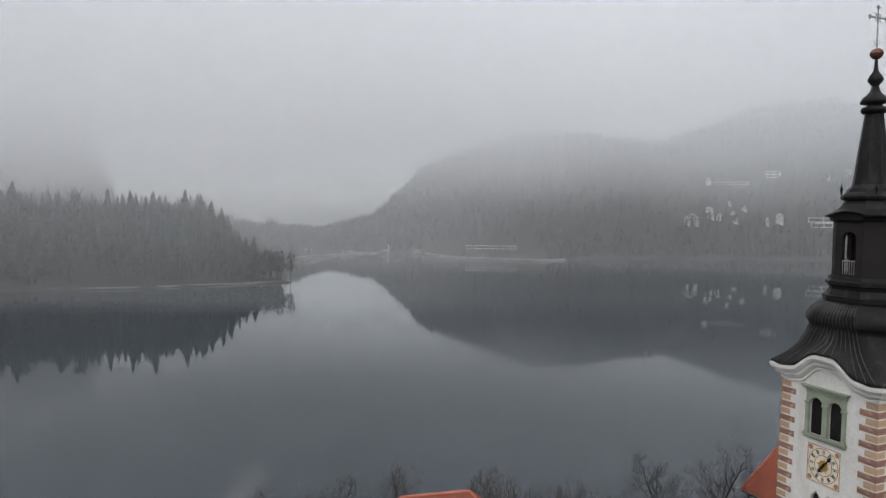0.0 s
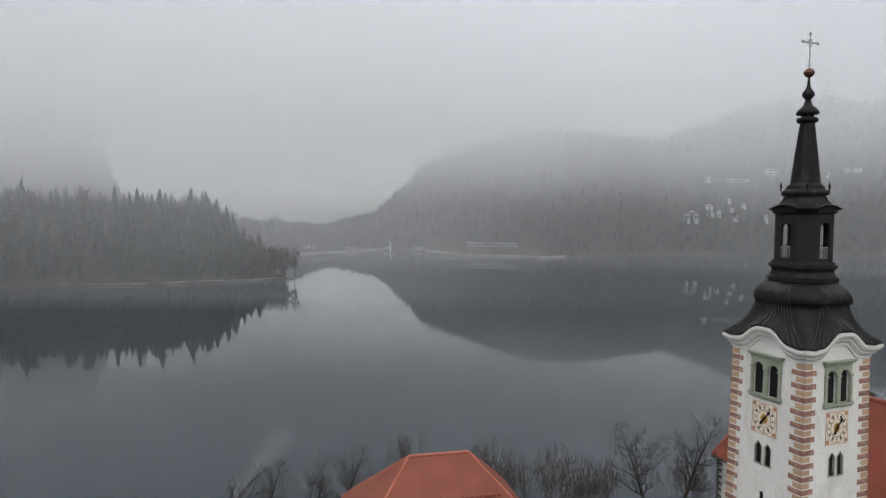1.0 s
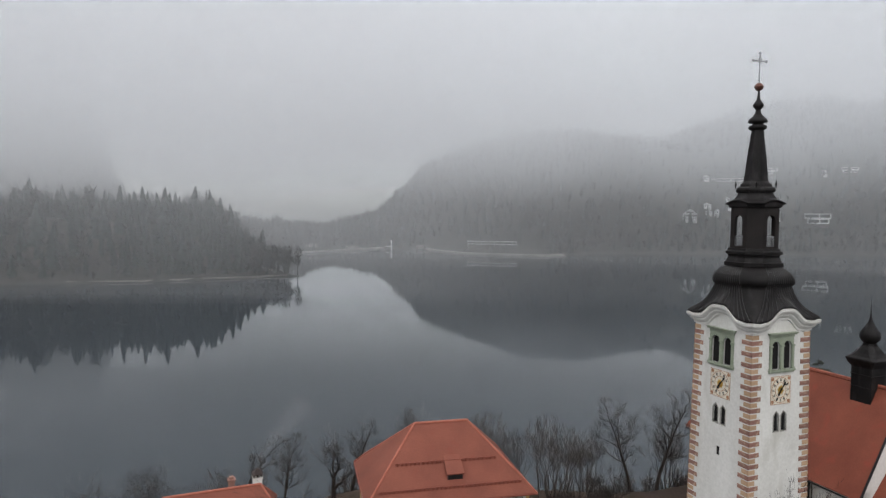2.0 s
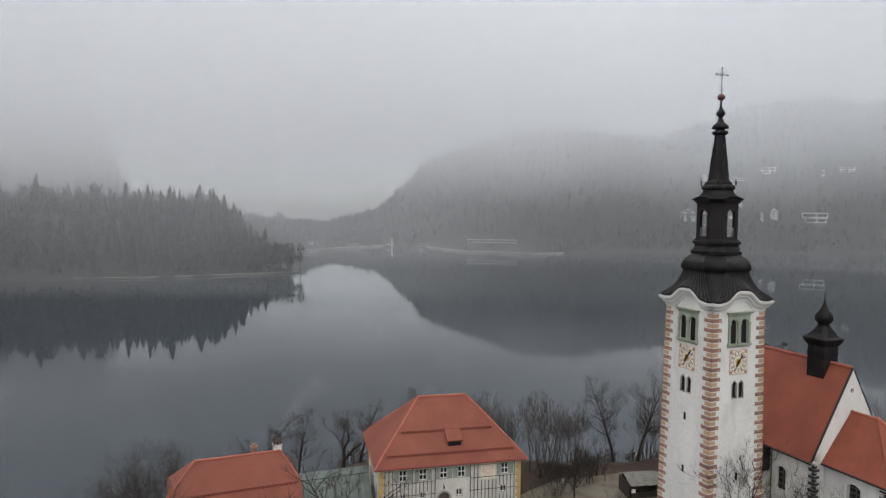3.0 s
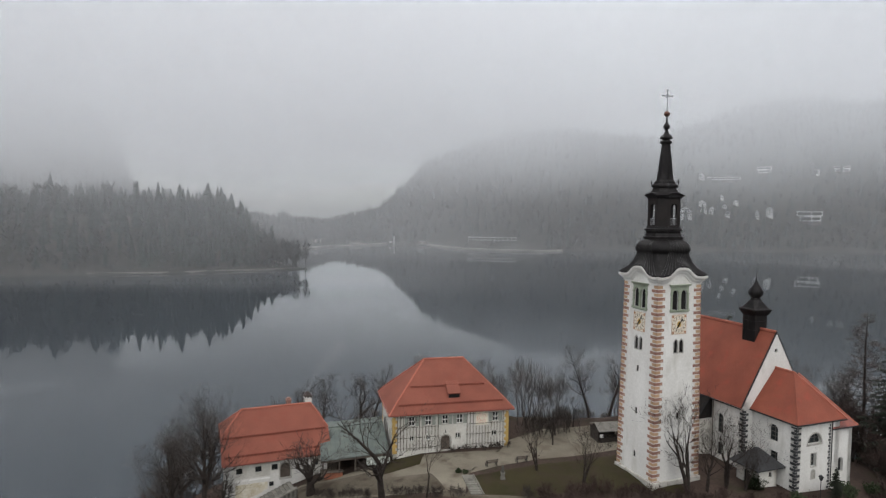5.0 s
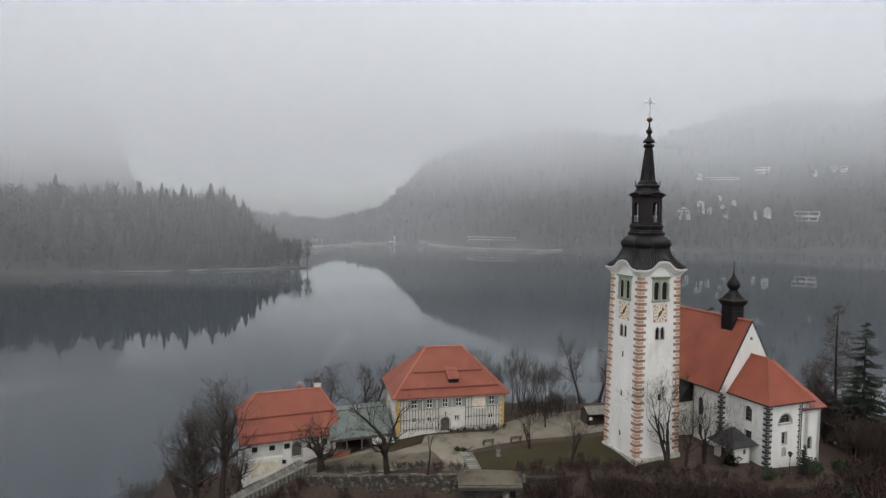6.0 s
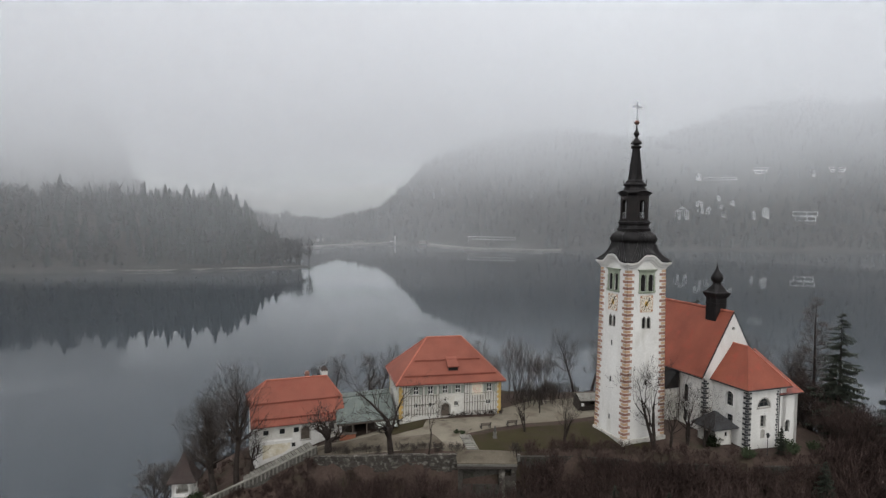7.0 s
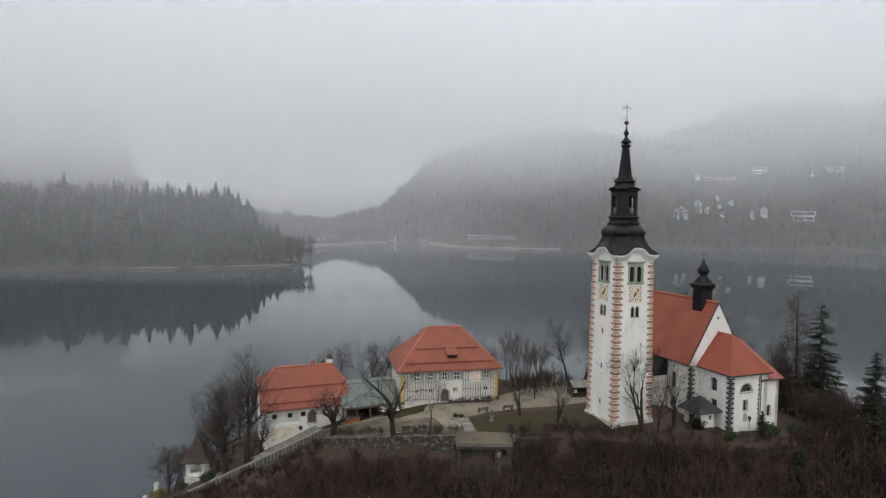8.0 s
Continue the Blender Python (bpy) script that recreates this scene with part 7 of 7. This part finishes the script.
def build_thicket():
    rng = random.Random(3)
    places, back = [], []
    for gx in np.arange(-62, 92, 1.9):
        for gy in np.arange(2, 98, 1.9):
            x, y = gx + rng.uniform(-0.9, 0.9), gy + rng.uniform(-0.9, 0.9)
            d = float(inside_distance(PLATEAU, np.array([x]), np.array([y]))[0])
            z = lz(x, y)
            hx, hy = (x + 25.35) * 0.934 + (y - 53.05) * 0.358, (y - 53.05) * 0.934 - (x + 25.35) * 0.358
            if -39 < x < -27 and 41.5 < y < 56 and (abs(hx) > 7.6 or abs(hy) > 6.2) and y > np.interp(x, [-49, -43, -34.2, -27], [42.0, 40.6, 40.9, 44.9]) and math.hypot(x + 40.1, y - 42) > 3.2:
                places.append((rng.randrange(5), x, y, z - 0.1, rng.uniform(0, 6.28), rng.uniform(0.8, 1.9), 1.0))
                continue
            edge = 0 < d < 1.8 and 17 < x < 62 and y < 45 and not (46.8 < x < 50)
            if (d > -0.9 and not edge) or z < 0.3:
                continue
            if edge:
                if rng.random() < 0.8:
                    places.append((rng.randrange(5), x, y, z - 0.1, rng.uniform(0, 6.28), rng.uniform(0.7, 2.2), 1.0))
                continue
            if -46 < x < -31 and y < 58 and y > np.interp(x, [-49, -43, -34.2, -27], [43.0, 41.2, 41.4, 45.4]) and math.hypot(x + 40.1, y - 42) > 3.4:
                if rng.random() < 0.75:
                    back.append((rng.randrange(5), x, y, z - 0.1, rng.uniform(0, 6.28), rng.uniform(1.0, 2.6), 1.0))
                continue
            front = y < 46
            if not front and rng.random() < (0.9 if x < 40 else 0.7):
                continue
            if -54 < x < -18 and (y < 46 or x > -32) and y < 54 and y > np.interp(x, [-49.5, -40.5, -36.2, -28.1, -19.6, -18], [39.2, 36.3, 36.1, 38.0, 42.2, 42.4]):
                continue
            if 1.6 < x < 11.5 and y > 30.2:
                if y < 33:
                    places.append((rng.randrange(5), x, y, z - 0.1, rng.uniform(0, 6.28), rng.uniform(0.6, 1.6), 1.0))
                continue
            top = np.interp(x, [-60, -50, -40, -30, -18, 0, 10, 18, 45, 70], [1.0, 2.0, 5.2, 9.2, 13.4, 14.4, 14.0, 17.7, 17.4, 21]) if front else z + 5
            if 1.6 < x < 11.5:
                top = 15.0 + rng.uniform(-0.5, 0.4)
            h = min(rng.uniform(3.8, 7.5) * (1.5 if 1.6 < x < 11.5 and y > 25 else 1) * (1.25 if x > 56 else 1), max(1.8, top - z + rng.uniform(-0.8, 0.8)))
            (places if front or x > 40 else back).append((rng.randrange(5), x, y, z - 0.1, rng.uniform(0, 6.28), h, rng.uniform(0.85, 1.15)))
    for k in range(150):
        x = 12.5 + 51 * k / 150
        y = float(np.interp(x, [12, 20, 30, 45, 56.6, 64.5], [36.0, 36.9, 35.2, 34.2, 36.4, 44.0])) + rng.uniform(-1.3, 0.7)
        lower = 0.5 if 43 < x < 55 else 1.0
        places.append((rng.randrange(5), x, y, lz(x, y) - 0.1, rng.uniform(0, 6.28), lower * rng.uniform(0.9, 2.3) + max(0, 15.6 - lz(x, y)), 1.0))
    for k in range(130):
        x = -41 + 22 * k / 130
        y = float(np.interp(x, [-40.5, -36.2, -28.1, -19.6], [36.6, 36.4, 38.3, 42.4])) - rng.uniform(0.4, 4.5)
        places.append((rng.randrange(5), x, y, lz(x, y) - 0.1, rng.uniform(0, 6.28), rng.uniform(0.7, 1.8), 1.0))
    merged(BRUSH, back, "back_brushwood", "grey-brown leafless brushwood behind the houses", "shrubs", M_THICKET)
    return merged(BRUSH, places, "brushwood", "dense leafless brown brushwood on the island slope", "shrubs", M_BRUSH)


thicket = build_thicket()


def leaf_shrub(m, seed, r, label, leaf=M_HEDGE):
    """An evergreen shrub: stems and many small leaves."""
    rng = random.Random(seed)
    t = thing("shrub", label, "shrub", m, "evergreen shrubs")
    V, F = strands([[(Vector((0, 0, -0.2)), 0.05), (Vector((rng.gauss(0, r * 0.3), rng.gauss(0, r * 0.3), r)), 0.02)] for _ in range(6)], 4)
    o = mesh_object("stem_cluster", V, F, M_BARK)
    o.parent = t
    V, F = [], []
    for _ in range(1400):
        a, b, q = rng.uniform(0, 6.28), rng.uniform(-0.3, 1), rng.uniform(0.55, 1.0)
        c = Vector((math.cos(a) * math.cos(b * 1.4), math.sin(a) * math.cos(b * 1.4), 0.85 * math.sin(b * 1.4) + 0.55)) * (r * q * (0.8 + 0.25 * math.sin(3 * a + seed) + 0.15 * math.sin(7 * b)))
        d = Vector((rng.gauss(0, 1), rng.gauss(0, 1), rng.gauss(0, 1))).normalized() * r * 0.11
        e = d.orthogonal() * 0.8
        k = len(V)
        V += [c - d, c + e * 0.5, c + d, c - e * 0.5]
        F.append((k, k + 1, k + 2, k + 3))
    o = mesh_object("foliage", V, F, leaf)
    o.parent = t
    return t


sh = leaf_shrub(set_tree(52.2, 37.8), 2, 1.7, "dark evergreen shrub by the choir wall")
for x, y, sc in ((41.0, 38.9, 0.9), (2.4, 43.0, 0.3), (3.3, 42.7, 0.28), (44.5, 34.9, 0.7), (57, 39, 0.8), (-37.4, 39.4, 0.8), (-41.6, 39.6, 0.55), (28, 33.2, 0.9)):
    copy_thing(sh, set_tree(x, y, None, x * 40, sc))
brown = bare_tree("round reddish-brown leafless bush", set_tree(18.3, 57.8), 91, 4.6, 0.07, 4, 0.35, stems=9, kids=(3, 5), up=0.14, angle=(20, 50), group="bare bushes", name="bush", thin=0.01, bark=M_TWIG, crown=M_TWIG)
copy_thing(brown, set_tree(15.6, 58.8, None, 90, 0.8))
copy_thing(brown, set_tree(20.8, 59.5, None, 190, 0.9))
leaf_shrub(set_tree(-46.3, 41.6), 5, 1.3, "low ochre-leaved shrub by the stairway landing", M_OCHRELEAF)
for x, y, sc in ((1.9, 36.9, 0.36), (2.6, 31.0, 0.7), (10.9, 36.4, 0.4), (11.4, 32.5, 0.9), (-0.4, 36.5, 0.3), (1.6, 50.5, 0.2), (2.8, 50.8, 0.17), (4.0, 50.9, 0.22), (5.2, 51.2, 0.18), (6.4, 51.3, 0.2), (7.6, 51.5, 0.22), (8.8, 51.8, 0.24), (10.3, 52.4, 0.22), (-16.2, 41.4, 0.3), (-14.6, 40.6, 0.34), (-13.0, 40.1, 0.28), (-11.2, 39.5, 0.36), (-9.6, 39.0, 0.3), (-5.6, 38.3, 0.32), (-4.2, 38.0, 0.26), (-3.0, 37.9, 0.3), (-0.6, 37.6, 0.28)):
    copy_thing(brown, set_tree(x, y, None, x * 70, sc))
# ---------------------------------------------------------------- far shores: woods, beach, stand and houses
def far_conifer_form(seed):
    rng = random.Random(seed)
    V, F = [(0, 0, -2), (0, 0, 0.15)], []
    tiers = 6
    for i in range(tiers):
        z0, z1 = 0.08 + 0.86 * i / tiers, 0.08 + 0.86 * i / tiers + 0.3
        r = 0.19 * (1 - i / tiers) + 0.025
        b = len(V)
        n = 7
        for k in range(n):
            a = 2 * math.pi * (k + rng.random() * 0.6) / n
            q = r * rng.uniform(0.6, 1.15)
            V.append((q * math.cos(a), q * math.sin(a), z0 + rng.uniform(-0.03, 0.03)))
        V.append((rng.gauss(0, 0.01), rng.gauss(0, 0.01), min(1.0, z1)))
        F += [(b + k, b + (k + 1) % n, b + n) for k in range(n)]
    return np.array(V, float), np.array(F)


def far_bare_form(seed):
    rng = random.Random(seed)
    V, F = [], []
    def blade(p, q, w):
        b = len(V)
        d = (q - p).orthogonal().normalized() * w
        V.extend([tuple(p - d), tuple(p + d), tuple(q)])
        F.append((b, b + 1, b + 2))
    blade(Vector((0, 0, -0.1)), Vector((0, 0, 0.8)), 0.02)
    blade(Vector((0, 0, -0.1)), Vector((0.02, 0.02, 0.8)), -0.02)
    for _ in range(46):
        a, z = rng.uniform(0, 6.28), rng.uniform(0.2, 0.7)
        ln = rng.uniform(0.15, 0.34)
        p = Vector((rng.gauss(0, 0.07), rng.gauss(0, 0.07), z))
        blade(p, p + Vector((math.cos(a) * ln * 0.7, math.sin(a) * ln * 0.7, ln * rng.uniform(0.3, 1.1))), rng.uniform(0.012, 0.03))
    return np.array(V, float), np.array(F)


CONES = [far_conifer_form(s) for s in range(6)]
BARES = [far_bare_form(s) for s in range(6)]


def woods():
    rng = random.Random(12)
    cones, bares = [], []
    def field(x0, x1, y0, y1, step, smin, smax, share, hmin, hmax):
        xs = np.arange(x0, x1, step)
        ys = np.arange(y0, y1, step)
        X, Y = np.meshgrid(xs, ys)
        X = X + np.array([[rng.uniform(-0.45, 0.45) * step for _ in xs] for _ in ys])
        Y = Y + np.array([[rng.uniform(-0.45, 0.45) * step for _ in xs] for _ in ys])
        S, Z = inside_distance(SHORE, X, Y), land_height(X, Y)
        for x, y, s, z in zip(X.ravel(), Y.ravel(), S.ravel(), Z.ravel()):
            if not smin < s < smax or (-10 < x < 150 and s < 45) or (-175 < x < -10 and s < 14 and y > 620):
                continue
            if 330 < x < 600 and 70 < s < 200 and rng.random() < 0.45:
                continue
            patch = share + 0.35 * math.sin(x * 0.017 + 1) * math.sin(y * 0.023)
            h = rng.uniform(hmin, hmax) * rng.uniform(0.7, 1.0)
            (cones if rng.random() < patch else bares).append((rng.randrange(6), x, y, z - 0.3, rng.uniform(0, 6.28), h, 1.0))
    field(-430, -150, 425, 800, 7, 7, 190, 0.7, 14, 24)
    field(-240, -140, 470, 640, 7, 9, 75, 0.85, 18, 28)
    field(-400, -150, 440, 760, 17, 16, 160, 1.0, 26, 38)
    field(-420, -150, 440, 600, 26, 6, 60, 1.0, 34, 44)
    field(-900, -350, 330, 760, 11, 7, 330, 0.7, 20, 32)
    field(-950, -400, 760, 1080, 14, 7, 700, 0.7, 18, 28)
    field(-260, 1150, 760, 1250, 10.5, 9, 345, 0.5, 15, 27)
    field(-620, -180, 940, 1150, 12, 60, 330, 0.5, 15, 27)
    field(-330, -100, 700, 1000, 10, 7, 150, 0.55, 16, 26)
    field(-152, -114, 500, 560, 7, 2, 40, -0.3, 24, 34)
    field(-420, -130, 440, 545, 9, 2.5, 8, 0.15, 5, 12)
    merged(CONES, cones, "conifer_wood", "dark conifer woods on the foggy far shores", "woods", M_FARTREE)
    merged(BARES, bares, "bare_wood", "leafless grey woods on the foggy far shores", "woods", M_FARBARE)


woods()


def shore_strip(name, pts, width, lift, material, label, category):
    """A pale band of beach or path along the waterline."""
    V, F = [], []
    for i, (x, y) in enumerate(pts):
        a, b = pts[max(i - 1, 0)], pts[min(i + 1, len(pts) - 1)]
        d = Vector((b[0] - a[0], b[1] - a[1])).normalized()
        n = Vector((-d.y, d.x))
        for w, zz in ((-0.6, -0.6), (0.0, lift), (width, lift + 0.5), (width + 0.5, -0.4)):
            V.append((x + n.x * w, y + n.y * w, zz))
    for i in range(len(pts) - 1):
        for k in range(3):
            F.append((i * 4 + k, i * 4 + 4 + k, i * 4 + 5 + k, i * 4 + 1 + k))
    return tagged(mesh_object(name, V, F, material), label, category, kind="structure")


shore_strip("beach", [(-14, 914), (10, 868), (38, 820), (90, 799), (141, 780), (170, 803)], 5, 2.2, M_FARPALE, "pale gravel beach on the far shore", "beach")
shore_strip("quay", [(-182, 812), (-150, 853), (-110, 902), (-75, 945)], 4, 2.0, M_FARPALE, "pale quay wall on the far shore", "quay")
shore_strip("lakeside_path", [(-342, 441), (-280, 455), (-222, 469), (-170, 494), (-124, 519)], 0.8, 1.2, M_FARTRACK, "narrow pale lakeside path below the woods", "path")


def far_house(m, w, d, h, rise, label):
    """A white house with a gable towards the lake, grey roof with wide eaves, and dark windows."""
    t = thing("far_house", label, "house", m, "houses on the far hillside")
    part("wall", boxes((-w / 2, w / 2, -d / 2, d / 2, -5, h)), M_FARWHITE, t)
    rows, n = max(1, int(h / 3)), max(2, int(w / 3))
    for r in range(rows):
        for i in range(n):
            x, z = -w / 2 + w * (i + 0.5) / n, h * (r + 0.32) / rows
            part("window", boxes((x - 0.6, x + 0.6, -d / 2 - 0.06, -d / 2 + 0.1, z, z + 1.5)), M_GLASS, t)
    bm = bmesh.new()
    for s in (-1, 1):
        slab(bm, [(s * (w / 2 + 1.0), -d / 2 - 1.2, h - 0.6), (s * (w / 2 + 1.0), d / 2 + 1.0, h - 0.6), (0, d / 2 + 1.0, h + rise), (0, -d / 2 - 1.2, h + rise)], 0.4)
    part("roof", bm, M_FARROOF, t)
    g = bmesh.new()
    v = [g.verts.new(p) for p in ((-w / 2, -d / 2, h), (w / 2, -d / 2, h), (0, -d / 2, h + rise * 0.9), (-w / 2, d / 2, h), (w / 2, d / 2, h), (0, d / 2, h + rise * 0.9))]
    for f in ((0, 1, 2), (3, 5, 4), (0, 3, 4, 1), (1, 4, 5, 2), (2, 5, 3, 0)):
        g.faces.new([v[i] for i in f])
    part("gable", g, M_FARWHITE, t)
    if w > 15:                                     # a timbered balcony and gable boarding
        part("balcony", boxes((-w / 2 - 0.4, w / 2 + 0.4, -d / 2 - 1.5, -d / 2, h * 0.62, h * 0.74)), M_FARROOF, t)
        part("gable_boarding", boxes((-w * 0.26, w * 0.26, -d / 2 - 0.12, -d / 2, h + rise * 0.12, h + rise * 0.34)), M_FARROOF, t)
    return t


def far_villa(m, w, d, h, label, storeys=2):
    """A modern house: white slabs and end walls round dark glazing, the upper floor shifted over the lower."""
    t = thing("far_house", label, "house", m, "houses on the far hillside")
    sh = h / storeys
    part("foundation", boxes((-w * 0.38, w * 0.44, -d / 2 + 0.5, d / 2, -6, 0)), M_FARROOF, t)
    for i in range(storeys):
        x0, x1 = (-w * 0.38, w * 0.44) if i == 0 and storeys > 1 else (-w / 2, w / 2)
        z = i * sh
        part("glazing", boxes((x0 + 0.5, x1 - 0.5, -d / 2 + 1.0, d / 2, z + 0.5, z + sh - 0.5)), M_GLASS, t)
        part("floor_slab", boxes((x0, x1, -d / 2 - 0.5, d / 2, z, z + sh * 0.22)), M_FARWHITE, t)
        part("roof_slab", boxes((x0, x1, -d / 2 - 0.5, d / 2, z + sh * 0.8, z + sh)), M_FARWHITE, t)
        for x in (x0, x0 + (x1 - x0) * 0.55, x1 - 1.2):
            part("end_wall", boxes((x, x + 1.2, -d / 2 - 0.4, d / 2, z, z + sh)), M_FARWHITE, t)
    return t


def on_slope(x, y):
    return pose(x, y, lz(x, y), 0, 0, -math.degrees(math.atan2(x, y)))


for hx, hy, hw, hh, rise in ((383, 924, 20, 9, 8), (416, 945, 13, 4, 3), (427, 933, 9, 7, 4), (415, 936, 9, 3.5, 3), (448, 927, 7, 6, 3.5), (449, 952, 7, 4, 3), (468, 943, 7, 4, 3), (449, 940, 6.5, 3.5, 2.5),
                             (491, 921, 5.5, 9, 4), (511, 922, 10, 10, 5), (430, 986, 11, 5, 3.5), (613, 977, 10, 5, 4)):
    far_house(on_slope(hx, hy + hw * 0.3), hw, hw * 0.75, hh, rise, "large white chalet with timbered gable on the hillside" if hw > 15 else "small white far house with grey gable roof in woods")
far_villa(on_slope(567, 915), 34, 12, 15, "modern white villa with two glazed storeys on the hillside")
far_villa(on_slope(530, 983), 22, 10, 10, "pale modern flat-roofed house high in the woods")
far_villa(on_slope(463, 980), 50, 8, 4.2, "long low white building high in the woods", 1)
far_villa(on_slope(656, 982), 24, 9, 8, "pale flat-roofed block high in the woods")


def build_stand():
    t = thing("grandstand", "pale stepped lakeside stand with white canopy rail", "grandstand", pose(38, 824, 1.0, 0, 0, -12))
    for i in range(9):
        part("tier", boxes((-4 + i * 1.2, 30 + i * 0.6, i * 2.6, i * 2.6 + 2.5, -3, 1.0 + i * 1.25)), M_FARTRACK, t)
    for i in range(4):
        part("aisle", boxes((2 + i * 10, 3.2 + i * 10, -1.0, 23, -2, 1.2)), M_FARROOF, t)
    part("canopy_rail", boxes((2, 70, 24, 25.5, 15.2, 15.9)), M_FARWHITE, t, "long white canopy edge")
    part("lower_rail", boxes((4, 70, 24, 25, 11.6, 12.1)), M_FARWHITE, t)
    for i in range(12):
        part("post", boxes((3 + i * 6, 3.4 + i * 6, 24.2, 24.6, 2, 15.3)), M_FARWHITE, t)
    return t


stand = build_stand()


def build_finish_tower():
    t = thing("finish_tower", "slim white tower standing in the far shallows", "tower", pose(-64, 930, -1))
    part("shaft", lathe(bmesh.new(), [(0, 1.3), (8, 1.1), (14.5, 0.9), (15, 0.3)], 10), M_FARWHITE, t)
    part("deck", boxes((-8, 0, -1.2, 1.2, 5.0, 6.0)), M_FARWHITE, t)
    return t


finish_tower = build_finish_tower()


def far_shed(m, w, label):
    t = thing("shed", label, "shed", m, "sheds on the far shore")
    part("wall", boxes((-w / 2, w / 2, -3, 3, -3, 3.2)), M_FARPALE, t)
    part("roof", slab(bmesh.new(), [(-w / 2 - 0.5, -3.6, 3.2), (w / 2 + 0.5, -3.6, 3.2), (w / 2 + 0.5, 3.6, 4.6), (-w / 2 - 0.5, 3.6, 4.6)], 0.3), M_FARROOF, t)
    return t


far_shed(pose(-170, 858, lz(-170, 858), 0, 0, 40), 14, "low pale boathouse on the far quay")
far_shed(pose(-231, 799, lz(-231, 799), 0, 0, 30), 11, "low white boathouse beyond the wooded point")


def far_mast(m, h):
    t = thing("mast", "slim white mast beside the boathouse", "mast", m)
    part("pole", lathe(bmesh.new(), [(-2, 0.5), (h * 0.6, 0.4), (h, 0.2)], 8), M_FARWHITE, t)
    part("crosstree", boxes((-1.4, 1.4, -0.2, 0.2, h * 0.72, h * 0.76)), M_FARWHITE, t)
    return t


far_mast(pose(-238, 801, lz(-238, 801)), 19)
far_shed(pose(-120, 912, lz(-120, 912), 0, 0, 40), 20, "long low pale shed by the quay")
far_shed(pose(-20, 930, lz(-20, 930), 0, 0, -30), 12, "small pale shed above the beach")
far_shed(pose(-146, 541, lz(-146, 541), 0, 0, 20), 7, "small pale shed at the wooded point")


def chimney_smoke():
    """A faint plume over the white chimney: thin droplets that let most light through."""
    m = bpy.data.materials.new("thin_grey_smoke")
    m.use_nodes = True
    n, l = m.node_tree.nodes, m.node_tree.links
    n.clear()
    clear, df, mx, o = n.new("ShaderNodeBsdfTransparent"), n.new("ShaderNodeBsdfTranslucent"), n.new("ShaderNodeMixShader"), n.new("ShaderNodeOutputMaterial")
    df.inputs["Color"].default_value = (0.9, 0.91, 0.93, 1)
    mx.inputs[0].default_value = 0.028
    l.new(clear.outputs[0], mx.inputs[1])
    l.new(df.outputs[0], mx.inputs[2])
    l.new(mx.outputs[0], o.inputs["Surface"])
    top = pose(-25.35, 53.05, 13.6, 0, 0, 21) @ Vector((5.3, 0.5, 11.2))
    bm = bmesh.new()
    for s in range(3):
        pts = [(0.05 * i * i + 0.22 * i + s * 0.06 * i, 0.15 * i, 0.95 * i * (1 - 0.06 * s)) for i in range(9)]
        tube(bm, pts, [0.12 + 0.085 * i - 0.03 * s for i in range(9)], 10)
    ob = part("smoke_plume", bm, m, None, smooth=True)
    ob.matrix_world = pose(top.x, top.y, top.z)
    return tagged(ob, "faint pale smoke plume above the white chimney", "smoke", kind="stuff")


chimney_smoke()
